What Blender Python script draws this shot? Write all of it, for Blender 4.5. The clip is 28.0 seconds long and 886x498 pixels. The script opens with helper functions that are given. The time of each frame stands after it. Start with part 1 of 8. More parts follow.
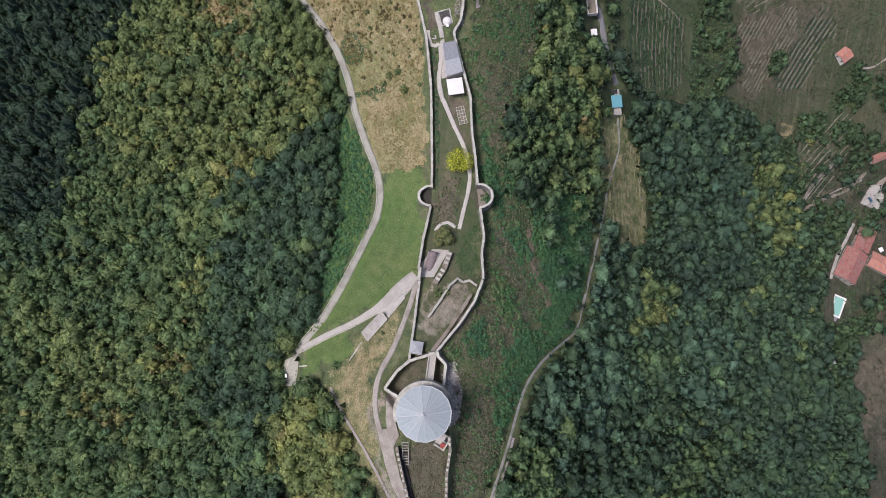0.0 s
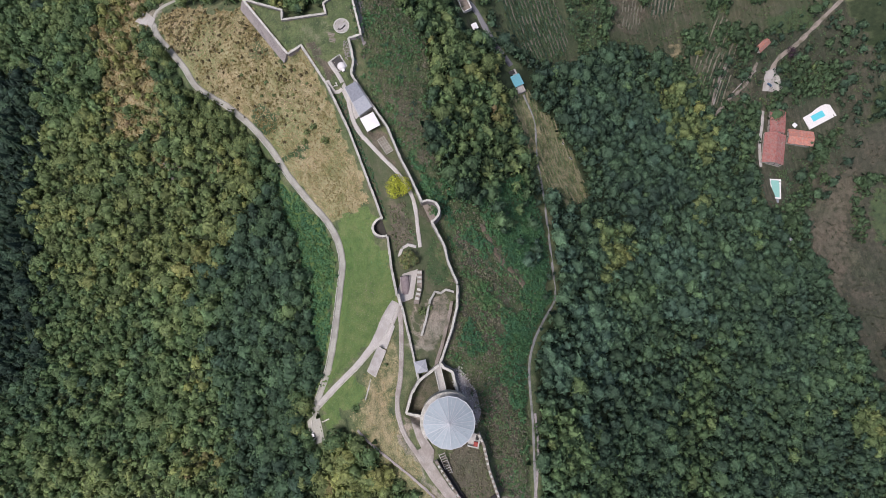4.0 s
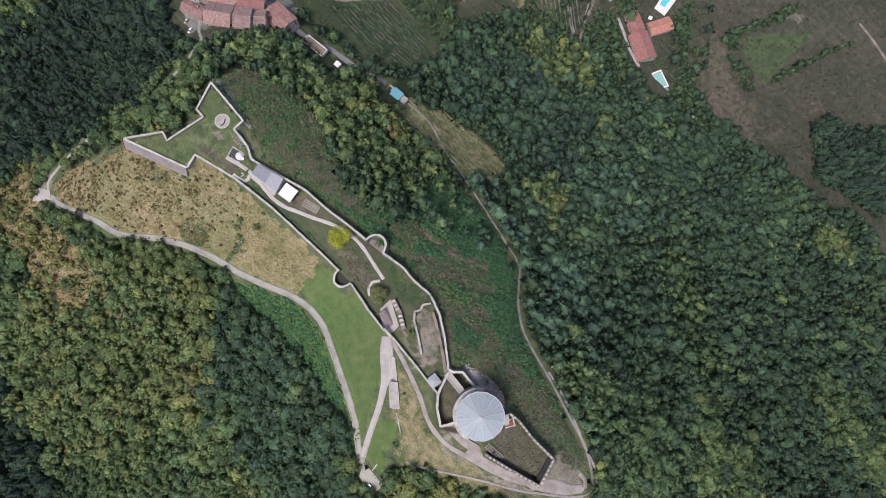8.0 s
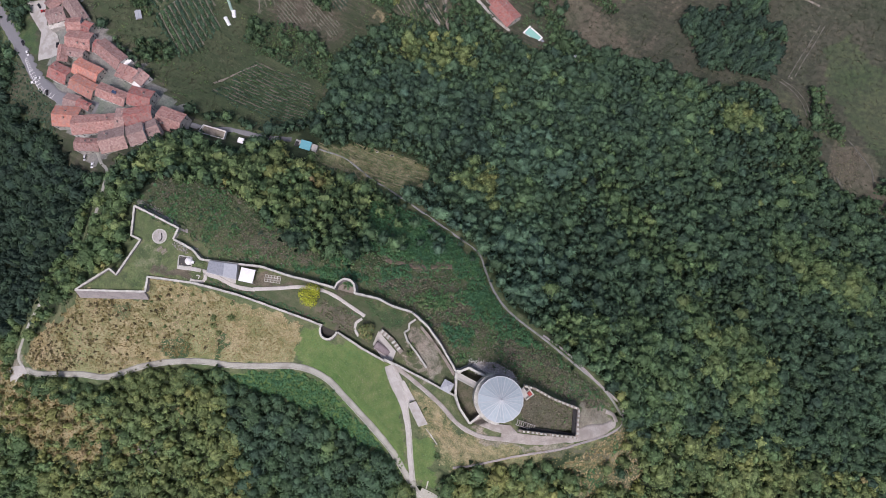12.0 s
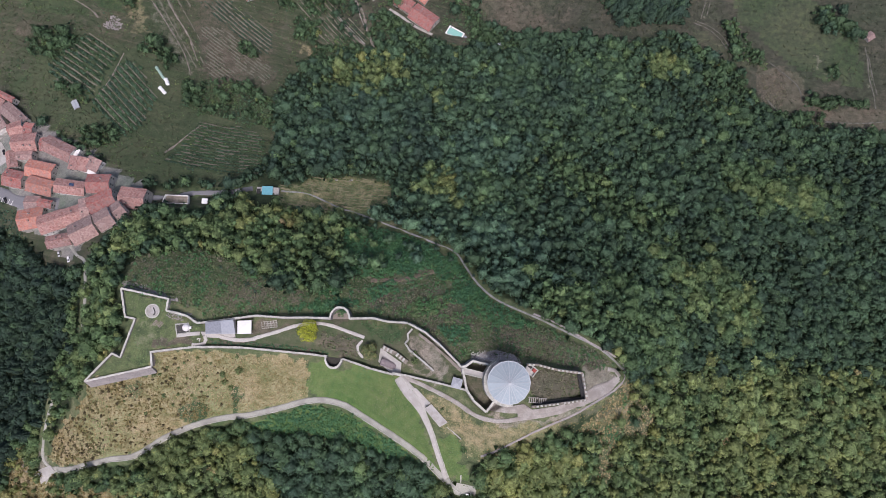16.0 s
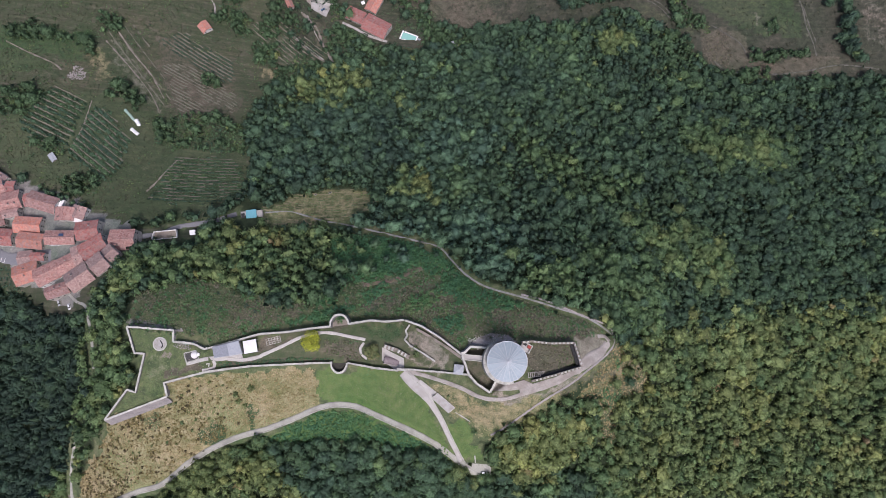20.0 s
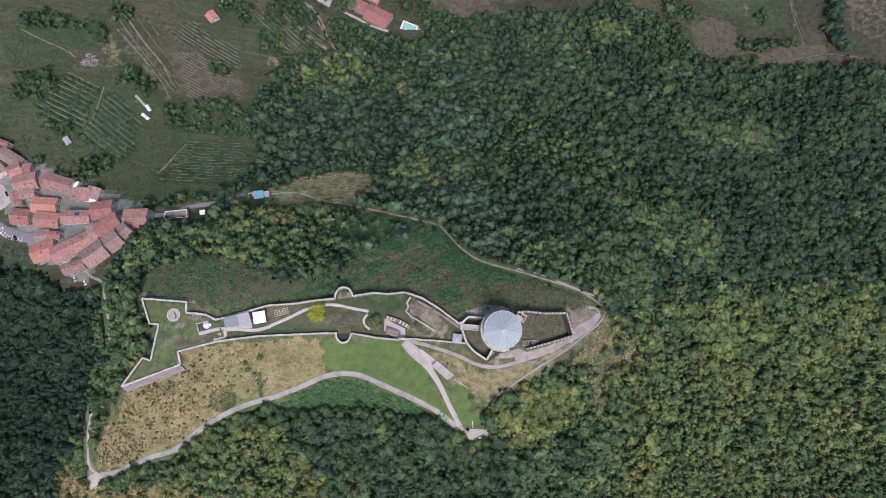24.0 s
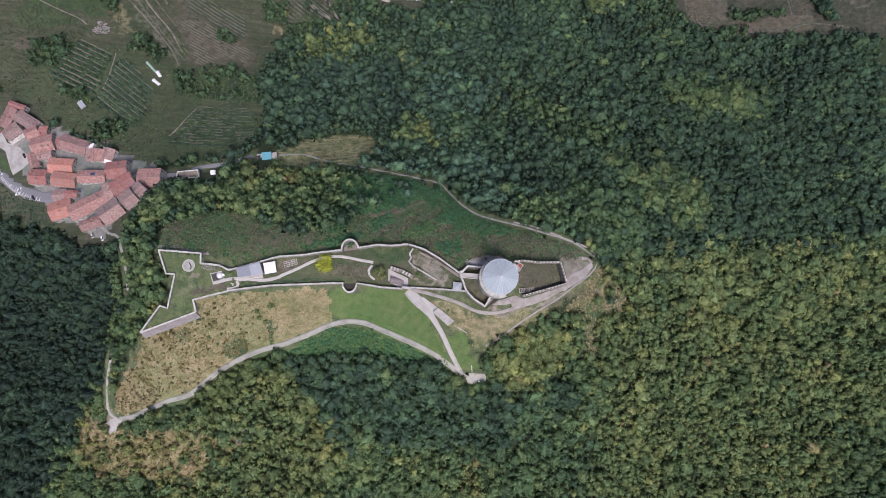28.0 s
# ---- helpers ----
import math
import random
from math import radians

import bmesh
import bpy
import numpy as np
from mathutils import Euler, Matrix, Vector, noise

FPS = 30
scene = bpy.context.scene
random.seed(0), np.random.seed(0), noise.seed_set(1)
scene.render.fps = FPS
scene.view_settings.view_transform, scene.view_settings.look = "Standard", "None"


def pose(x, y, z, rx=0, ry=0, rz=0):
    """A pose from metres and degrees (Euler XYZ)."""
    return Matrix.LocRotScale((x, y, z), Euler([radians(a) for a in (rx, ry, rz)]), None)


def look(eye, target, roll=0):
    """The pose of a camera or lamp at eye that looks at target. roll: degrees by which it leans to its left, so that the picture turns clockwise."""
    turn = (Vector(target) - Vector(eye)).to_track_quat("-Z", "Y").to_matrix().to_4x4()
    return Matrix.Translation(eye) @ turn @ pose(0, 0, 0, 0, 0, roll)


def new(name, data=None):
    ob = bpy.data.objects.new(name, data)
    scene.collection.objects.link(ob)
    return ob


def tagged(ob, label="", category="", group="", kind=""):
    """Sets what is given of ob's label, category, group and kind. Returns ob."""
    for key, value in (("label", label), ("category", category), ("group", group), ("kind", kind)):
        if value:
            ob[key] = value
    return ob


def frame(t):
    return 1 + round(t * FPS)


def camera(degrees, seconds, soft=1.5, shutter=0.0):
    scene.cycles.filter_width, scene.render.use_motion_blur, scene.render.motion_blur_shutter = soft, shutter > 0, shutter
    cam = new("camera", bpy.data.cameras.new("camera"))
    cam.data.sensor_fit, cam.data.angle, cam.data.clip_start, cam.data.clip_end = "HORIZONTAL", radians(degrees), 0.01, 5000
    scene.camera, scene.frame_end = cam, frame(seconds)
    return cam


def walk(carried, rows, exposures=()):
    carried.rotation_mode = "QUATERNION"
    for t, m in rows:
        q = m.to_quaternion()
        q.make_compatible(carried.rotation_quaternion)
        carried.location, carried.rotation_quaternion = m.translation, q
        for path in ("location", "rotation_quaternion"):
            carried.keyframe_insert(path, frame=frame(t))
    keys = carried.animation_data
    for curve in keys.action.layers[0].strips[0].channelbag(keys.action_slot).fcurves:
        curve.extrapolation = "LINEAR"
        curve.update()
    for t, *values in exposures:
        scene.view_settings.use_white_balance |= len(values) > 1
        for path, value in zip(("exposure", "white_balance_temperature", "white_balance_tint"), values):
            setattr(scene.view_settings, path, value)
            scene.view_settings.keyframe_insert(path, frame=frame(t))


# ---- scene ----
cam = camera(64.677, 28.0, soft=0.7)


def aim(x, y, z, turn, tilt, lean):
    """A camera that looks down, turned about the vertical, tilted up from straight down, and leaning."""
    return pose(x, y, z, 0, 0, turn) @ pose(0, 0, 0, tilt) @ pose(0, 0, 0, 0, lean)


walk(cam, [
    (0, aim(80.62, 5.81, 325.18, 94.725, 8.097, 0.035)),
    (1, aim(79.93, 5.14, 330.37, 90.249, 8.152, -0.089)),
    (2, aim(78.84, 4.68, 335.38, 86.098, 8.236, -0.120)),
    (3, aim(77.51, 4.50, 340.80, 80.477, 8.241, -0.182)),
    (3.5, aim(77.08, 4.63, 343.64, 77.481, 8.281, -0.181)),
    (5.5, aim(76.47, 5.56, 355.89, 64.409, 8.415, -0.071)),
    (6, aim(76.18, 5.85, 358.65, 60.817, 8.475, -0.034)),
    (7, aim(75.46, 6.52, 363.48, 53.680, 8.536, -0.070)),
    (8, aim(75.00, 6.74, 367.84, 48.193, 8.540, 0.149)),
    (9, aim(74.73, 6.92, 372.68, 41.027, 8.669, 0.119)),
    (10, aim(74.52, 6.86, 377.80, 34.479, 8.699, 0.133)),
    (11, aim(74.19, 6.86, 382.81, 29.590, 8.710, 0.153)),
    (12, aim(73.42, 7.34, 387.66, 25.040, 8.727, 0.119)),
    (13, aim(72.74, 7.66, 392.56, 20.222, 8.666, 0.198)),
    (13.5, aim(72.47, 7.76, 395.00, 17.961, 8.711, 0.193)),
    (15.5, aim(71.87, 7.63, 404.76, 12.152, 8.662, 0.179)),
    (16, aim(71.79, 7.36, 407.35, 11.006, 8.663, 0.145)),
    (17, aim(71.62, 6.48, 412.59, 8.948, 8.687, 0.084)),
    (18, aim(71.45, 5.81, 417.78, 6.604, 8.633, 0.022)),
    (19, aim(71.22, 4.82, 422.87, 4.423, 8.529, -0.010)),
    (20, aim(71.06, 3.21, 427.97, 2.807, 8.417, -0.077)),
    (20.5, aim(71.20, 1.90, 430.69, 2.719, 8.376, -0.118)),
    (22.5, aim(71.66, -5.10, 440.99, 2.786, 8.324, -0.116)),
    (23, aim(71.66, -7.39, 443.49, 2.796, 8.271, -0.131)),
    (24, aim(71.51, -12.89, 448.55, 2.856, 8.118, -0.178)),
    (25, aim(71.28, -19.05, 453.64, 2.953, 7.916, -0.206)),
    (26, aim(71.52, -25.53, 459.17, 2.851, 7.615, -0.213)),
    (27, aim(71.44, -31.73, 464.75, 2.839, 7.156, -0.269)),
    (28, aim(70.86, -37.19, 470.44, 2.843, 6.902, -0.327)),
], [(0, 0.11, 6250, 20), (11, 0.155, 6150, 22), (28, 0.165, 6000, 23)])


# ---- world and sun ----
world = bpy.data.worlds.new("sky")
scene.world = world
world.use_nodes = True
wn = world.node_tree
sky = wn.nodes.new("ShaderNodeTexSky")
sky.sky_type = "NISHITA"
sky.sun_disc = False
SUN_FROM = Vector((0.12, -0.48, 1.15)).normalized()
sky.sun_elevation = math.asin(SUN_FROM.z)
sky.sun_rotation = math.atan2(SUN_FROM.x, SUN_FROM.y)
sky.air_density, sky.dust_density, sky.ozone_density = 1.0, 4.0, 1.0
wn.links.new(sky.outputs[0], wn.nodes["Background"].inputs[0])
wn.nodes["Background"].inputs[1].default_value = 0.098
sun_data = bpy.data.lights.new("sun", "SUN")
sun_data.energy, sun_data.angle, sun_data.color = 2.7, radians(15), (1.0, 0.96, 0.90)
sun = new("sun", sun_data)
sun.matrix_world = look(SUN_FROM * 900, (0, 0, 0))


# ---- materials ----
def nodes_of(name, rough=0.9, metal=0.0):
    m = bpy.data.materials.new(name)
    m.use_nodes = True
    bsdf = m.node_tree.nodes["Principled BSDF"]
    bsdf.inputs["Roughness"].default_value = rough
    bsdf.inputs["Metallic"].default_value = metal
    bsdf.inputs["Specular IOR Level"].default_value = 0.25
    return m, m.node_tree, bsdf


def noise_node(nt, scale, detail=4.0, rough=0.6, vector=None):
    n = nt.nodes.new("ShaderNodeTexNoise")
    n.inputs["Scale"].default_value = scale
    n.inputs["Detail"].default_value = detail
    n.inputs["Roughness"].default_value = rough
    if vector is None:
        vector = nt.nodes.new("ShaderNodeNewGeometry").outputs["Position"]
    nt.links.new(vector, n.inputs["Vector"])
    return n.outputs["Fac"]


def ramp(nt, fac, stops):
    r = nt.nodes.new("ShaderNodeValToRGB")
    els = r.color_ramp.elements
    while len(els) < len(stops):
        els.new(0.5)
    for e, (p, c) in zip(els, stops):
        e.position, e.color = p, (*c, 1)
    nt.links.new(fac, r.inputs[0])
    return r.outputs[0]


def mix(nt, fac, a, b, mode="MIX"):
    m = nt.nodes.new("ShaderNodeMix")
    m.data_type, m.blend_type = "RGBA", mode
    for value, socket in ((fac, m.inputs[0]), (a, m.inputs[6]), (b, m.inputs[7])):
        if isinstance(value, (int, float)):
            socket.default_value = value
        elif isinstance(value, tuple):
            socket.default_value = (*value, 1)
        else:
            nt.links.new(value, socket)
    return m.outputs[2]


def bump(nt, bsdf, fac, strength, distance):
    b = nt.nodes.new("ShaderNodeBump")
    b.inputs["Strength"].default_value = strength
    b.inputs["Distance"].default_value = distance
    nt.links.new(fac, b.inputs["Height"])
    nt.links.new(b.outputs[0], bsdf.inputs["Normal"])


def surface(name, dark, light, fine=3.0, broad=0.25, rough=0.9, metal=0.0, relief=0.3, depth=0.05, stain=None):
    """A worn surface: grain between two colours, and broad stains."""
    m, nt, bsdf = nodes_of(name, rough, metal)
    grain = noise_node(nt, fine, 5)
    patch = noise_node(nt, broad, 3)
    colour = ramp(nt, grain, [(0.3, dark), (0.7, light)])
    if stain:
        shape = ramp(nt, patch, [(0.45, (0, 0, 0)), (0.62, (1, 1, 1))])
        colour = mix(nt, shape, colour, stain)
    info = nt.nodes.new("ShaderNodeObjectInfo")
    vary = ramp(nt, info.outputs["Random"], [(0.0, (0.85, 0.85, 0.85)), (1.0, (1.0, 1.0, 1.0))])
    colour = mix(nt, 1.0, colour, vary, "MULTIPLY")
    nt.links.new(colour, bsdf.inputs["Base Color"])
    bump(nt, bsdf, grain, relief, depth)
    return m


STONE = surface("stone masonry", (0.17, 0.155, 0.148), (0.42, 0.385, 0.371), 2.2, 0.2, 0.92, stain=(0.36, 0.33, 0.307), relief=0.6, depth=0.12)
COPING = surface("pale stone coping", (0.36, 0.356, 0.314), (0.66, 0.651, 0.582), 2.6, 0.35, 0.9, stain=(0.38, 0.379, 0.33))
PLASTER = surface("weathered plaster", (0.52, 0.49, 0.44), (0.72, 0.68, 0.62), 1.5, 0.3, 0.9, stain=(0.44, 0.41, 0.37))
WHITE_WALL = surface("white plaster", (0.72, 0.70, 0.67), (0.86, 0.84, 0.81), 1.5, 0.3, 0.9)
GRAVEL = surface("gravel track", (0.31, 0.307, 0.264), (0.51, 0.503, 0.438), 3.0, 0.15, 0.95, stain=(0.32, 0.313, 0.272))
PAVING = surface("pale paving", (0.37, 0.353, 0.328), (0.56, 0.538, 0.496), 2.0, 0.2, 0.9, stain=(0.41, 0.389, 0.352))
WORN_PATH = surface("trodden pale gravel", (0.27, 0.25, 0.225), (0.44, 0.41, 0.368), 2.0, 0.2, 0.95, stain=(0.28, 0.253, 0.225))
MULE_TRACK = surface("grey cobbled track", (0.19, 0.19, 0.18), (0.32, 0.32, 0.31), 2.0, 0.2, 0.95, stain=(0.17, 0.18, 0.15))
RED_EARTH = surface("reddish bare earth", (0.21, 0.145, 0.11), (0.36, 0.265, 0.215), 1.6, 0.3, 0.95, stain=(0.17, 0.15, 0.10))
DIRT = surface("trodden earth", (0.20, 0.17, 0.14), (0.34, 0.30, 0.26), 2.0, 0.2, 0.95, stain=(0.16, 0.15, 0.11))
RUT = surface("worn field soil", (0.10, 0.098, 0.08), (0.20, 0.192, 0.165), 1.2, 0.3, 0.95, stain=(0.08, 0.085, 0.06))
ASPHALT = surface("old grey asphalt", (0.17, 0.17, 0.18), (0.25, 0.25, 0.26), 4.0, 0.2, 0.9)
METAL_ROOF = surface("standing seam zinc", (0.31, 0.372, 0.395), (0.385, 0.445, 0.468), 0.8, 0.12, 0.7, 0.0, 0.05, 0.01, stain=(0.37, 0.425, 0.45))
SEAM = surface("pale roof seam", (0.42, 0.45, 0.47), (0.52, 0.54, 0.55), 2.0, 0.3, 0.7, 0.0, 0.05, 0.01)
FLAT_GREY = surface("grey roof membrane", (0.19, 0.205, 0.23), (0.27, 0.285, 0.31), 1.0, 0.2, 0.7)
FLAT_PALE = surface("pale roof membrane", (0.32, 0.34, 0.37), (0.40, 0.42, 0.44), 1.0, 0.2, 0.7)
CANVAS = surface("white canvas", (0.80, 0.80, 0.79), (0.88, 0.88, 0.87), 2.0, 0.5, 0.8, relief=0.1)
DARK = surface("dark opening", (0.02, 0.02, 0.02), (0.05, 0.05, 0.05), 3.0, 0.5, 0.8)
TIMBER = surface("grey timber", (0.20, 0.17, 0.14), (0.34, 0.30, 0.25), 6.0, 0.5, 0.85)
RUST = surface("red painted board", (0.30, 0.06, 0.05), (0.42, 0.09, 0.07), 3.0, 0.5, 0.7)
TEAL = surface("teal corrugated sheet", (0.11, 0.31, 0.37), (0.16, 0.41, 0.47), 2.0, 0.4, 0.5)
CONCRETE = surface("bare concrete", (0.34, 0.325, 0.30), (0.50, 0.48, 0.45), 2.0, 0.2, 0.9, stain=(0.33, 0.31, 0.28))
BARK = surface("bark", (0.08, 0.06, 0.05), (0.18, 0.15, 0.12), 4.0, 0.6, 0.95)
TYRE = surface("tyre rubber", (0.015, 0.015, 0.015), (0.03, 0.03, 0.03), 8.0, 1.0, 0.85)


def tile_material(name, a, b, c):
    """Roman tiles: courses down the slope, patched with paler and darker tiles."""
    m, nt, bsdf = nodes_of(name, 0.85)
    geo = nt.nodes.new("ShaderNodeTexCoord").outputs["Object"]
    cell = nt.nodes.new("ShaderNodeTexVoronoi")
    cell.inputs["Scale"].default_value = 1.1
    nt.links.new(geo, cell.inputs["Vector"])
    sep = nt.nodes.new("ShaderNodeSeparateColor")
    nt.links.new(cell.outputs["Color"], sep.inputs[0])
    colour = ramp(nt, sep.outputs[0], [(0.0, a), (0.5, b), (1.0, c)])
    patch = noise_node(nt, 0.5, 4, 0.65)
    colour = mix(nt, ramp(nt, patch, [(0.40, (0, 0, 0)), (0.62, (0.8, 0.8, 0.8))]), colour, (0.31, 0.215, 0.19))
    info = nt.nodes.new("ShaderNodeObjectInfo")
    vary = ramp(nt, info.outputs["Random"], [(0.0, (0.72, 0.76, 0.79)), (1.0, (1.12, 1.04, 1.02))])
    nt.links.new(mix(nt, 1.0, colour, vary, "MULTIPLY"), bsdf.inputs["Base Color"])
    wave = nt.nodes.new("ShaderNodeTexWave")
    wave.inputs["Scale"].default_value = 1.1
    wave.inputs["Distortion"].default_value = 0.6
    nt.links.new(geo, wave.inputs["Vector"])
    bump(nt, bsdf, wave.outputs["Fac"], 0.5, 0.08)
    return m


TILES_OLD = tile_material("weathered terracotta tiles", (0.21, 0.110, 0.094), (0.33, 0.178, 0.152), (0.44, 0.285, 0.25))
TILES_GREY = tile_material("greyed terracotta tiles", (0.20, 0.135, 0.12), (0.28, 0.20, 0.18), (0.38, 0.30, 0.27))
TILES_RED = tile_material("dull red tiles", (0.27, 0.090, 0.078), (0.36, 0.130, 0.110), (0.43, 0.20, 0.17))
PANEL = surface("solar glass", (0.035, 0.055, 0.10), (0.05, 0.075, 0.13), 1.0, 0.3, 0.2, 0.0, 0.02, 0.005)
TILES_PALE = tile_material("bleached pink tiles", (0.30, 0.185, 0.16), (0.40, 0.26, 0.225), (0.50, 0.36, 0.32))
TILES_NEW = tile_material("orange terracotta tiles", (0.38, 0.145, 0.100), (0.46, 0.195, 0.140), (0.52, 0.265, 0.20))


def foliage(name, stops, gloss=0.75, spread=0.4):
    """Leaves: the tree's tint picks the colour, each leaf varies a little."""
    m, nt, bsdf = nodes_of(name, gloss)
    at = nt.nodes.new("ShaderNodeAttribute")
    at.attribute_name = "tint"
    colour = ramp(nt, at.outputs["Fac"], stops)
    isle = nt.nodes.new("ShaderNodeNewGeometry").outputs["Random Per Island"]
    vary = ramp(nt, isle, [(0.0, (1 - spread, 1 - spread, 1 - 0.94 * spread)), (0.55, (0.98, 0.98, 0.98)), (1.0, (1 + spread, 1 + spread, 1 + 0.9 * spread))])
    colour = mix(nt, 1.0, colour, vary, "MULTIPLY")
    # paleness of the plant; in the woods it also holds slope light and shade
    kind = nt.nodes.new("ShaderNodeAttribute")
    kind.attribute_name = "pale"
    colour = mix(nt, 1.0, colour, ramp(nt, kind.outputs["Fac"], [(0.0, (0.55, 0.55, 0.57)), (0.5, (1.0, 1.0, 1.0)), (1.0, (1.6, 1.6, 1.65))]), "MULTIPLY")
    nt.links.new(colour, bsdf.inputs["Base Color"])
    through_leaf = nt.nodes.new("ShaderNodeBsdfTranslucent")
    nt.links.new(colour, through_leaf.inputs[0])
    both = nt.nodes.new("ShaderNodeMixShader")
    both.inputs[0].default_value = 0.16
    nt.links.new(bsdf.outputs[0], both.inputs[1])
    nt.links.new(through_leaf.outputs[0], both.inputs[2])
    nt.links.new(both.outputs[0], nt.nodes["Material Output"].inputs[0])
    return m


LEAVES = foliage("broad leaves", [
    (0.0, (0.052, 0.096, 0.066)), (0.25, (0.070, 0.126, 0.068)), (0.45, (0.098, 0.162, 0.068)),
    (0.65, (0.150, 0.198, 0.076)), (0.82, (0.215, 0.240, 0.080)), (1.0, (0.25, 0.195, 0.105))])
SCRUB_LEAVES = foliage("scrub leaves", [
    (0.0, (0.068, 0.170, 0.086)), (0.35, (0.100, 0.215, 0.084)), (0.6, (0.18, 0.212, 0.105)),
    (0.8, (0.205, 0.192, 0.132)), (1.0, (0.238, 0.21, 0.168))], spread=0.3)
GOLD_LEAVES = foliage("golden leaves", [(0.0, (0.26, 0.31, 0.03)), (0.5, (0.43, 0.465, 0.045)), (1.0, (0.53, 0.525, 0.07))])


DRY_SHRUB = foliage("dry shrub leaves", [(0.0, (0.075, 0.068, 0.035)), (0.6, (0.115, 0.092, 0.05)), (1.0, (0.14, 0.13, 0.06))])


def ground_material():
    m, nt, bsdf = nodes_of("hillside ground", 0.95)
    big, mid, fine = noise_node(nt, 0.03, 4), noise_node(nt, 0.22, 6, 0.65), noise_node(nt, 1.6, 5, 0.7)
    cover = nt.nodes.new("ShaderNodeAttribute")
    cover.attribute_name = "cover"
    parts = nt.nodes.new("ShaderNodeSeparateColor")
    nt.links.new(cover.outputs["Color"], parts.inputs[0])
    rough_grass = ramp(nt, mid, [(0.3, (0.060, 0.085, 0.045)), (0.5, (0.105, 0.130, 0.066)), (0.72, (0.19, 0.185, 0.115))])
    lawn = ramp(nt, mid, [(0.25, (0.075, 0.128, 0.046)), (0.5, (0.115, 0.175, 0.060)), (0.75, (0.175, 0.205, 0.090))])
    dry = ramp(nt, mid, [(0.25, (0.11, 0.125, 0.050)), (0.42, (0.210, 0.195, 0.098)), (0.56, (0.32, 0.278, 0.165)), (0.8, (0.405, 0.350, 0.235))])
    soil = ramp(nt, mid, [(0.28, (0.039, 0.044, 0.032)), (0.5, (0.064, 0.066, 0.050)), (0.75, (0.110, 0.106, 0.084))])

    both = nt.nodes.new("ShaderNodeMath")
    both.operation = "MULTIPLY_ADD"
    nt.links.new(fine, both.inputs[0])
    both.inputs[1].default_value = 0.8
    nt.links.new(mid, both.inputs[2])

    def edge(socket):
        shifted = nt.nodes.new("ShaderNodeMath")
        shifted.operation = "MULTIPLY_ADD"
        nt.links.new(both.outputs[0], shifted.inputs[0])
        shifted.inputs[1].default_value = 0.5
        nt.links.new(socket, shifted.inputs[2])
        return ramp(nt, shifted.outputs[0], [(0.74, (0, 0, 0)), (1.05, (1, 1, 1))])
    # furrows and mowing lines across the fields
    lay = nt.nodes.new("ShaderNodeMapping")
    lay.inputs["Rotation"].default_value = (0, 0, radians(36))
    lay.inputs["Scale"].default_value = (0.022, 0.42, 0.05)
    nt.links.new(nt.nodes.new("ShaderNodeNewGeometry").outputs["Position"], lay.inputs["Vector"])
    furrow = noise_node(nt, 1.0, 3, 0.6, lay.outputs[0])
    worked = ramp(nt, parts.outputs[2], [(0.55, (1, 1, 1)), (0.95, (0.3, 0.3, 0.3))])
    soil = mix(nt, worked, soil, ramp(nt, furrow, [(0.36, (0.74, 0.80, 0.72)), (0.5, (1.05, 1.03, 1.0)), (0.66, (1.6, 1.52, 1.44))]), "MULTIPLY")
    colour = mix(nt, edge(parts.outputs[2]), rough_grass, soil)
    colour = mix(nt, edge(parts.outputs[1]), colour, dry)
    colour = mix(nt, edge(parts.outputs[0]), colour, lawn)
    paved = ramp(nt, mid, [(0.3, (0.15, 0.15, 0.148)), (0.7, (0.28, 0.275, 0.265))])
    colour = mix(nt, edge(cover.outputs["Alpha"]), colour, paved)
    bare = nt.nodes.new("ShaderNodeAttribute")
    bare.attribute_name = "bare"
    worn = nt.nodes.new("ShaderNodeSeparateColor")
    nt.links.new(bare.outputs["Color"], worn.inputs[0])
    green = ramp(nt, mid, [(0.3, (0.042, 0.078, 0.040)), (0.7, (0.092, 0.122, 0.058))])
    straw = ramp(nt, mid, [(0.3, (0.16, 0.145, 0.085)), (0.7, (0.36, 0.30, 0.19))])
    brown = ramp(nt, mid, [(0.3, (0.070, 0.065, 0.048)), (0.7, (0.160, 0.142, 0.110))])
    earth = ramp(nt, mid, [(0.3, (0.15, 0.135, 0.11)), (0.7, (0.32, 0.29, 0.245))])
    colour = mix(nt, edge(bare.outputs["Alpha"]), colour, green)
    colour = mix(nt, edge(worn.outputs[2]), colour, straw)
    colour = mix(nt, edge(worn.outputs[1]), colour, brown)
    colour = mix(nt, edge(worn.outputs[0]), colour, earth)
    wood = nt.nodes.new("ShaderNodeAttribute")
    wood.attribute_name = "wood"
    # leaf litter, darkened further to hold the shade between the crowns
    shaded_litter = ramp(nt, mid, [(0.3, (0.024, 0.038, 0.020)), (0.7, (0.050, 0.068, 0.034))])
    colour = mix(nt, wood.outputs["Fac"], colour, shaded_litter)
    shade = ramp(nt, fine, [(0.25, (0.45, 0.46, 0.45)), (0.5, (0.95, 0.95, 0.95)), (0.75, (1.4, 1.36, 1.3))])
    colour = mix(nt, 1.0, colour, shade, "MULTIPLY")
    wide = ramp(nt, big, [(0.3, (0.72, 0.88, 0.72)), (0.5, (0.95, 0.98, 0.92)), (0.7, (1.15, 1.08, 1.04))])
    nt.links.new(mix(nt, 1.0, colour, wide, "MULTIPLY"), bsdf.inputs["Base Color"])
    bump(nt, bsdf, fine, 0.7, 0.35)
    return m


GROUND = ground_material()

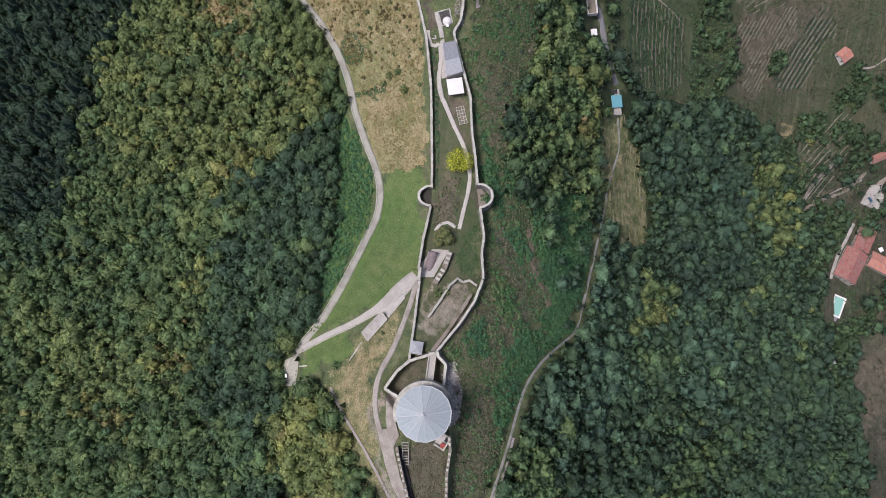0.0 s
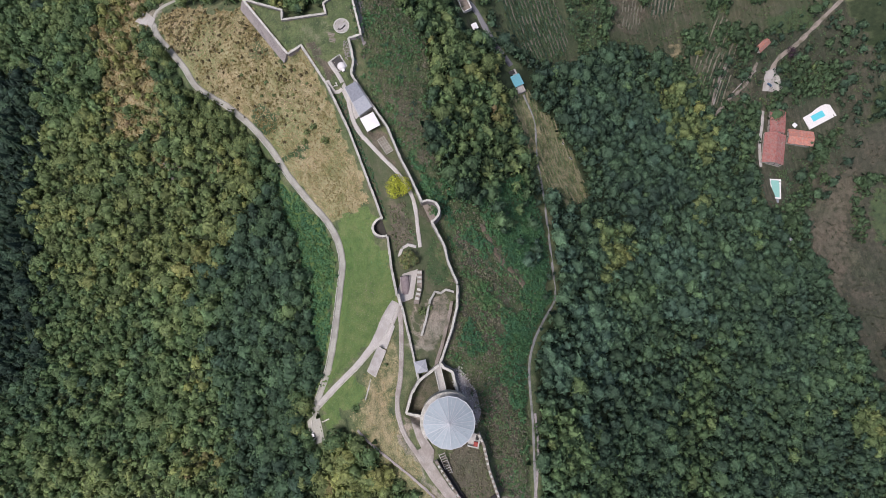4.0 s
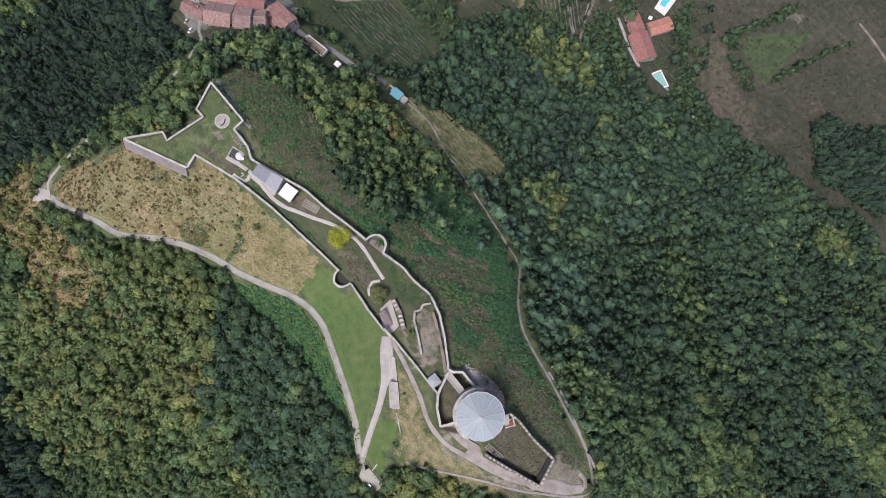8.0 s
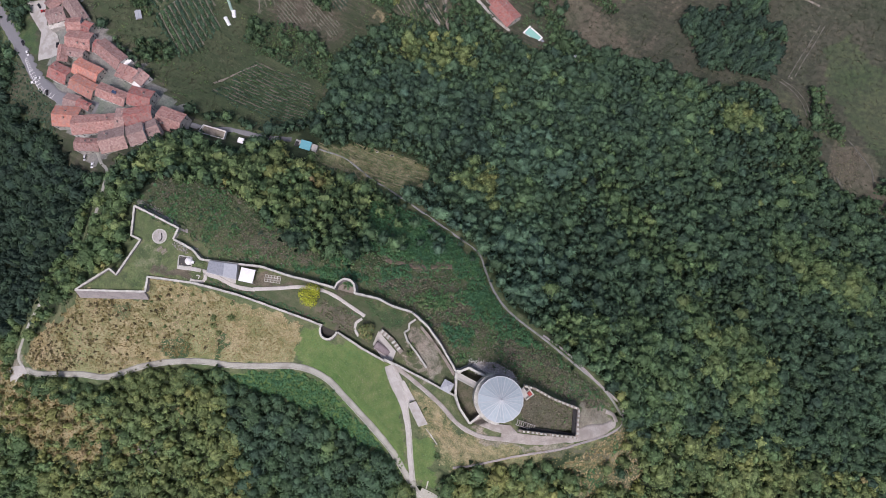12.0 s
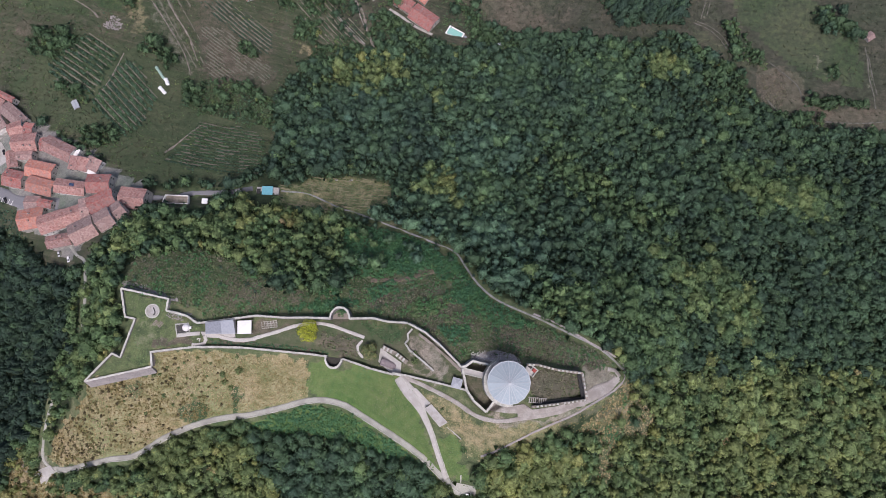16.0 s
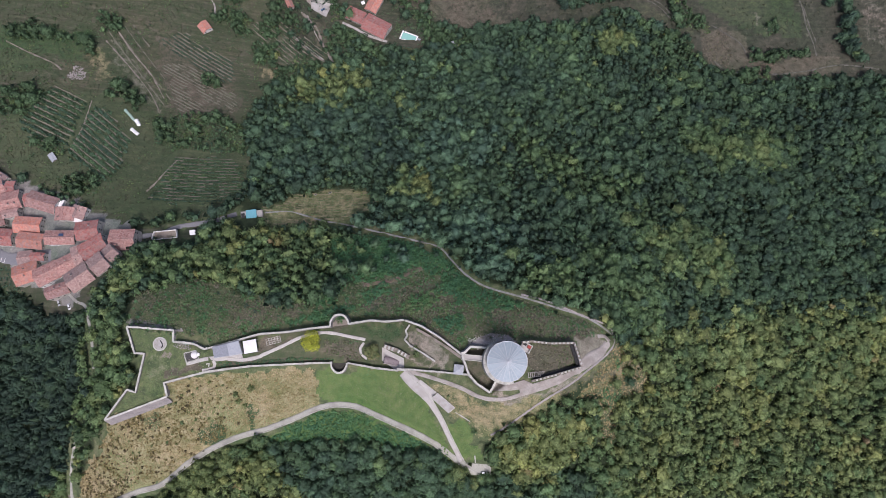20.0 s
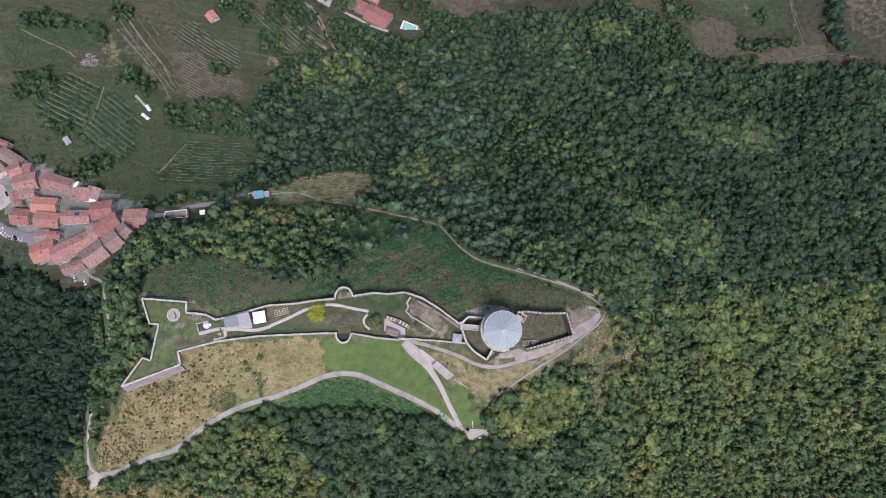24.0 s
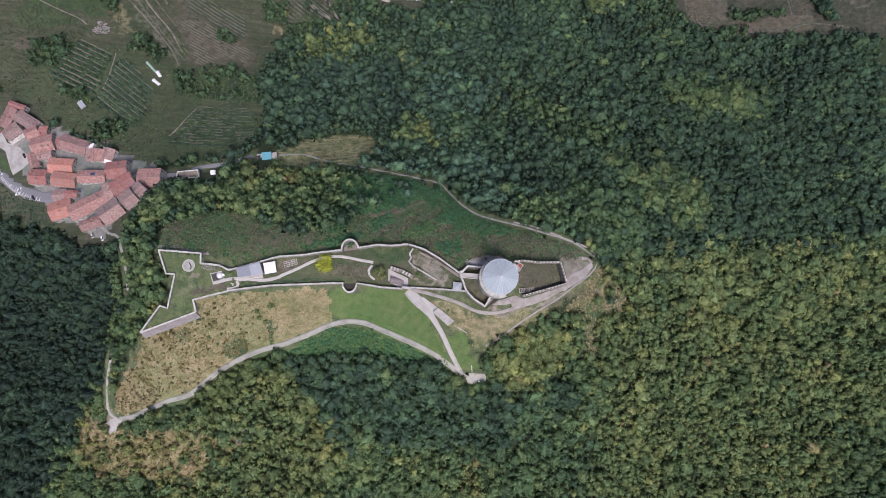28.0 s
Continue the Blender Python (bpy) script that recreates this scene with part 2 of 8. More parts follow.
# ---- the lie of the land ----
COARSE = [0, -9, -11, -12, -4, 0, 5, 3, 0, -5, -2, -10, -0, -0, 11, 1, -3, -8, -8, -0, 10, -12, 23, 10, -2, -12, -14, -9, -3, 17, 56, 25, -6, -17, -20, -21, -11, 3, 6, 96, 5, -0, -26, -30, -26, -10, 1, 19, 26, 20, 3, -31, -36, -31, -10, -0, 21, 42, 15, 4, -20, -32, -33, -8, 1, 6, 27, 34, 4, -20, -27, -29, -4, -1, -2, 10, 4, -2, -19, -25, -26, -2, -4, -0, -0, -1, -10, -16, -23, -22, -1, -2, -5, -7, -13, -12, -15, -15, -23]
FINE = [5.7, -0.6, -3.5, 0.1, 4.7, -0.4, -2.5, 1, -3.1, 13.7, -9.4, 0.5, -5.2, -24.8, -13.2, 5, 9.4, 4, -7, -21.3, -11, 13.3, 3.2, 0.2, -2.5, -3.5, -6.8, 17.1, 11.5, -0.6, 3.5, -0.1, 19.1, 24.3, 12.9, 4.8, 1.5, 8.3, 24.1, 23.7, 15, 5.9, 0.4, 5.9, 19, 33.7, 11.8, 5.1, 1.1, 2.3, 7.3, 11.3, 7, 1.2]
CX, CY = np.linspace(-420, 500, 11), np.linspace(-340, 460, 9)
FX, FY = np.linspace(-170, 200, 9), np.linspace(-120, 120, 6)


def swell(x, y, xs, ys, width, heights):
    bx = np.exp(-((x[:, None] - xs) / width) ** 2)
    by = np.exp(-((y[:, None] - ys) / width) ** 2)
    return np.einsum("ni,nj,ij->n", bx, by, np.array(heights).reshape(len(xs), len(ys)))


def inside(x, y, poly):
    """Which of the points lie in the polygon."""
    hit = np.zeros(len(x), bool)
    for (ax, ay), (bx, by) in zip(poly, poly[1:] + poly[:1]):
        cross = (ay > y) != (by > y)
        with np.errstate(divide="ignore", invalid="ignore"):
            hit ^= cross & (x < (bx - ax) * (y - ay) / (by - ay) + ax)
    return hit


def off_line(x, y, line, closed=False):
    """Distance of the points from a polyline, and how far along it (0 to n) the nearest place is."""
    best, where = np.full(len(x), 1e9), np.zeros(len(x))
    ends = line[1:] + (line[:1] if closed else [])
    for k, ((ax, ay), (bx, by)) in enumerate(zip(line, ends)):
        dx, dy = bx - ax, by - ay
        s = np.clip(((x - ax) * dx + (y - ay) * dy) / max(dx * dx + dy * dy, 1e-9), 0, 1)
        d = np.hypot(x - ax - s * dx, y - ay - s * dy)
        near = d < best
        best[near], where[near] = d[near], k + s[near]
    return best, where


def frayed(x, y, reach=2.6, size=0.11):
    """The points shifted about, so that outlines read from them come out ragged."""
    a = np.array([noise.noise((p * size, q * size, 3.0)) + 0.5 * noise.noise((p * size * 3, q * size * 3, 9.0)) for p, q in zip(x, y)])
    b = np.array([noise.noise((p * size, q * size, 17.0)) + 0.5 * noise.noise((p * size * 3, q * size * 3, 23.0)) for p, q in zip(x, y)])
    return x + a * reach, y + b * reach


def smooth_line(pts, step=2.0):
    """A curve through the points, at even steps."""
    p = [Vector((*q, 0)) for q in pts]
    p = [2 * p[0] - p[1]] + p + [2 * p[-1] - p[-2]]
    out = []
    for a, b, c, d in zip(p, p[1:], p[2:], p[3:]):
        n = max(1, int((c - b).length / step))
        for i in range(n):
            t = i / n
            q = 0.5 * (2 * b + (c - a) * t + (2 * a - 5 * b + 4 * c - d) * t * t + (3 * b - a - 3 * c + d) * t ** 3)
            out.append((q.x, q.y))
    return out + [tuple(pts[-1])]


def raw_ground(x, y):
    x, y = np.atleast_1d(np.asarray(x, float)), np.atleast_1d(np.asarray(y, float))
    xc, yc = np.clip(x, -420, 500), np.clip(y, -340, 460)
    return swell(xc, yc, CX, CY, 92.0, COARSE) + swell(x, y, FX, FY, 42.0, FINE) - 120


SOUTH_ROAD = smooth_line([(-166.3, -120.3), (-160.7, -111.3), (-146.4, -107.0), (-119.1, -93.9), (-102.0, -87.6), (-86.0, -73.7), (-69.7, -62.7), (-52.7, -54.6), (-35.8, -49.0), (-19.3, -41.8), (-4.7, -34.7), (7.0, -31.8), (19.2, -32.2), (32.2, -36.6), (50.6, -43.3), (68.7, -51.2), (85.5, -62.1), (98.1, -67.3)])
WEST_SPUR = smooth_line([(-160.7, -111.3), (-168.3, -106.3), (-169.9, -95.4), (-168.7, -82.1), (-166.2, -72.3), (-163.4, -62.6)])
GATE_ROAD = smooth_line([(86.2, -62.0), (79.2, -49.6), (72.6, -37.0), (67.9, -29.6), (62.9, -22.6), (58.2, -18.3), (52.4, -13.4), (48.4, -9.5)])
UPPER_PATH = smooth_line([(51.8, -9.1), (60.9, -10.7), (73.2, -13.7), (83.6, -16.9), (92.4, -20.7), (100.0, -22.2), (109.5, -21.5), (119.1, -18.2), (130.2, -14.4), (140.8, -9.7), (150.6, -3.1), (160.3, 4.6), (168.2, 10.7), (170.7, 15.2), (168.2, 17.6), (163.5, 17.5)])
LOOP = smooth_line([(118.1, 40.9), (131.2, 37.8), (151.0, 30.4), (168.4, 24.8), (173.4, 20.8), (174.7, 14.8), (170.1, 7.7), (162.4, 1.3), (152.6, -6.4), (148.1, -10.4), (128.8, -23.3), (106.0, -41.6), (100.5, -43.8)])
NORTH_TRACK = smooth_line([(173.4, 19.3), (158.7, 27.5), (138.4, 33.5), (122.0, 38.5), (98.2, 45.0), (85.3, 52.5), (75.2, 63.0), (66.4, 73.1), (54.5, 77.1), (25.7, 84.5), (-0.5, 90.9), (-22.7, 95.1), (-45.5, 101.1), (-65.3, 99.4)])
LANE = smooth_line([(-149.7, 75.0), (-137.3, 78.2), (-125.4, 85.0), (-101.8, 90.8), (-85.4, 97.0)])
VALLEY_ROAD = smooth_line([(-349.9, 103.3), (-318.5, 86.0), (-297.4, 74.6), (-280.2, 64.5), (-259.6, 58.1), (-245.7, 56.3), (-231.1, 57.1), (-214.6, 58.8)])
LANE_WEST = smooth_line([(-192.4, 32.5), (-180.2, 25.4), (-168.4, 20.5), (-153.4, -4.2), (-148.8, -17.7)])
FARM_ROAD = smooth_line([(-53.5, 312.5), (-63.7, 320.0), (-75.5, 331.4), (-82.9, 349.3), (-92.6, 366.9), (-103.4, 386.5), (-115.7, 410.0)], 3.0)
FARM_WALK = smooth_line([(5.0, 291.0), (-12.7, 296.0), (-25.6, 302.3), (-38.4, 307.6)], 3.0)
FIELD_ROAD = smooth_line([(103.0, 457.1), (123.1, 454.6), (141.3, 450.5), (159.4, 446.1), (177.8, 437.6), (194.7, 433.5), (210.6, 430.4), (245.2, 426.6)], 3.0)
VINE_LANE, CROP_LANE = smooth_line([(-227.6, 146.8), (-222.6, 172.0), (-217.7, 192.8), (-213.8, 205.5)], 3.0), smooth_line([(-153.6, 116.9), (-149.3, 142.4), (-146.5, 151.6), (-125.3, 152.8)], 3.0)
COURT_PATH = smooth_line([(-82.2, -11.0), (-71.0, -7.6), (-62.6, -6.4), (-56.6, -7.0), (-47.5, -6.9), (-38.2, -4.2)])
COURT_PATH_EAST = smooth_line([(-39.4, -4.3), (-26.9, 2.1), (-16.1, 8.1), (-5.4, 11.4), (3.5, 11.7), (13.7, 10.2), (23.8, 8.7)])
COURT_LOOP = smooth_line([(23.1, 6.8), (20.8, 3.1), (21.6, -0.1), (25.4, -2.9)])
TERRACE = smooth_line([(117.0, -16.4), (123.6, -14.5), (137.3, -9.4), (152.4, -3.1)])
STAR_N, STAR_W, STAR_S, STAR_E = [(-120.2, 9.4), (-91.6, 8.6), (-91.3, 1.8)], [(-120.2, 9.4), (-113.7, -6.2), (-107.8, -6.2), (-110.5, -29.2), (-115.8, -27.9), (-127.1, -46.2)], [(-127.1, -46.2), (-91.6, -30.8)], [(-91.4, -30.7), (-94.0, -22.8), (-70.8, -15.4), (-60.0, -13.2)]
STAR = STAR_W + STAR_E[:3] + [(-70.0, -3.0)] + STAR_N[::-1][:2]
COURT = [(82.8, 2.1), (87.2, -8.6), (91.9, -13.4), (99.9, -18.2)] + [(110, -9), (114, 7)] + [(82.3, 3.1), (84.4, 4.0), (87.5, 7.4), (97.4, 7.1)][::-1]
ENCLOSURE = [(116.7, 11.2), (122.7, 12.1), (132.8, 11.4), (146.7, 12.3)] + [(146.7, 12.3), (151.3, -1.1)][1:] + [(151.3, -1.1), (137.3, -6.0), (123.2, -10.5)][1:]

# level ground: outline, height, width of the slope round it
LEVELS = [(STAR, 1.0, 2.5), (COURT, 9.5, 2.5), (ENCLOSURE, 18.5, 3.0)]
# benched ways: line, half width
BENCHES = [(SOUTH_ROAD, 2.0), (GATE_ROAD, 2.0), (UPPER_PATH, 1.6), (NORTH_TRACK, 1.2), (LANE, 2.5),
           (VALLEY_ROAD, 4.5), (WEST_SPUR, 2.4), (LANE_WEST, 1.5), (FARM_ROAD, 2.0), (FARM_WALK, 1.2), (FIELD_ROAD, 1.8), (VINE_LANE, 1.2), (CROP_LANE, 1.0)]


def profile(line):
    z = raw_ground([p[0] for p in line], [p[1] for p in line])
    pad = np.pad(z, 4, mode="edge")
    return np.convolve(pad, np.ones(9) / 9, "valid")


PROFILES = [profile(line) for line, _ in BENCHES]


def ground(x, y):
    x, y = np.atleast_1d(np.asarray(x, float)), np.atleast_1d(np.asarray(y, float))
    z = raw_ground(x, y)
    for poly, level, slope in LEVELS:
        d = np.where(inside(x, y, poly), 0, off_line(x, y, poly, True)[0])
        w = np.clip(1 - d / slope, 0, 1)
        w = w * w * (3 - 2 * w)
        z = z * (1 - w) + level * w
    for (line, half), heights in zip(BENCHES, PROFILES):
        xs, ys = [p[0] for p in line], [p[1] for p in line]
        box = (x > min(xs) - 12) & (x < max(xs) + 12) & (y > min(ys) - 12) & (y < max(ys) + 12)
        if not box.any():
            continue
        d, where = off_line(x[box], y[box], line)
        w = np.clip(1 - (d - half) / 4.5, 0, 1)
        w = w * w * (3 - 2 * w)
        z[box] = z[box] * (1 - w) + np.interp(where, np.arange(len(line)), heights) * w
    return z


def gz(x, y):
    return float(ground(x, y)[0])


# ---- what grows where ----
LAWN, LAWN_LOW, VERGE = [(-5.2, -10.6), (17.8, -9.3), (45.4, -8.1), (52.8, -16.0), (63.3, -25.5), (69.8, -35.9), (83.7, -61.4), (66.9, -50.5), (47.0, -42.3), (28.5, -35.6), (13.9, -31.7), (0.2, -32.6), (-4.7, -25.8)], [(74.2, -38.4), (82.8, -35.0), (92.5, -45.1), (98.8, -61.9), (91.1, -61.6), (84.8, -57.5)], [(-39.1, -55.7), (-18.9, -46.0), (0.7, -36.6), (14.4, -35.4), (32.7, -40.0), (51.1, -47.4), (72.7, -55.7), (59.3, -57.5), (31.0, -54.4), (-4.2, -55.3), (-28.6, -59.4)]
DRY_WEST = [(-131.7, -49.1), (-95.2, -36.4), (-93.3, -22.8), (-61.4, -15.4), (-5.9, -10.7), (-3.9, -33.2), (-19.3, -41.2), (-52.7, -53.5), (-73.0, -63.9), (-89.1, -76.7), (-102.0, -86.8), (-153.2, -107.5), (-162.9, -104.9), (-157.4, -86.6), (-137.1, -63.9)]
DRY_EAST = [(58.3, -15.0), (79.5, -14.5), (97.0, -24.2), (142.8, -12.2), (175.0, 11.4), (193.1, 5.4), (183.0, -9.1), (145.1, -23.1), (115.6, -39.1), (101.1, -47.6), (86.7, -39.3)]
SCRUB = [(-129.0, 9.0), (-126.0, 30.0), (-105.0, 40.0), (-78.0, 44.0), (-56.0, 34.0), (-35.0, 29.0), (-10.6, 29.7), (16.4, 47.5), (32.8, 55.0), (59.3, 71.1), (87.3, 50.1), (138.4, 31.8), (173.4, 19.3), (145.6, 15.0), (120.0, 15.8), (94.7, 13.4), (82.9, 5.1), (50.5, 21.5), (5.9, 19.9), (-58.2, 4.4), (-88.8, 4.6)]
HAY = [(-70.1, 101.1), (-42.7, 117.8), (-10.8, 127.6), (14.0, 119.3), (15.9, 107.8), (-1.2, 93.3), (-32.6, 88.1), (-59.4, 85.1)]
FIELDS_NW = [(-367.7, 192.4), (-365.0, 270.2), (-266.7, 327.2), (-43.0, 403.2), (-43.8, 263.0), (-78.2, 240.2), (-98.3, 209.0), (-102.4, 177.1), (-80.9, 128.9), (-106.8, 95.4), (-131.8, 93.8), (-162.6, 84.2), (-186.6, 91.8), (-225.6, 109.9), (-256.5, 119.7), (-290.0, 134.3)]
FIELDS_NE = [(-2.2, 385.6), (19.9, 349.3), (46.6, 316.4), (126.0, 313.1), (170, 315), (190, 322), (210, 329), (224, 331), (237, 323), (254, 317), (270, 306), (283, 299), (296, 275), (310, 259), (334, 255), (358, 257), (415, 262), (514.6, 260.0), (547.7, 488.1), (120.4, 442.3)]
VILLAGE = [(-325.6, 153.8), (-291.5, 138.8), (-256.5, 119.7), (-217.6, 101.5), (-186.6, 91.8), (-158.1, 82.8), (-104.5, 90.6), (-100.3, 78.5), (-145.9, 66.9), (-157.8, 45.7), (-166.2, 16.8), (-206.7, 13.5), (-245.1, 32.3), (-297.3, 37.7)]
FARM = [(-91.4, 301.0), (-101.0, 334.3), (-109.7, 395.3), (-43.4, 418.8), (7.9, 380.1), (43.1, 339.7), (61.0, 302.8), (36.0, 283.6), (-4.5, 286.2), (-47.3, 307.5), (-27.9, 272.3), (-72.1, 264.6)]
FIELD_E = [(-5.3, 378.7), (-4.4, 445.8), (200.8, 569.2), (366.1, 433.2), (254.5, 358.3), (194.3, 317.7), (173.2, 312.0), (148.8, 321.6), (133.0, 325.2), (121.5, 307.1), (108.6, 310.1), (83.4, 305.3), (53.5, 315.2), (27.1, 338.8)]
MEADOW_W = [(-346.8, 94.7), (-324.2, 93.6), (-297.0, 72.4), (-256.4, 50.0), (-235.6, 28.1), (-253.3, 24.3), (-293.7, 43.5), (-322.3, 60.7)]
BRUSH = [(-196.8, -109.5), (-167.7, -116.5), (-119.6, -115.6), (-89.4, -120.6), (-63.8, -118.2), (-67.3, -127.7), (-93.8, -133.5), (-108.3, -153.9), (-155.3, -158.8), (-192.7, -154.5), (-205.0, -140.1)]
STREETS = [(-160, 82), (-185, 92), (-205, 102), (-240, 112), (-275, 120), (-290, 100), (-262, 62), (-240, 38), (-205, 30), (-185, 22), (-165, 55), (-148, 66)]
VINES = [[(-268.3, 164.5), (-252.3, 200.1), (-223.8, 188.7), (-225.1, 170.0), (-227.3, 144.3), (-252.6, 144.9)], [(-224.0, 141.6), (-222.1, 162.6), (-216.7, 184.5), (-209.9, 185.6), (-184.3, 157.3), (-182.7, 131.1), (-191.7, 121.3), (-220.9, 136.2)], [(-154.8, 116.0), (-147.9, 144.5), (-112.8, 149.4), (-95.4, 142.2), (-81.4, 107.6), (-155.7, 103.3)], [(-179.8, 233.8), (-163.9, 240.2), (-129.2, 220.4), (-110.9, 208.1), (-114.4, 192.7), (-134.2, 201.7), (-147.8, 185.1), (-159.4, 188.9)]]
HILLTOP = [(-126.1, 10.2), (-89.8, 7.9), (-58.6, 6.0), (5.5, 21.6), (53.5, 23.7), (85.7, 8.1), (119.9, 16.7), (148.8, 15.5), (174.2, 19.4), (177.7, 6.8), (144.1, -18.4), (115.6, -39.1), (98.2, -49.2), (106.6, -67.8), (94.1, -73.4), (65.4, -51.9), (47.1, -43.4), (28.8, -37.3), (7.3, -34.2), (-6.1, -37.0), (-35.7, -51.5), (-59.5, -58.2), (-86.0, -76.3), (-102.1, -89.9), (-158.6, -114.3), (-171.2, -112.9), (-165.7, -96.1), (-137.9, -55.4), (-135.1, -48.1), (-112.8, -19.2)]
COURTS = [(-68.6, -2.5), (-50.1, 4.4), (-24.5, 10.1), (1.3, 15.3), (13.1, 17.2), (36.0, 19.1), (50.9, 18.4), (81.0, 2.5), (86.1, -7.8), (69.5, -7.4), (48.6, -8.1), (29.7, -7.6), (13.1, -6.2), (2.5, -5.7), (-21.4, -7.9), (-45.2, -10.1), (-61.7, -13.0)]
CREEPER = [(3.0, 83.4), (14.2, 83.7), (34.8, 79.2), (50.7, 74.3), (62.6, 67.4), (73.3, 57.1), (62.8, 59.5), (50.6, 57.1), (20.9, 44.7), (-0.4, 47.5), (-13.0, 80.3)]
EAST_BRUSH = [(168.2, 5.7), (178.3, 15.0), (185.9, 7.9), (196.4, -0.1), (201.9, -12.1), (189.3, -19.6), (178.2, -16.5), (181.2, -49.0), (172.1, -49.0), (170.2, -32.2), (164.9, -22.0), (151.5, -19.2), (158.1, -12.3)]


# patches of bare earth, brown soil, straw and green in the slopes and fields
PATCHES = {"earth": [], "brown": [], "straw": [], "green": []}


def patch(kind, amount, outline):
    PATCHES[kind].append((amount, outline))


patch("earth", 0.50, [(51.1, 16.6), (61.6, 13.5), (73.8, 4.8), (76.1, -0.6), (74.4, -6.5), (70.2, -5.9), (60.7, -1.3), (52.6, 6.0), (49.6, 12.3)])
patch("green", 0.40, [(-109.7, -43.6), (-97.1, -40.0), (-94.5, -46.3), (-102.5, -52.3), (-109.0, -51.3)])
patch("green", 0.45, [(-76.6, -51.0), (-68.1, -45.9), (-61.4, -51.6), (-65.7, -59.6), (-75.5, -61.4)])
patch("earth", 0.16, [(-38.0, -16.4), (-16.7, -13.3), (-9.8, -22.1), (-24.6, -35.1), (-40.2, -33.6)])
patch("earth", 0.8, [(83.4, 4.7), (91.2, 12.3), (99.1, 16.0), (109.8, 15.2), (113.6, 11.7), (108.5, 10.0), (100.3, 8.4), (96.4, 6.5), (87.7, 7.7)])
patch("earth", 0.60, [(148.3, 14.9), (163.4, 18.7), (168.9, 15.7), (169.3, 10.0), (160.6, 3.6), (151.8, -0.8), (150.1, 5.4)])
patch("earth", 0.50, [(101.1, -17.5), (114.3, -19.2), (133.7, -13.4), (153.8, -4.3), (154.1, -9.2), (134.1, -18.3), (111.3, -24.3), (101.3, -21.5)])
patch("straw", 0.36, [(58.0, -15.6), (78.4, -21.1), (98.3, -24.9), (114.8, -27.4), (102.6, -39.7), (87.5, -35.5), (75.4, -26.2)])
patch("earth", 0.45, [(49.5, 0.4), (62.5, -4.1), (76.1, -7.3), (74.5, -9.1), (57.6, -7.6), (48.8, -3.0)])
patch("earth", 0.50, [(171.5, 23.1), (181.8, 21.5), (180.0, 12.6), (171.2, 5.1), (174.2, 13.8)])
patch("straw", 0.30, EAST_BRUSH)
patch("brown", 0.30, EAST_BRUSH)
patch("green", 0.30, [(51.9, 375.8), (56.6, 393.2), (80.9, 415.8), (93.0, 415.8), (89.3, 390.3), (84.1, 365.3), (68.6, 366.0)])
for vines in VINES[:3]:
    patch("green", 0.42, vines)
patch("straw", 0.22, [(92.5, 386.2), (107.0, 420.3), (131.7, 432.5), (151.2, 400.4), (126.4, 362.7), (108.0, 364.6)])
patch("brown", 0.55, [(-59.2, 281.0), (-70.6, 308.2), (-55.0, 302.7), (-45.0, 288.8), (-31.9, 274.0), (-44.7, 271.5)])
patch("brown", 0.45, [(-164.8, 321.9), (-164.7, 353.2), (-144.5, 350.5), (-142.1, 331.8), (-152.9, 322.2)])
patch("green", 0.55, [(-108.1, 326.0), (-113.7, 366.2), (-92.7, 366.4), (-94.2, 329.3)])
patch("straw", 0.45, [(91.8, -25.3), (111.5, -26.7), (124.3, -21.2), (135.7, -18.2), (112.6, -40.0), (100.2, -39.9), (87.3, -33.0)])
patch("brown", 0.45, [(133.8, -15.0), (152.1, -6.0), (168.5, -0.1), (177.0, -4.6), (158.1, -12.3), (140.9, -18.8)])
patch("earth", 0.42, [(19.5, 45.5), (31.8, 49.7), (51.2, 58.5), (55.6, 54.3), (43.0, 47.6), (36.1, 44.1), (23.5, 42.8)])
patch("brown", 0.60, [(33.9, 31.9), (47.2, 32.7), (49.0, 25.9), (36.5, 24.2)])
patch("brown", 0.40, [(68.0, 37.3), (84.5, 39.1), (88.5, 32.1), (83.1, 26.7), (72.8, 27.4)])
patch("brown", 0.55, [(53.2, 23.0), (60.9, 24.5), (73.5, 11.9), (77.1, 5.2), (65.2, 8.1)])
patch("earth", 0.35, [(37.1, 43.3), (46.8, 46.5), (44.7, 39.6), (38.2, 39.0)])
patch("brown", 0.35, [(116.9, 31.3), (144.8, 21.8), (148.0, 15.2), (133.0, 19.5), (120.1, 25.9)])
patch("brown", 0.40, [(-125.0, 33.7), (-112.3, 38.2), (-115.2, 28.8), (-123.8, 23.8)])
patch("brown", 0.8, [(2.4, 13.4), (3.3, 18.7), (6.9, 20.7), (11.1, 19.1), (12.9, 14.8)])
patch("brown", 0.45, [(-52.7, 27.8), (-30.5, 31.2), (-17.5, 24.0), (-26.0, 17.7), (-56.3, 12.6), (-59.6, 20.0)])
patch("brown", 0.60, [(15.6, 33.1), (29.4, 37.5), (39.1, 35.9), (39.7, 30.2), (21.7, 27.7)])
patch("brown", 0.60, [(-95.8, -13.9), (-74.2, -10.6), (-73.2, -14.0), (-95.5, -21.2)])
patch("brown", 0.70, [(-41.6, 6.3), (-24.5, 4.5), (-15.6, 8.8), (-17.8, 5.4), (-34.3, -0.6), (-40.9, -1.8)])
patch("brown", 0.60, [(-1.9, 8.5), (19.9, 7.3), (24.0, -3.6), (13.5, -3.8), (8.2, -2.7), (-1.3, -1.4)])
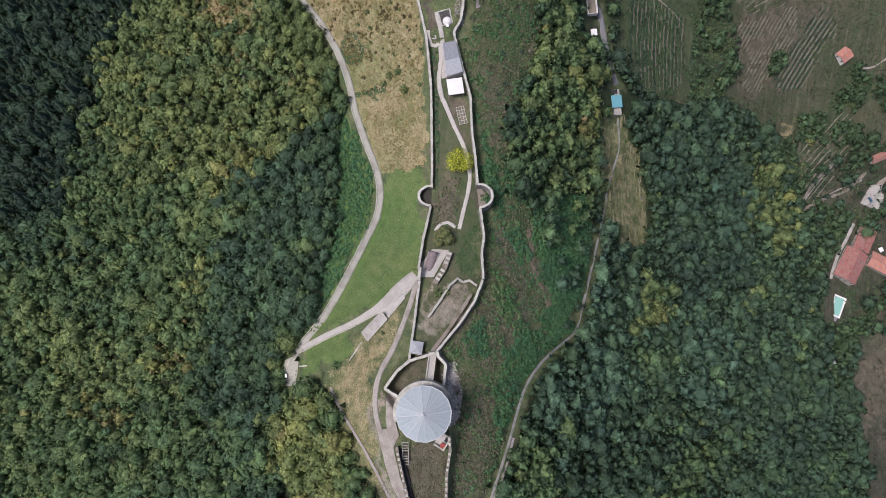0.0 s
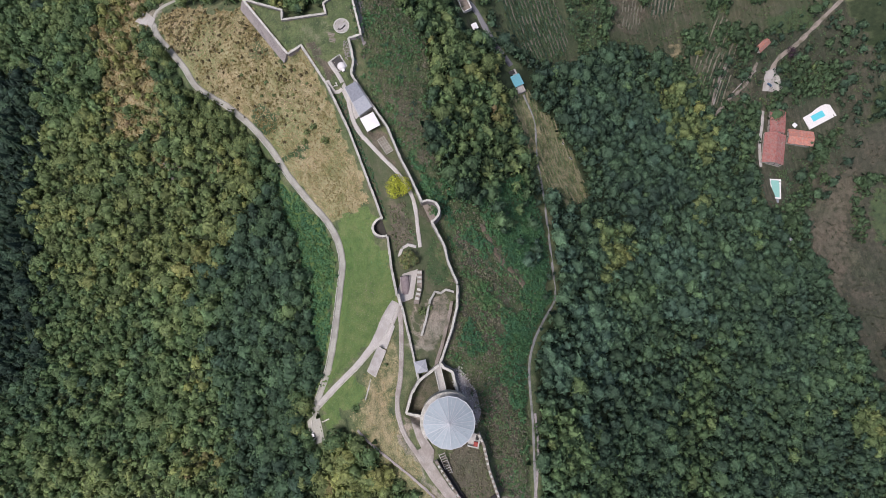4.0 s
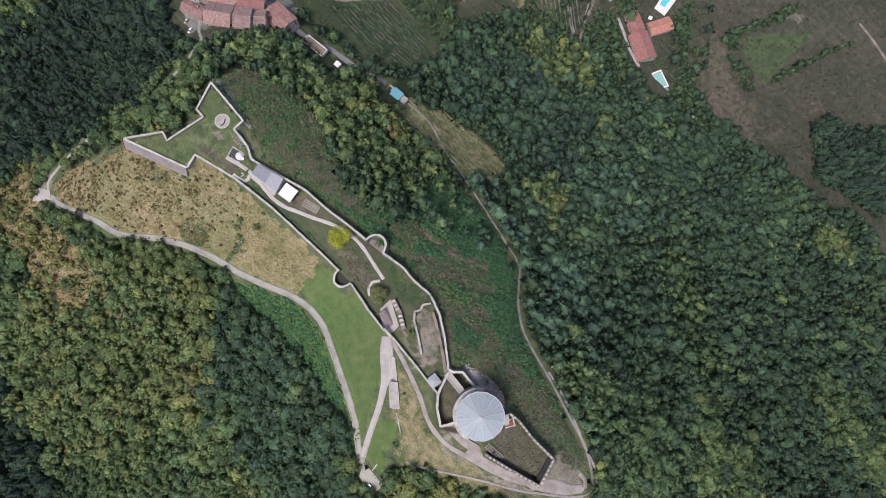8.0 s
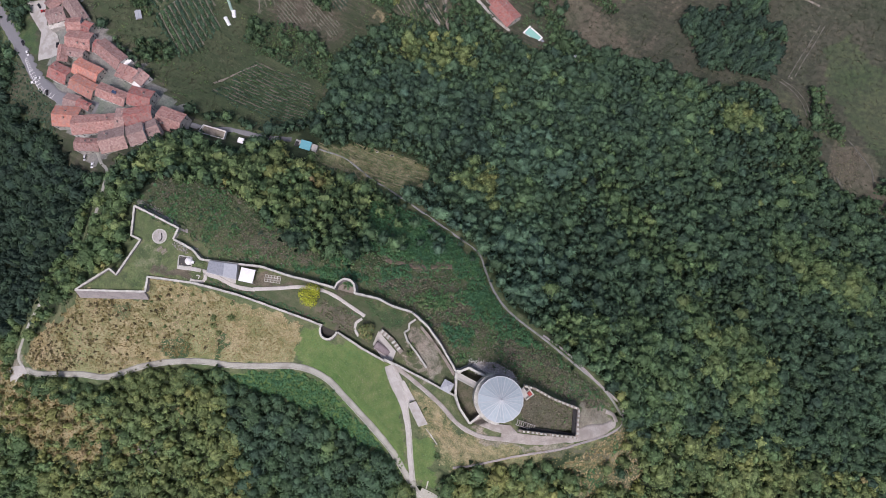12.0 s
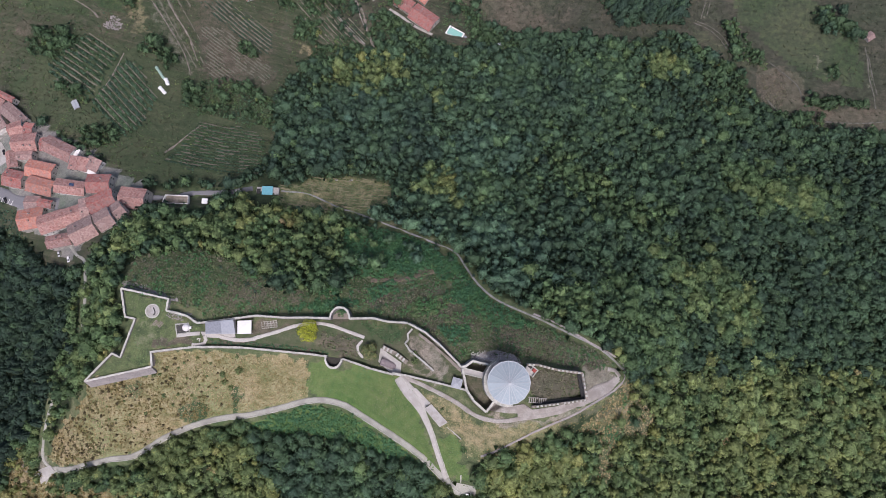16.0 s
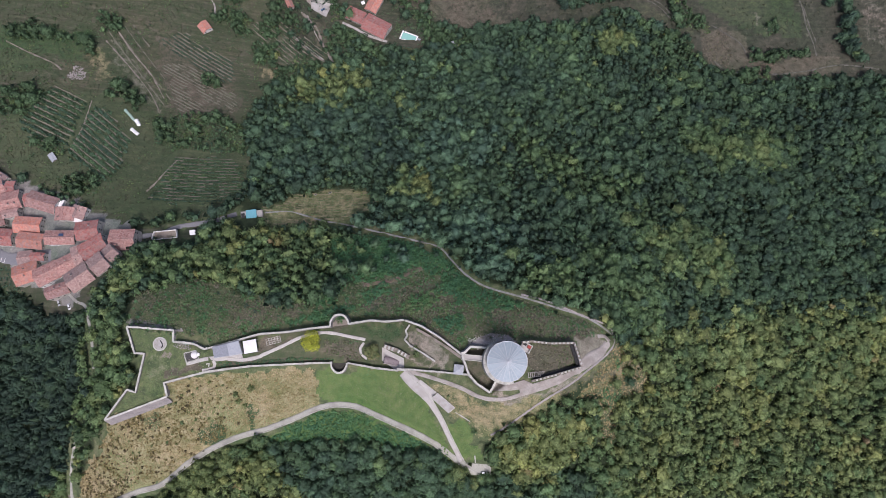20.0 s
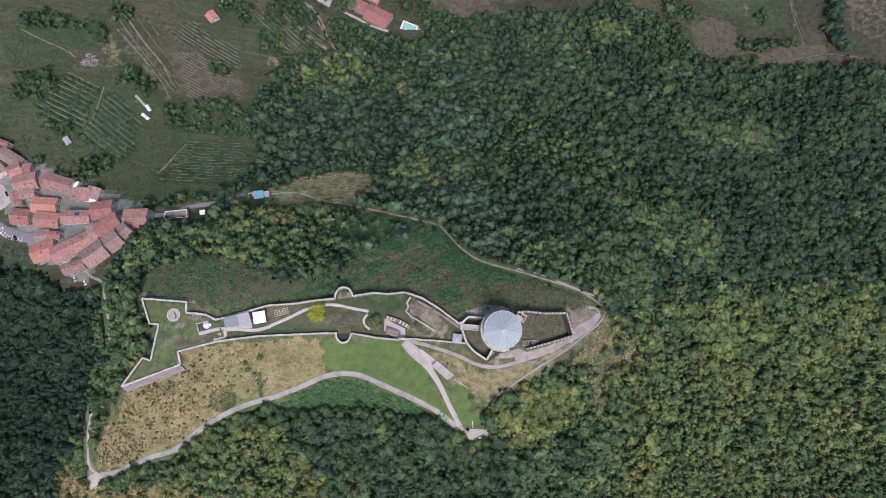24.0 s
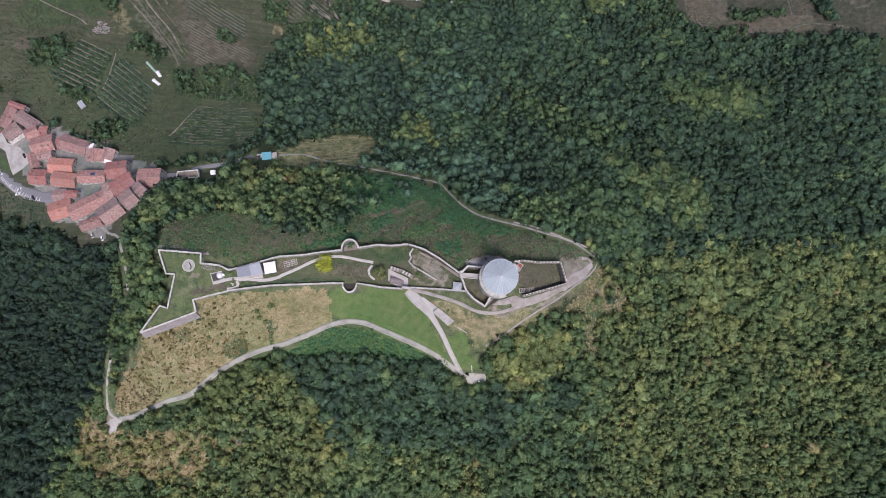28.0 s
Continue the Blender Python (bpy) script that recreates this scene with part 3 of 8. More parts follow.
patch("earth", 0.30, [(-107.7, -6.9), (-96.4, -6.4), (-87.5, -13.5), (-97.1, -21.6), (-100.3, -26.8), (-103.8, -23.6)])
patch("brown", 0.60, [(-63.3, -9.3), (-15.7, -3.6), (4.7, -3.2), (4.8, -4.9), (-33.9, -8.9), (-62.7, -12.1)])
patch("green", 0.50, [(-113.1, -44.1), (-98.8, -41.7), (-98.3, -48.0), (-109.8, -49.7)])
patch("green", 0.65, [(-75.3, -50.2), (-61.7, -47.2), (-62.0, -58.4), (-74.8, -61.0)])
patch("green", 0.60, [(-47.3, -32.0), (-42.2, -39.6), (-44.5, -48.9), (-48.5, -43.4)])
patch("green", 0.90, [(51.3, 36.3), (63.5, 37.9), (65.9, 33.0), (53.4, 31.4)])
patch("brown", 0.30, [(19.4, 17.7), (43.9, 19.5), (46.1, 12.6), (42.2, 7.3), (27.0, 11.0)])
patch("earth", 0.35, [(-224.9, 249.7), (-216.6, 260.1), (-194.4, 233.5), (-170.0, 198.4), (-171.1, 185.5), (-189.1, 200.4), (-210.4, 221.5)])
patch("straw", 0.50, [(-234.9, 243.4), (-224.5, 238.4), (-213.9, 223.6), (-223.4, 224.6), (-232.8, 234.0)])
patch("brown", 0.60, [(-183.8, 232.9), (-168.1, 239.3), (-129.2, 220.4), (-108.6, 208.4), (-114.4, 192.7), (-134.2, 201.7), (-147.2, 182.3), (-160.8, 185.8), (-170.5, 209.8)])
patch("straw", 0.50, [(-104.0, 245.9), (-83.0, 247.8), (-78.9, 237.3), (-99.7, 234.3)])
patch("brown", 0.50, [(-306.3, 203.2), (-285.7, 199.1), (-289.3, 188.0), (-301.4, 183.5)])
patch("green", 0.45, [(-313.4, 231.1), (-271.7, 235.8), (-255.7, 213.6), (-306.3, 203.2)])
patch("green", 0.70, [(-259.8, 247.3), (-237.8, 261.3), (-233.4, 250.8), (-242.3, 235.0)])
patch("earth", 0.30, [(-219.3, 190.8), (-219.8, 165.5), (-222.9, 143.5), (-226.9, 146.8), (-224.1, 170.2), (-221.9, 189.1)])
patch("earth", 0.25, [(-194.1, 122.3), (-171.8, 135.0), (-147.9, 144.5), (-149.8, 129.6), (-159.6, 115.5), (-164.7, 125.3)])
patch("earth", 0.30, [(-108.6, 275.6), (-81.3, 287.0), (-74.8, 257.0), (-88.9, 254.7)])
patch("earth", 0.55, [(-201.6, -108.6), (-177.9, -99.6), (-162.6, -108.3), (-168.2, -119.6), (-188.6, -122.2)])
patch("brown", 0.50, [(-52.9, 292.1), (-20.3, 297.0), (-8.4, 279.2), (-26.2, 257.3), (-41.8, 261.9)])
patch("earth", 0.30, [(-93.4, 281.7), (-78.8, 281.3), (-77.4, 253.4), (-89.5, 254.6)])
patch("brown", 0.55, [(-88.1, 245.4), (-72.5, 238.2), (-68.1, 226.0), (-85.5, 230.1)])
patch("brown", 0.30, [(33.9, 349.3), (127.5, 351.0), (125.3, 312.7), (84.0, 303.5), (62.5, 313.2), (40.8, 322.0)])
patch("brown", 0.62, ENCLOSURE)
patch("brown", 0.6, [(293.7, 316.3), (333.8, 309.9), (342.2, 275.5), (320.4, 263.0), (298.9, 285.9)])
patch("earth", 0.28, [(113.5, 27.5), (126.7, 26.2), (149.8, 17.0), (148.0, 14.4), (132.9, 14.4), (116.6, 17.1)])
patch("brown", 0.5, COURT)
patch("green", 0.85, [(20, 16.5), (35, 18.5), (47, 18), (46.5, 12), (40, 8.5), (27, 12)])
patch("green", 0.95, [(-318, 103), (-302, 97), (-287, 77), (-295, 76), (-311, 90)])
patch("green", 0.40, [(-290, 140), (-268, 195), (-215, 200), (-165, 185), (-100, 172), (-84, 128), (-107, 97), (-160, 86), (-225, 111)])
patch("green", 0.70, [(-309, 254), (-268, 257), (-240, 248), (-235, 226), (-257, 228), (-280, 236), (-302, 228)])
patch("straw", 0.40, [(-240, 248), (-226, 242), (-211, 219), (-212, 208), (-221, 211), (-234, 229)])
patch("earth", 0.36, [(-221, 257), (-209, 248), (-165, 188), (-175, 183), (-209, 231)])
patch("brown", 0.45, [(-193, 264), (-166, 264), (-119, 231), (-114, 192), (-151, 190), (-181, 225)])
patch("green", 0.55, [(45, 382), (53, 399), (82, 430), (87, 400), (86, 366), (66, 370)])
patch("brown", 0.55, [(16, 356), (40, 372), (74, 343), (96, 347), (115, 316), (94, 303), (54, 319)])
patch("earth", 0.35, [(54, 423), (62, 435), (71, 430), (62, 417)])
patch("earth", 0.35, [(385, 340), (391, 337), (395, 298), (390, 298)])
patch("brown", 0.70, [(296, 305), (320, 307), (323, 284), (316, 269), (304, 273), (295, 283)])
patch("earth", 0.30, [(438, 345), (474, 342), (469, 289), (442, 292), (436, 301)])
patch("brown", 0.55, [(90, 31), (112, 33), (140, 26), (164, 17), (150, 12), (125, 16), (104, 19)])
patch("brown", 0.45, [(28, 33), (46, 44), (66, 47), (84, 36), (92, 26), (70, 22), (48, 24)])
patch("green", 0.42, [(262, 390), (280, 416), (292, 400), (345, 384), (384, 348), (388, 300), (340, 305), (318, 318), (292, 340), (276, 356)])
patch("green", 0.35, [(232, 345), (262, 332), (300, 312), (284, 300), (256, 318), (236, 326)])
patch("earth", 0.38, [(340, 332), (349, 328), (357, 311), (362, 304), (353, 307), (343, 320)])
patch("earth", 0.30, [(244, 410), (254, 410), (252, 388), (249, 370), (248, 352), (258, 338), (275, 318), (269, 316), (254, 332), (243, 348), (242, 370)])
patch("brown", 0.60, [(336, 274), (384, 284), (415, 284), (415, 266), (350, 262), (330, 264)])
BARE = [p for kind in ("earth", "brown") for _, p in PATCHES[kind]]


# ---- mesh helpers ----
def mesh_of(name, verts, faces, material, smooth=False):
    me = bpy.data.meshes.new(name)
    me.from_pydata([tuple(v) for v in verts], [], [tuple(f) for f in faces])
    me.materials.append(material)
    if smooth:
        me.polygons.foreach_set("use_smooth", [True] * len(me.polygons))
    me.update()
    return me


def part(name, bm, material, parent=None, label=""):
    """Links a bmesh as one mesh object, under a thing or a part."""
    me = bpy.data.meshes.new(name)
    bmesh.ops.recalc_face_normals(bm, faces=bm.faces)
    bm.to_mesh(me)
    bm.free()
    me.materials.append(material)
    ob = new(name, me)
    ob.parent = parent
    if label:
        tagged(ob, label)
    return ob


def thing(name, m, label, category, group="", kind=""):
    ob = new(name)
    ob.empty_display_size = 0.5
    ob.matrix_world = m
    return tagged(ob, label, category, group, kind)


def block(bm, x, y, z, sx, sy, sz, turn=0.0, bevel=0.0):
    """A block, its base's centre at x, y, z."""
    r = bmesh.ops.create_cube(bm, size=1.0, matrix=pose(x, y, z + sz / 2, 0, 0, turn) @ Matrix.Diagonal((sx, sy, sz, 1)))
    if bevel:
        es = list({e for v in r["verts"] for e in v.link_edges})
        bmesh.ops.bevel(bm, geom=es, offset=bevel, segments=1, affect="EDGES")
    return bm


def prism(bm, outline, z0, z1):
    """An upright prism over an outline; z1 may be a list of heights."""
    tops = z1 if isinstance(z1, (list, tuple, np.ndarray)) else [z1] * len(outline)
    lows = z0 if isinstance(z0, (list, tuple, np.ndarray)) else [z0] * len(outline)
    lo = [bm.verts.new((x, y, z)) for (x, y), z in zip(outline, lows)]
    hi = [bm.verts.new((x, y, z)) for (x, y), z in zip(outline, tops)]
    n = len(outline)
    bm.faces.new(hi)
    bm.faces.new(lo[::-1])
    for i in range(n):
        bm.faces.new((lo[i], lo[(i + 1) % n], hi[(i + 1) % n], hi[i]))
    return bm


def bar(bm, a, b, wide, high):
    """A straight bar from a to b, its middle on that line."""
    a, b = Vector(a), Vector(b)
    m = (b - a).to_track_quat("X", "Z").to_matrix().to_4x4()
    m.translation = (a + b) / 2
    bmesh.ops.create_cube(bm, size=1.0, matrix=m @ Matrix.Diagonal(((b - a).length, wide, high, 1)))
    return bm


def normals(line, closed=False):
    out = []
    for i in range(len(line)):
        a, b = line[max(i - 1, 0)], line[min(i + 1, len(line) - 1)]
        d = Vector((b[0] - a[0], b[1] - a[1]))
        d.normalize()
        out.append(Vector((-d.y, d.x)))
    return out


# ---- ground sheet ----
def spread(lo, hi, core_lo, core_hi, fine, mid):
    far_lo, far_hi = np.array([-2600, -1700, -1100, -750, -550]), np.array([650, 850, 1200, 1800, 2600])
    return np.concatenate([far_lo, np.arange(lo, core_lo, mid), np.arange(core_lo, core_hi, fine), np.arange(core_hi, hi, mid), far_hi])


def build_ground():
    xs, ys = spread(-450, 560, -172, 200, 1.8, 4.2), spread(-400, 540, -124, 60, 1.8, 4.2)
    gx, gy = [a.ravel() for a in np.meshgrid(xs, ys, indexing="ij")]
    z = ground(gx, gy)
    rough = np.array([noise.noise((a * 0.09, b * 0.09, 0.0)) for a, b in zip(gx, gy)])
    keep = inside(gx, gy, HILLTOP) * 0.93
    for poly, _, _ in LEVELS:
        keep = np.maximum(keep, inside(gx, gy, poly))
    for line, half in BENCHES:
        keep = np.maximum(keep, off_line(gx, gy, line)[0] < half + 3)
    z = z + rough * 0.7 * (1 - keep)
    nx, ny = len(xs), len(ys)
    idx = np.arange(nx * ny).reshape(nx, ny)
    quads = np.stack([idx[:-1, :-1], idx[1:, :-1], idx[1:, 1:], idx[:-1, 1:]], -1).reshape(-1, 4)
    me = bpy.data.meshes.new("ground")
    me.vertices.add(nx * ny)
    me.vertices.foreach_set("co", np.stack([gx, gy, z], 1).ravel())
    me.loops.add(quads.size)
    me.loops.foreach_set("vertex_index", quads.ravel())
    me.polygons.add(len(quads))
    me.polygons.foreach_set("loop_start", np.arange(0, quads.size, 4))
    me.update()
    me.polygons.foreach_set("use_smooth", np.ones(len(quads), bool))
    kx, ky = gx, gy
    gx, gy = frayed(gx, gy, 4.5)
    bare = np.zeros((len(gx), 4), np.float32)
    for k, kind in enumerate(("earth", "brown", "straw", "green")):
        for amount, outline in PATCHES[kind]:
            bare[:, k] = np.maximum(bare[:, k], inside(gx, gy, outline) * amount)
    at = me.attributes.new("bare", "FLOAT_COLOR", "POINT")
    at.data.foreach_set("color", bare.ravel())
    lawn = inside(gx, gy, LAWN) | inside(gx, gy, LAWN_LOW)
    half_green = inside(gx, gy, VERGE) * 0.7 + inside(gx, gy, MEADOW_W) * 0.15 + inside(gx, gy, STAR) * 0.34
    dry = inside(gx, gy, DRY_WEST) * 0.9
    half_dry = inside(gx, gy, DRY_EAST) * 0.40 + inside(gx, gy, BRUSH) * 0.6 + inside(gx, gy, HAY) * 0.44 + inside(gx, gy, STAR) * 0.2 + sum(inside(gx, gy, v) for v in VINES) * 0.12
    soil = inside(gx, gy, FIELDS_NE) | inside(gx, gy, FIELD_E)
    half_soil = inside(gx, gy, FIELDS_NW) * 0.46 + inside(gx, gy, FARM) * 0.6 + inside(gx, gy, VILLAGE) * 0.5 + inside(gx, gy, SCRUB) * 0.22 + (inside(gx, gy, COURTS) & (gx > -60)) * 0.40 + inside(gx, gy, STAR) * 0.2
    cover = np.stack([np.maximum(lawn, half_green), np.maximum(dry, half_dry), np.maximum(soil, half_soil), inside(gx, gy, STREETS)], 1)
    at = me.attributes.new("cover", "FLOAT_COLOR", "POINT")
    at.data.foreach_set("color", cover.astype(np.float32).ravel())
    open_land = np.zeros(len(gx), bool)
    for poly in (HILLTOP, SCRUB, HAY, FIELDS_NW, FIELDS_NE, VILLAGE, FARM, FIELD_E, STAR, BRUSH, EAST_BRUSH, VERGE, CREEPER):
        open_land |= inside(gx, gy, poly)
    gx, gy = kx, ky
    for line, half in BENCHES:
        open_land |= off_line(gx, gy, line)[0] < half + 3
    # wooded ground takes the litter colour with the crown shade in it
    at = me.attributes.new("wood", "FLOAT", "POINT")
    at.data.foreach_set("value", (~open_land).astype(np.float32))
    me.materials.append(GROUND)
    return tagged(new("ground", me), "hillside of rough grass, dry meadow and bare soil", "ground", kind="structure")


build_ground()


# ---- ways ----
def ribbon(name, line, width, material, label, category, lift=0.16, ragged=0.1, seed=1, widths=None):
    """A laid strip along a line, with shallow sides and an uneven edge."""
    rnd = random.Random(seed)
    ns = normals(line)
    pts, verts, faces = [], [], []
    offs = (-0.5, -0.25, 0.0, 0.25, 0.5)
    for (x, y), n in zip(line, ns):
        share = len(pts) / (len(offs) * max(len(line) - 1, 1))
        half = (width if widths is None else float(np.interp(share, np.linspace(0, 1, len(widths)), widths))) * (1 + rnd.uniform(-ragged, ragged))
        for o in offs:
            pts.append((x + n.x * half * o, y + n.y * half * o))
    z = ground([p[0] for p in pts], [p[1] for p in pts]) + lift
    k = len(offs)
    for i in range(len(line)):
        row = range(i * k, i * k + k)
        verts.append((*pts[row[0]], z[row[0]] - 1.0))
        verts += [(*pts[j], z[j]) for j in row]
        verts.append((*pts[row[-1]], z[row[-1]] - 1.0))
    k += 2
    for i in range(len(line) - 1):
        for j in range(k - 1):
            a = i * k + j
            faces.append((a, a + k, a + k + 1, a + 1))
    ob = new(name, mesh_of(name, verts, faces, material, True))
    return tagged(ob, label, category, kind="structure")


ribbon("road_south", SOUTH_ROAD, 3.1, GRAVEL, "pale gravel road round the foot of the meadow", "road")
ribbon("road_west", WEST_SPUR, 1.7, GRAVEL, "narrow gravel track dropping along the wooded slope", "track")
ribbon("road_gate", GATE_ROAD, 3.8, PAVING, "pale paved road widening towards the gate", "road", lift=0.2, ragged=0.04, widths=(2.7, 2.7, 2.7, 2.7, 2.9, 3.6, 6.0, 7.5, 6.0))
ribbon("path_upper", UPPER_PATH, 2.3, WORN_PATH, "pinkish paved path below the round tower", "path")
ribbon("track_north", NORTH_TRACK, 1.2, MULE_TRACK, "narrow grey mule track across the wooded slope", "track", lift=0.3)
ribbon("lane", LANE, 3.4, ASPHALT, "grey asphalt lane leaving the village", "lane")
ribbon("road_valley", VALLEY_ROAD, 9.0, ASPHALT, "grey asphalt road with parking bays beside the village", "road")
ribbon("lane_west", LANE_WEST, 2.0, GRAVEL, "narrow lane below the village houses", "lane")
ribbon("road_farm", FARM_ROAD, 3.4, DIRT, "stony farm track down to the yard", "track", lift=0.25, ragged=0.25)
ribbon("path_farm", FARM_WALK, 2.4, CONCRETE, "concrete walk beside the farmhouse", "path", lift=0.25)
ribbon("track_farm_upper", smooth_line([(-76.2, 312.3), (-60.9, 296.9), (-52.7, 279.5), (-41.8, 261.9)], 3.0), 2.2, DIRT, "worn earth track above the farm", "track", lift=0.5, ragged=0.4)
ribbon("track_farm_lower", smooth_line([(-84.5, 287.9), (-65.3, 271.2), (-49.1, 260.9)], 3.0), 1.6, DIRT, "thin earth track across the farm land", "track", lift=0.5, ragged=0.4)
for k, line in enumerate(([(-297.8, 238.0), (-278.6, 229.4), (-257.7, 221.4), (-250.0, 215.8)], [(-217.6, 259.9), (-202.1, 240.4), (-186.1, 223.8), (-170.7, 201.2)], [(-224.9, 249.7), (-203.7, 228.6), (-181.9, 204.7), (-170.5, 187.0)], [(-145.5, 143.4), (-153.0, 126.6), (-158.9, 113.0)],
                          [(-221.2, 190.5), (-220.8, 165.4), (-224.6, 142.1)], [(-148.5, 292.8), (-149.8, 303.2), (-154.8, 311.0), (-160.2, 317.3), (-166.2, 325.0)], [(-50.2, 263.1), (-63.2, 272.7), (-73.3, 280.0), (-83.2, 288.6)], [(-43.1, 264.3), (-50.5, 275.4), (-59.3, 287.8), (-70.6, 309.8)])):
    ribbon("field_edge", smooth_line(line, 2.5), 1.0, WORN_PATH if k > 4 else DIRT, "thin line of trodden earth along a field edge", "track", lift=0.4, ragged=0.5, seed=k)
ribbon("slope_trail", smooth_line([(18.9, 43.5), (26.8, 45.4), (35.8, 46.7), (46.2, 52.3), (55.0, 57.3)]), 2.6, RED_EARTH, "reddish foot trail across the scrub slope", "trail", lift=0.45, ragged=0.4)
for line, width in (([(305, 315), (315, 308), (330, 295), (334, 281)], 0.9), ([(304, 276), (314, 265), (326, 264), (355, 263.5), (384, 268), (415, 275), (447, 271.6)], 1.2), ([(386.3, 344), (389, 329), (390, 315), (394, 298), (395.6, 284)], 0.9), ([(389.5, 335), (393, 315), (397, 298)], 0.8), ([(237, 345), (249, 341), (260, 333), (268, 322), (272, 316)], 0.8), ([(240, 347), (252, 343), (263, 335), (271, 324)], 0.7), ([(252, 410), (249, 388), (246, 370), (243, 350)], 0.8), ([(256, 412), (253, 389), (250, 371), (248, 354)], 0.8)):
    ribbon("track_upper_field", smooth_line(line, 3.0), width, RUT, "worn wheel rut in the upper field", "track", lift=0.4, ragged=0.5)
ribbon("road_field", FIELD_ROAD, 1.9, DIRT, "worn dirt track across the fields", "track", lift=0.25, ragged=0.3)
ribbon("path_court", COURT_PATH, 2.2, PAVING, "pale stone path through the long court", "path", lift=0.4)
ribbon("path_court_east", COURT_PATH_EAST, 2.0, PAVING, "pale stone path between the court walls", "path", lift=0.4)
ribbon("path_court_loop", COURT_LOOP, 1.5, PAVING, "curved stone path round the tree", "path", lift=0.4)
ribbon("pavement_hairpin", smooth_line([(150.9, -3.6), (156.3, 2.2), (161.6, 5.6), (166.0, 9.0), (169.7, 13.5)]), 6.0, WORN_PATH, "broad pinkish paving at the hairpin", "pavement", lift=0.22, widths=(3, 7, 8, 6, 4))
ribbon("terrace_path", TERRACE, 2.9, WORN_PATH, "paved terrace along the foot of the tower", "terrace", lift=0.2)


def kerb(name, line, off, label, seed=3):
    """A row of low rough stones along one side of a way."""
    rnd = random.Random(seed)
    bm = bmesh.new()
    for i, ((x, y), n) in enumerate(zip(line, normals(line))):
        p = (x + n.x * off, y + n.y * off)
        h = 0.42 + rnd.uniform(0, 0.25)
        block(bm, *p, gz(*p) - 0.3, rnd.uniform(1.9, 2.3), rnd.uniform(0.35, 0.5), h + 0.3, math.degrees(math.atan2(-n.x, n.y)) + rnd.uniform(-6, 6), 0.06)
    return tagged(part(name, bm, COPING), label, "kerb", kind="structure")


kerb("kerb_south", SOUTH_ROAD, -1.75, "row of pale rough stones edging the gravel road")
kerb("kerb_gate", GATE_ROAD, -1.6, "row of pale stones edging the paved gate road", 4)


def slab(name, outline, material, label, category, lift=0.15, deep=1.2):
    """A laid sheet with an upright rim, following the ground."""
    bm = bmesh.new()
    bm.faces.new([bm.verts.new((*p, 0)) for p in outline])
    bmesh.ops.triangulate(bm, faces=bm.faces[:])
    bmesh.ops.subdivide_edges(bm, edges=bm.edges[:], cuts=7, use_grid_fill=True)
    vs = bm.verts[:]
    for v, h in zip(vs, ground([v.co.x for v in vs], [v.co.y for v in vs])):
        v.co.z = h + lift
    rim = bmesh.ops.extrude_edge_only(bm, edges=[e for e in bm.edges if e.is_boundary])
    for v in rim["geom"]:
        if isinstance(v, bmesh.types.BMVert):
            v.co.z -= deep
    ob = part(name, bm, material)
    return tagged(ob, label, category, kind="structure")


slab("pavement_village", [(-321, 113), (-307, 119), (-298, 108), (-294, 102), (-281, 98), (-268, 87), (-276, 80), (-286, 75), (-295, 95), (-313, 105)], CONCRETE, "pale concrete yard and lane beside the upper houses", "yard", 0.35)
slab("pavement_parking", [(89.0, -63.2), (104.0, -62.7), (104.7, -70.1), (92.5, -70.0)], GRAVEL, "gravel parking place at the road's end", "parking", 0.3)
slab("pavement_forecourt", [(34.5, 4.6), (48.3, -1.4), (49.1, -8.9), (43.9, -8.7), (34.7, -3.4)], PAVING, "paved forecourt inside the gate", "pavement", 0.3)


def bay_markings(line, step, size):
    """White lines of a row of parking bays, a kerb line and one line across at each step."""
    ob = thing("bay_markings", Matrix.Translation((*line[0], gz(*line[0]))), "white painted lines of parking bays", "markings", kind="structure")
    inv = ob.matrix_world.inverted()
    for a, b in zip(line, line[1:]):
        d = Vector((b[0] - a[0], b[1] - a[1]))
        n = Vector((-d.y, d.x)).normalized()
        count = max(1, int(d.length / step))
        for i in range(count + 1):
            p = Vector(a) + d * (i / count)
            q = p + n * size
            part("bay_line", bar(bmesh.new(), inv @ Vector((*p, gz(*p) + 0.2)), inv @ Vector((*q, gz(*q) + 0.2)), 0.28, 0.06), WHITE_WALL, ob)
        part("kerb_line", bar(bmesh.new(), inv @ Vector((*a, gz(*a) + 0.2)), inv @ Vector((*b, gz(*b) + 0.2)), 0.28, 0.06), WHITE_WALL, ob)


bay_markings([(-287.8, 64.8), (-269.7, 54.8), (-256.8, 53.4)], 2.8, 3.4)
bay_markings([(-297.3, 72.3), (-287.3, 65.0)], 1.6, 2.2)


# ---- walls ----
def half_round(a, b, bulge, side):
    """A half-round line from a to b."""
    a, b = Vector(a), Vector(b)
    c, u = (a + b) / 2, (b - a) / 2
    v = Vector((-u.y, u.x)) * bulge * side
    return [tuple(c - u * math.cos(t) + v * math.sin(t)) for t in (math.pi * i / 14 for i in range(15))]


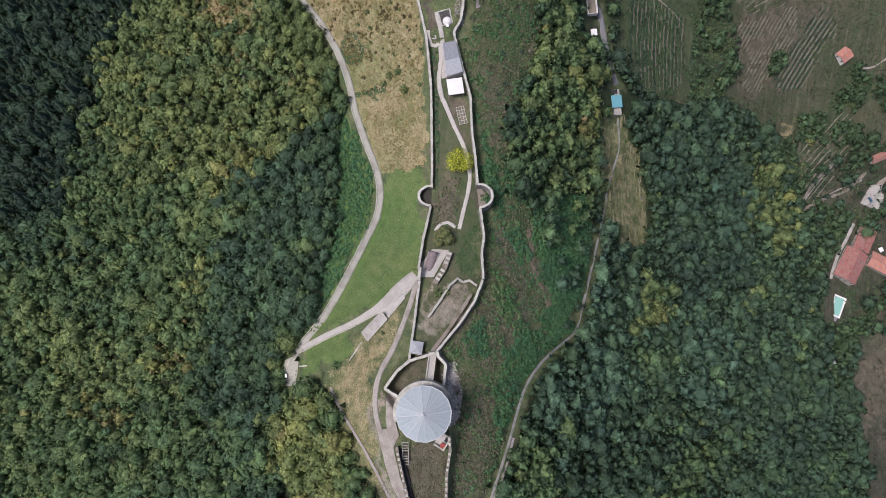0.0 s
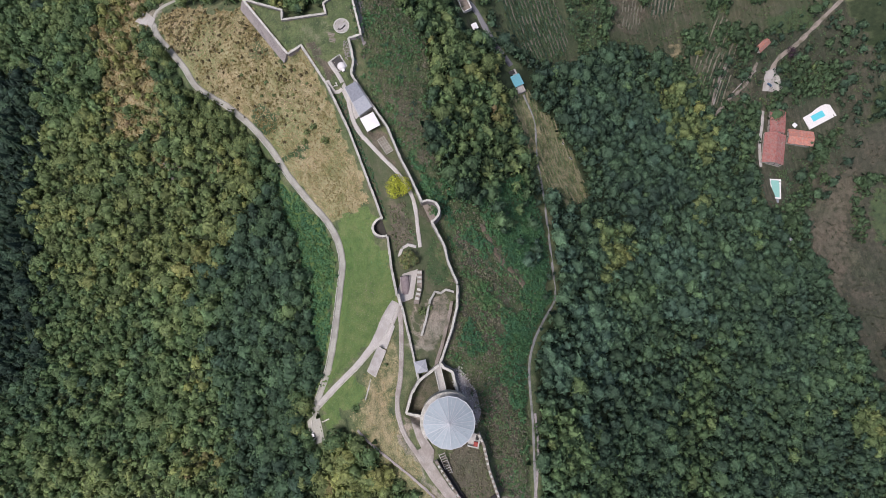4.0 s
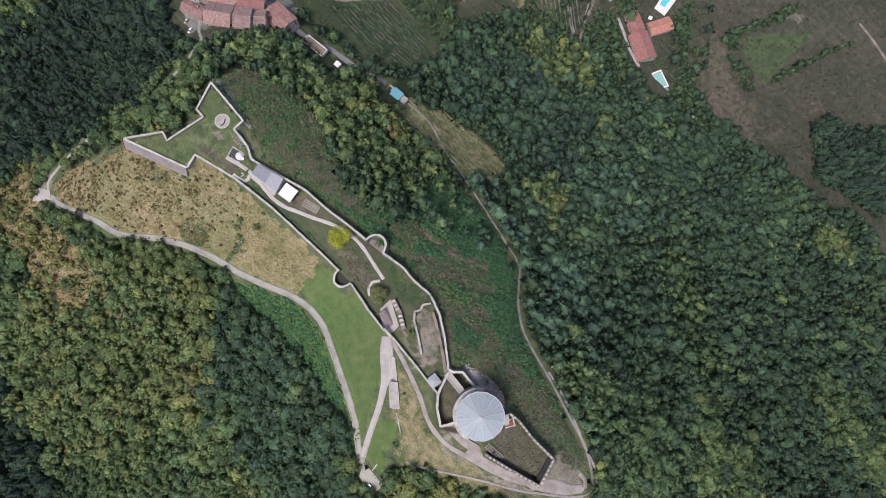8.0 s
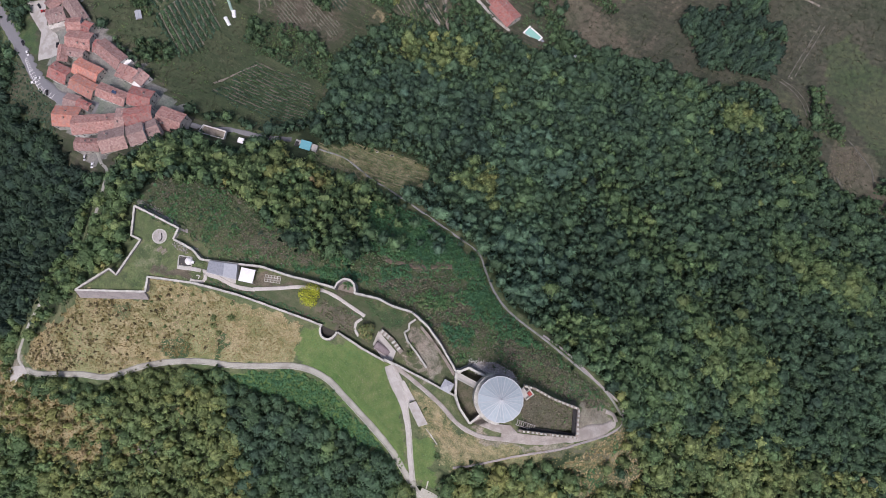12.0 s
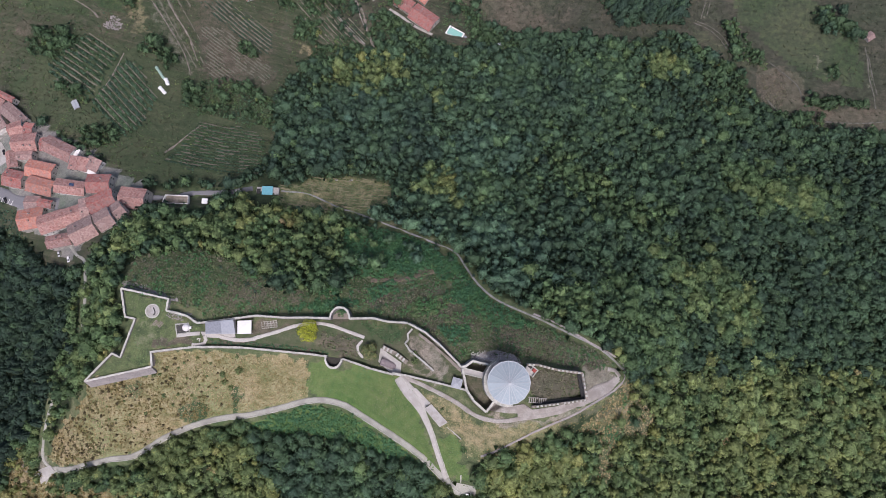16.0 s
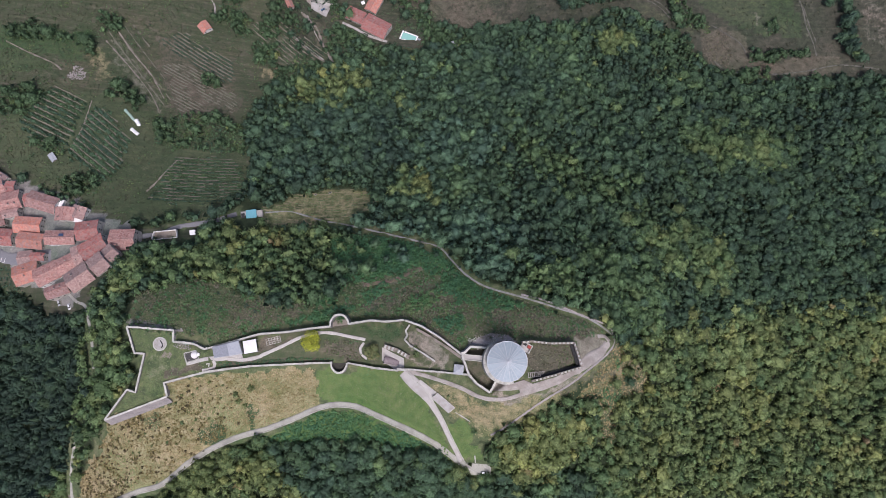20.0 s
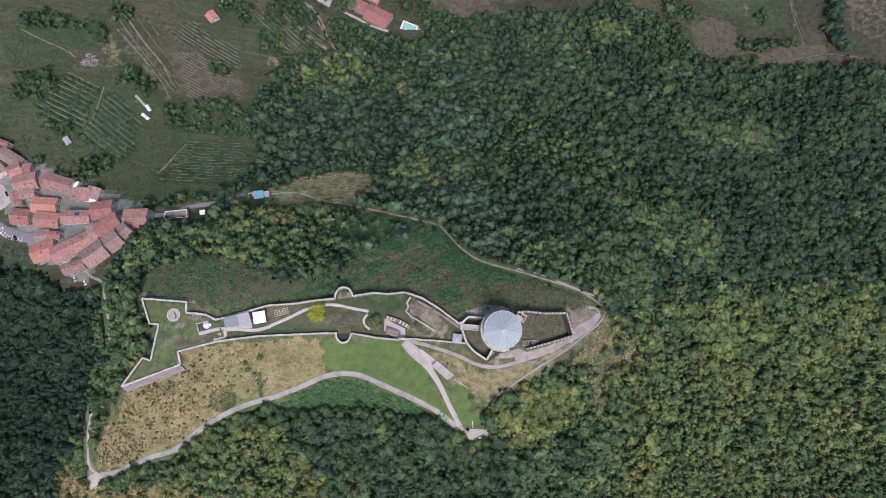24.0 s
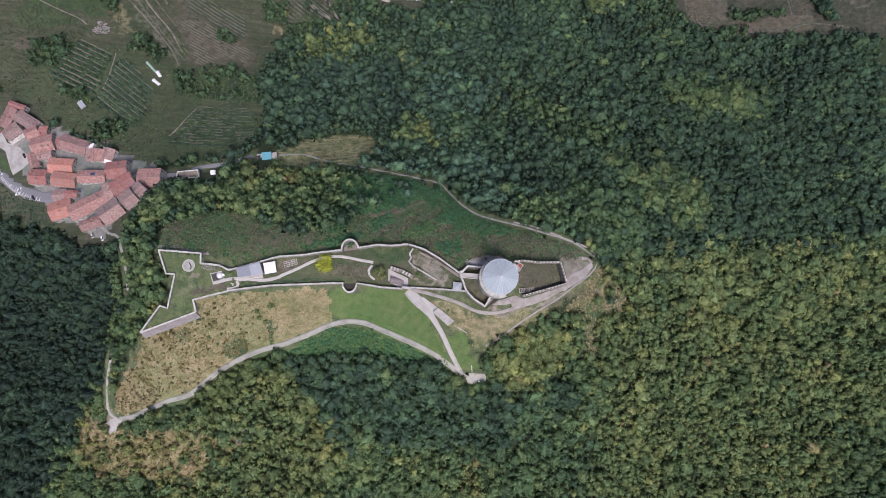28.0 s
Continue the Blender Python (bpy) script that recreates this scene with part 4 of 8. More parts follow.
def rampart(name, line, top, thick, label, drop=7.0, batter=0.0, out=1, merlons=0.0, cap_material=None, material=STONE, group="fortress walls"):
    """A stone wall along a line; top is one height or one for each point. The outer foot leans out by batter."""
    fine_line, tops = [], []
    cap_material = cap_material or COPING
    heights = top if isinstance(top, (list, tuple)) else [top] * len(line)
    for (a, b, ha, hb) in zip(line, line[1:], heights, heights[1:]):
        n = max(1, int(math.dist(a, b) / 1.3))
        for i in range(n):
            t = i / n
            fine_line.append((a[0] + (b[0] - a[0]) * t, a[1] + (b[1] - a[1]) * t))
            tops.append(ha + (hb - ha) * t)
    fine_line.append(line[-1])
    tops.append(heights[-1])
    ob = thing(name, Matrix.Translation((*line[0], heights[0])), label, "wall", group)
    ns = normals(fine_line)
    inv = ob.matrix_world.inverted()

    def strip(nm, half_in, half_out, hi, lo_in, lo_out, lean, mat, ragged=0.0):
        verts, faces = [], []
        rnd = random.Random(len(fine_line))
        for i, ((x, y), n, t) in enumerate(zip(fine_line, ns, tops)):
            n = n * out
            j = rnd.uniform(-ragged, ragged)
            e, f = rnd.uniform(-ragged, ragged) * 1.5, rnd.uniform(-ragged, ragged) * 1.5
            ring = ((-half_in + e, lo_in), (-half_in + e, hi + j), (half_out + f, hi + j), (half_out + f + lean, lo_out))
            for o, dz in ring:
                verts.append(inv @ Vector((x + n.x * o, y + n.y * o, t + dz)))
        for i in range(len(fine_line) - 1):
            for k in range(4):
                a, b = i * 4 + k, i * 4 + (k + 1) % 4
                faces.append((a, b, b + 4, a + 4))
        e = (len(fine_line) - 1) * 4
        faces += [(3, 2, 1, 0), (e, e + 1, e + 2, e + 3)]
        bm = bmesh.new()
        vs = [bm.verts.new(v) for v in verts]
        for f in faces:
            bm.faces.new([vs[k] for k in f])
        return part(nm, bm, mat, ob)
    strip("masonry", thick / 2, thick / 2, -0.25, -drop, -drop, batter, material, 0.04)
    strip("coping", thick / 2 + 0.06, thick / 2 + 0.06, 0.0, -0.25, -0.25, 0.0, cap_material, 0.08)
    if merlons:
        proto = None
        length = 0.0
        for a, b, ha, hb in zip(line, line[1:], heights, heights[1:]):
            d = math.dist(a, b)
            turn = math.degrees(math.atan2(b[1] - a[1], b[0] - a[0]))
            for i in range(int(d / merlons)):
                t = (i + 0.5) * merlons / d
                if proto is None:
                    bm = block(bmesh.new(), 0, 0, 0, merlons * 0.5, thick - 0.15, 0.9, 0, 0.05)
                    proto = part("merlon", bm, COPING, ob)
                    piece = proto
                else:
                    piece = new("merlon", proto.data)
                    piece.parent = ob
                piece.matrix_basis = inv @ pose(a[0] + (b[0] - a[0]) * t, a[1] + (b[1] - a[1]) * t, ha + (hb - ha) * t, 0, 0, turn)
    return ob


rampart("star_rampart", STAR_N, 2.6, 0.95, "stone rampart of the star-shaped bastion above scree", 9, 1.6)
rampart("star_rampart", STAR_W, 2.6, 0.95, "stone rampart zigzagging round the star-shaped bastion", 11, 1.0, -1)
rampart("star_rampart", STAR_S, 2.6, 0.95, "stone rampart with a broad sloping scarp", 7, 3.4, -1)
rampart("star_rampart", STAR_E, [2.6, 2.8, 1.5, 0.5], 0.95, "stone rampart stepping back beside the dry meadow", 8, 0.8, -1)
rampart("ruined_wall", [(-91.3, 1.8), (-84.5, 1.6), (-79.0, 1.1), (-72.3, -1.7), (-70.1, -1.2)], [2.2, 2.6, 1.9, 2.4, 2.6], 1.1, "broken overgrown stretch of stone wall", 6, 0.4)
rampart("court_wall", [(-69.9, -1.2), (-51.7, 4.8), (-40.2, 8.8), (-23.3, 10.9), (-10.4, 13.5), (2.8, 15.6)], [3.0, 3.0, 3.0, 2.6, 2.2, 2.0], 0.95, "long stone court wall above the scrub slope", 8, 0.8)
turret_n, turret_s = [(2.6, 15.6), (2.2, 18.7), (4.6, 20.7), (7.6, 21.7), (11.0, 20.8), (13.6, 17.6)], [(3.6, -6.4), (5.6, -9.1), (8.5, -10.3), (11.5, -9.8), (12.8, -7.2), (13.2, -5.9)]
rampart("court_wall", half_round(turret_n[0], turret_n[-1], 1.15, 1), 2.0, 0.95, "half-round stone turret bulging from the court wall", 8, 0.6)
rampart("court_wall", [(13.6, 17.6), (26.7, 20.4), (35.9, 20.0), (47.4, 21.5)], [2.0, 2.4, 3.4, 5.0], 0.95, "stone court wall climbing towards the tower", 8, 0.8)
rampart("court_wall", [(47.9, 21.3), (58.4, 18.0), (68.5, 12.4), (82.7, 2.5)], [5.0, 8.0, 11.0, 15.0], 0.95, "stone wall rising steeply to the tower court", 9, 1.2)
rampart("court_wall", [(-61.4, -13.5), (-44.1, -10.5), (-19.9, -8.2), (-6.2, -6.9), (4.3, -6.2)], [0.5, 0.0, -3.0, -4.2, -5.0], 0.95, "long stone wall above the dry meadow", 6, 0.4, -1)
slab("turret_floor", half_round(turret_n[0], turret_n[-1], 1.0, 1), DIRT, "trodden earth floor of the northern turret", "floor", 0.35)
slab("turret_floor", half_round(turret_s[0], turret_s[-1], 1.1, -1), surface("dark earth", (0.03, 0.03, 0.025), (0.07, 0.065, 0.055), 3.0, 0.4, 0.95), "dark floor of the southern turret", "floor", 0.35)
rampart("court_wall", half_round(turret_s[0], turret_s[-1], 1.25, -1), -5.0, 0.95, "half-round stone turret beside the lawn", 6, 0.4, -1)
rampart("court_wall", [(13.6, -5.8), (30.4, -8.0), (45.1, -8.7)], [-5.0, -1.0, 5.0], 0.95, "stone wall rising along the lawn to the gate", 6, 0.4, -1)
rampart("court_wall", [(50.6, -7.7), (70.0, -8.1), (87.4, -8.8)], [6.0, 11.5, 16.0], 0.95, "stone wall climbing from the gate to the tower court", 6, 0.4, -1)
rampart("tower_court_wall", [(82.8, 2.1), (87.2, -8.6), (91.9, -13.4), (99.9, -18.2)], 17.0, 1.0, "angular stone wall round the sunken tower court", 7, 0.6, -1)
rampart("tower_court_wall", [(99.9, -18.2), (103.1, -11.5)], 17.0, 1.0, "short stone wall closing the tower court", 6, 0.2, -1)
rampart("tower_court_wall", [(82.3, 3.1), (84.4, 4.0), (87.5, 7.4), (97.4, 7.1)], 17.0, 1.1, "stone wall of the tower court above scree", 8, 1.2)
slab("star_scarp", [(-128.1, 13.4), (-123.0, 14.2), (-88.7, 10.2), (-87.3, 8.2), (-93.4, 7.9), (-123.6, 9.9)], STONE, "grey battered stone foot of the star bastion", "scarp", 0.5)
slab("tower_scarp", [(83.4, 4.7), (91.2, 12.3), (99.1, 16.0), (109.8, 15.2), (113.6, 11.7), (108.5, 10.0), (100.3, 8.4), (96.4, 6.5), (87.7, 7.7)], STONE, "rough grey stone scarp behind the round tower", "scarp", 0.35)
slab("terrace_tower", [(100.9, -17.4), (103.2, -12.9), (110.3, -13.3), (119.1, -10.1), (124.2, -12.1), (136.6, -7.9), (141.5, -5.7), (142.0, -7.4), (127.1, -13.0), (120.5, -15.0), (112.0, -16.6)], WORN_PATH, "pale paved terrace below the round tower", "terrace", 0.8)
slab("pavement_lookout", [(-178.9, -118.5), (-162.8, -109.2), (-157.9, -112.4), (-168.9, -123.4)], PAVING, "small pinkish paved lookout at the end of the road", "pavement", 0.35)
slab("pavement_ramp", [(57.9, -14.2), (59.2, -13.4), (68.9, -20.1), (66.0, -23.8)], PAVING, "pinkish paved strip beside the service roof", "pavement", 0.6)
slab("pavement_visitor", [(-67.9, -6.3), (-51.0, -1.9), (-49.5, -5.6), (-57.1, -7.5), (-65.7, -8.8)], PAVING, "pale paving in front of the low grey-roofed building", "pavement", 0.3)
rampart("wall_walk", [(54.8, 16.5), (63.4, 12.2), (73.7, 6.4), (82.3, 0.8)], [4.6, 7.2, 10.2, 13.6], 1.4, "worn brown wall walk behind the court wall", 5, cap_material=DIRT)
rampart("ramp_parapet", [(-73.2, -11.3), (-68.9, -10.2), (-69.4, -12.3), (-72.4, -14.8)], [0.6, 0.4, -0.6, -1.2], 0.6, "small hooked parapet beside the ramp", 3)
ribbon("path_ramp", smooth_line([(-67.3, -8.3), (-66.2, -10.2), (-66.7, -12.6), (-69.9, -14.0), (-72.4, -14.4)]), 1.8, PAVING, "short curving ramp down from the court", "ramp", lift=0.4)
rampart("enclosure_wall", [(116.7, 11.2), (122.7, 12.1), (132.8, 11.4), (146.7, 12.3)], 23.0, 1.1, "crenellated stone wall of the grassy enclosure", 9, 0.6, 1, 2.2, cap_material=DIRT)
rampart("enclosure_wall", [(146.7, 12.3), (151.3, -1.1)], 23.0, 1.1, "crenellated end wall of the grassy enclosure", 9, 0.6, 1, 2.2, cap_material=DIRT)
rampart("enclosure_wall", [(151.3, -1.1), (137.3, -6.0), (123.2, -10.5)], 23.0, 1.1, "crenellated stone wall above the paved terrace", 9, 0.6, 1, 2.2, cap_material=DIRT)
rampart("retaining_wall", [(50.6, 18.9), (48.6, 15.2), (49.6, 12.2), (48.2, 9.7), (51.7, 6.4), (59.7, 2.3), (67.3, -2.2)], [2.6, 3.0, 3.4, 4.2, 5.5, 8.0, 10.0], 0.9, "low bent retaining wall of the upper garden", 3, 0.1)
rampart("ramp_wall", [(35.7, 5.3), (44.1, 3.1), (51.5, -0.6)], [1.5, 3.4, 5.6], 2.3, "broad stepped wall with pale slabs beside the forecourt", 4, 0.1, 1, 2.3, cap_material=DIRT)
rampart("slab_wall", [(68.0, -23.6), (89.4, -36.1)], [gz(68, -23.6) + 1.3, gz(89.4, -36.1) + 1.1], 0.5, "low concrete wall down the slope", 3, material=CONCRETE)
lw = [(x, y) for x, y in LOOP[::3]]
rampart("parapet", lw, [gz(x, y) + 0.7 for x, y in lw], 0.9, "low mossy stone parapet looping round the hill", 3, 0.2, cap_material=STONE, group="")
pw = [(93.9, -57.4), (94.7, -62.3)]
rampart("parking_wall", pw, [gz(*p) + 1.0 for p in pw], 0.5, "short stone wall beside the parking place", 2, 0.0, group="")


# ---- round tower ----
def round_tower(x, y):
    base, eave, apex, r_wall, r_roof, sides = 12.0, 35.0, 40.4, 10.7, 11.3, 16
    ob = thing("round_tower", Matrix.Translation((x, y, base)), "round stone tower under a pale blue-grey metal roof", "tower")
    bm = bmesh.new()
    rings = []
    for h, r in ((-4, r_wall + 1.6), (0, r_wall + 1.2), (8, r_wall + 0.4), (eave - base - 0.2, r_wall)):
        rings.append([bm.verts.new((r * math.cos(math.tau * i / 48), r * math.sin(math.tau * i / 48), h)) for i in range(48)])
    for a, b in zip(rings, rings[1:]):
        for i in range(48):
            bm.faces.new((a[i], a[(i + 1) % 48], b[(i + 1) % 48], b[i]))
    part("wall", bm, STONE, ob)
    # the thicker old wall stands out as a ledge on the court side
    arc = [radians(a) for a in range(125, 296, 6)]
    inner = [(10.5 * math.cos(a), 10.5 * math.sin(a)) for a in arc]
    outer = [(12.9 * math.cos(a), 12.9 * math.sin(a)) for a in arc]
    for k in range(len(arc) - 1):
        part("ledge_stone", prism(bmesh.new(), [inner[k], outer[k], outer[k + 1], inner[k + 1]], -4, 17.0 + 0.25 * (k % 3)), COPING, ob)
    for i in range(sides):
        a0, a1 = math.tau * (i + 0.5) / sides, math.tau * (i + 1.5) / sides
        tip = Vector((0, 0, apex - base))
        p, q = [Vector((r_roof * math.cos(a), r_roof * math.sin(a), eave - base)) for a in (a0, a1)]
        bm = bmesh.new()
        hi = [bm.verts.new(v) for v in (tip, p, q)]
        lo = [bm.verts.new(v - Vector((0, 0, 0.25))) for v in (tip, p, q)]
        bm.faces.new(hi)
        bm.faces.new(lo[::-1])
        bm.faces.new((hi[1], lo[1], lo[2], hi[2]))
        part("roof_panel", bm, METAL_ROOF, ob)
        bm = bar(bmesh.new(), p + Vector((0, 0, 0.05)), tip + Vector((0, 0, 0.05)), 0.28, 0.16)
        part("roof_rib", bm, SEAM, ob)
        mid = (p + q) / 2
        part("roof_seam", bar(bmesh.new(), mid + Vector((0, 0, 0.03)), mid.lerp(tip, 0.86) + Vector((0, 0, 0.03)), 0.1, 0.1), SEAM, ob)
        bm = bar(bmesh.new(), p, q, 0.35, 0.3)
        part("eave_gutter", bm, SEAM, ob)
    bm = bmesh.new()
    bmesh.ops.create_cone(bm, cap_ends=True, segments=16, radius1=0.9, radius2=0.25, depth=0.7, matrix=Matrix.Translation((0, 0, apex - base + 0.2)))
    part("roof_cap", bm, SEAM, ob)
    return ob


round_tower(107.4, 0.0)


# ---- houses ----
def house(x, y, length, width, turn, eave, rise, roof, wall, label, name="house", category="house", group="village houses", base=None, chimneys=1, rows=2, seed=0):
    """A gabled house: ridge along its length."""
    rnd = random.Random(seed)
    z = (gz(x, y) if base is None else base)
    ob = thing(name, pose(x, y, z, 0, 0, turn), label, category, group)
    bm = bmesh.new()
    hl, hw = length / 2 - 0.35, width / 2 - 0.35
    deep = 4.0
    vs = [bm.verts.new(v) for v in ((-hl, -hw, -deep), (-hl, hw, -deep), (-hl, hw, eave - 0.35), (-hl, 0, eave + rise - 0.45), (-hl, -hw, eave - 0.35))]
    ws = [bm.verts.new((-v.co.x, v.co.y, v.co.z)) for v in vs]
    bm.faces.new(vs)
    bm.faces.new(ws[::-1])
    for i in range(5):
        bm.faces.new((vs[i], vs[(i + 1) % 5], ws[(i + 1) % 5], ws[i]))
    part("wall", bm, wall, ob)
    for side in (1, -1):
        bm = bmesh.new()
        lip = rise * 0.08
        prof = ((0, eave + rise), (side * width / 2, eave - lip), (side * width / 2, eave - lip - 0.25), (0, eave + rise - 0.25))
        n = max(2, int(length / 1.2))
        cols = []
        for i in range(n + 1):
            s = -length / 2 + length * i / n
            sag = -0.12 * math.sin(math.pi * i / n) + rnd.uniform(-0.04, 0.04)
            cols.append([bm.verts.new((s, b, c + sag)) for b, c in prof])
        for a, b in zip(cols, cols[1:]):
            for k in range(4):
                bm.faces.new((a[k], a[(k + 1) % 4], b[(k + 1) % 4], b[k]))
        bm.faces.new(cols[0])
        bm.faces.new(cols[-1][::-1])
        part("roof_slope", bm, roof, ob)
    part("ridge", bar(bmesh.new(), (-length / 2, 0, eave + rise), (length / 2, 0, eave + rise), 0.4, 0.22), roof, ob)
    for i in range(chimneys):
        cx, cy = rnd.uniform(-0.35, 0.35) * length, rnd.choice((-1, 1)) * rnd.uniform(0.1, 0.3) * width
        ch = part("chimney", block(bmesh.new(), cx, cy, eave + 0.3, 0.7, 0.7, rise + 0.7, 0, 0.04), PLASTER, ob)
        part("chimney_cap", block(bmesh.new(), cx, cy, eave + rise + 1.0, 0.95, 0.95, 0.14), roof, ch)
    for row in range(rows):
        for sx, sy, span, ang in ((0, -1, length, 0), (0, 1, length, 0), (1, 0, width, 90), (-1, 0, width, 90)):
            n = max(1, int(span / 4.0))
            for i in range(n):
                o = (i + 0.5) / n * span - span / 2
                px, py = (o, sy * hw) if ang == 0 else (sx * hl, o)
                h = eave - 1.9 - row * 2.8
                w = part("window", block(bmesh.new(), px, py, h, 1.0, 0.14, 1.3, ang), DARK, ob)
                part("window_sill", block(bmesh.new(), px, py, h - 0.12, 1.2, 0.34, 0.1, ang), COPING, w)
    return ob


# roofs: x, y, length, width, turn, and the kind of tile
ROOFS = {"old": (TILES_OLD, "old village house with a weathered terracotta tile roof"), "red": (TILES_RED, "village house with a dull red tiled roof"), "new": (TILES_NEW, "village house with a bright orange tiled roof"),
         "grey": (TILES_GREY, "old village house with a greyed terracotta roof"), "pale": (TILES_PALE, "small village house with a bleached pink tile roof")}
HOUSES = [
    [(-317.5, 123.9, 15.2, 11.0, 8, "new"), (-291.8, 121.6, 18.3, 9.6, 72, "old"), (-284.4, 131.7, 14.5, 4.6, -16, "red"), (-273.7, 118.6, 21.0, 10.5, -29, "grey"), (-285.5, 110.0, 13.6, 11.7, 42, "grey"),
     (-267.1, 108.4, 11.3, 10.4, 31, "old"), (-257.8, 110.0, 7.2, 9.1, 3, "red"), (-256.2, 98.7, 18.3, 14.2, 17, "old"), (-262.0, 85.0, 12.8, 8.0, -66, "old"), (-251.7, 89.1, 12.0, 6.4, 13, "pale"), (-239.9, 100.2, 7.5, 10.1, 15, "red")],
    [(-227.8, 98.2, 22.6, 12.6, -14, "old"), (-207.1, 89.2, 10.2, 13.9, 92, "old"), (-197.6, 91.0, 9.6, 10.4, 78, "pale"), (-235.4, 80.4, 19.9, 12.6, -1, "new"), (-230.1, 68.7, 19.2, 11.8, -3, "new"), (-254.8, 71.3, 14.8, 12.7, 0, "red"),
     (-205.3, 71.1, 21.8, 10.4, 3, "old"), (-184.8, 76.8, 16.4, 13.7, 10, "red"), (-156.8, 70.5, 18.0, 15.0, 5, "old"), (-233.0, 56.1, 11.0, 10.6, 10, "pale"), (-221.6, 57.0, 10.3, 6.0, 0, "red")],
    [(-229.5, 45.0, 18.6, 14.8, 21, "new"), (-209.4, 44.5, 17.3, 13.6, 30, "old"), (-194.0, 51.6, 14.8, 12.0, 30, "old"), (-186.4, 57.8, 6.4, 13.5, 24, "pale"), (-175.5, 63.9, 18.6, 13.0, 34, "red"), (-179.6, 42.0, 17.4, 15.4, 38, "grey"),
     (-195.9, 32.6, 16.6, 9.0, 22, "old"), (-166.4, 51.6, 11.4, 14.0, 44, "grey"), (-160.6, 59.6, 8.4, 11.8, 50, "grey")]]
k = 0
for quarter in HOUSES:
    for x, y, l, w, a, tiles in quarter:
        k += 1
        white = (x, y) in ((-227.8, 98.2), (-197.6, 91.0))
        home = house(x, y, l, w, a, 6.0 + (k * 37 % 7) * 0.3, 0.2 * min(w, l) + 0.3, ROOFS[tiles][0], WHITE_WALL if white or k % 6 == 0 else PLASTER, ROOFS[tiles][1], seed=k, chimneys=k % 3)
        # added white block, no real terrace: stands in for the bright gable wall
        if white:
            end = 1 if math.cos(radians(a)) > 0.5 else -1
            part("terrace", block(bmesh.new(), end * (l * 0.5 + 1.2), 0, -3, 2.8, w * 0.95, 8.2), WHITE_WALL, home, "white block added at the gable end for the bright wall")
        if x == -205.3:
            part("solar_panel", block(bmesh.new(), 1.5, 1.6, 8.1, 3.4, 1.8, 0.16, 0, 0.02), PANEL, home, "dark blue solar panel on the roof slope")
part("terrace_roof", prism(bmesh.new(), [(-289.1, 102.1), (-277.6, 109.9), (-275.3, 106.7), (-285.4, 98.6)], gz(-284, 105) - 3, gz(-284, 105) + 4.6), PLASTER)
tagged(bpy.data.objects["terrace_roof"], "flat cream-coloured roof terrace below the upper houses", "terrace")


house(-26.0, 314.6, 18.5, 12.6, -22, 6, 3, TILES_RED, PLASTER, "farmhouse wing with a dull red tiled roof", group="farm buildings", seed=41)
house(-6.0, 304.6, 25.0, 17.2, -25, 6, 3.2, TILES_RED, PLASTER, "long farmhouse with a patched dark red tile roof", group="farm buildings", seed=42)
house(-9.7, 331.6, 20.8, 12.3, 67, 4.5, 2, TILES_NEW, PLASTER, "farm annexe with a pinkish tiled roof", group="farm buildings", seed=43, rows=1)
house(-87.5, 319.2, 12.6, 5.9, -62, 3, 1.6, TILES_NEW, PLASTER, "small outbuilding with a striped red roof", "outbuilding", "outbuilding", "farm buildings", seed=44, rows=0, chimneys=0)
house(-153.7, 278.7, 9.7, 9.5, -47, 3.5, 1.8, TILES_NEW, WHITE_WALL, "small field house with a red tile roof", "outbuilding", "outbuilding", "", seed=45, rows=1, chimneys=0)
house(388.2, 354.2, 7.9, 7.6, 44, 3, 1.5, TILES_GREY, PLASTER, "lone field hut with a greyed tile roof", "field_hut", "hut", "", seed=46, rows=0, chimneys=0)
house(-234.1, 136.3, 7.0, 4.6, -50, 2.2, 0.8, FLAT_PALE, TIMBER, "small grey garden hut", "garden_hut", "hut", "", seed=47, rows=0, chimneys=0)
house(-113.0, 80.0, 4.0, 3.7, 9, 2.6, 0.3, CANVAS, WHITE_WALL, "white cabin beside the lane", "cabin", "cabin", "", seed=48, rows=0, chimneys=0)


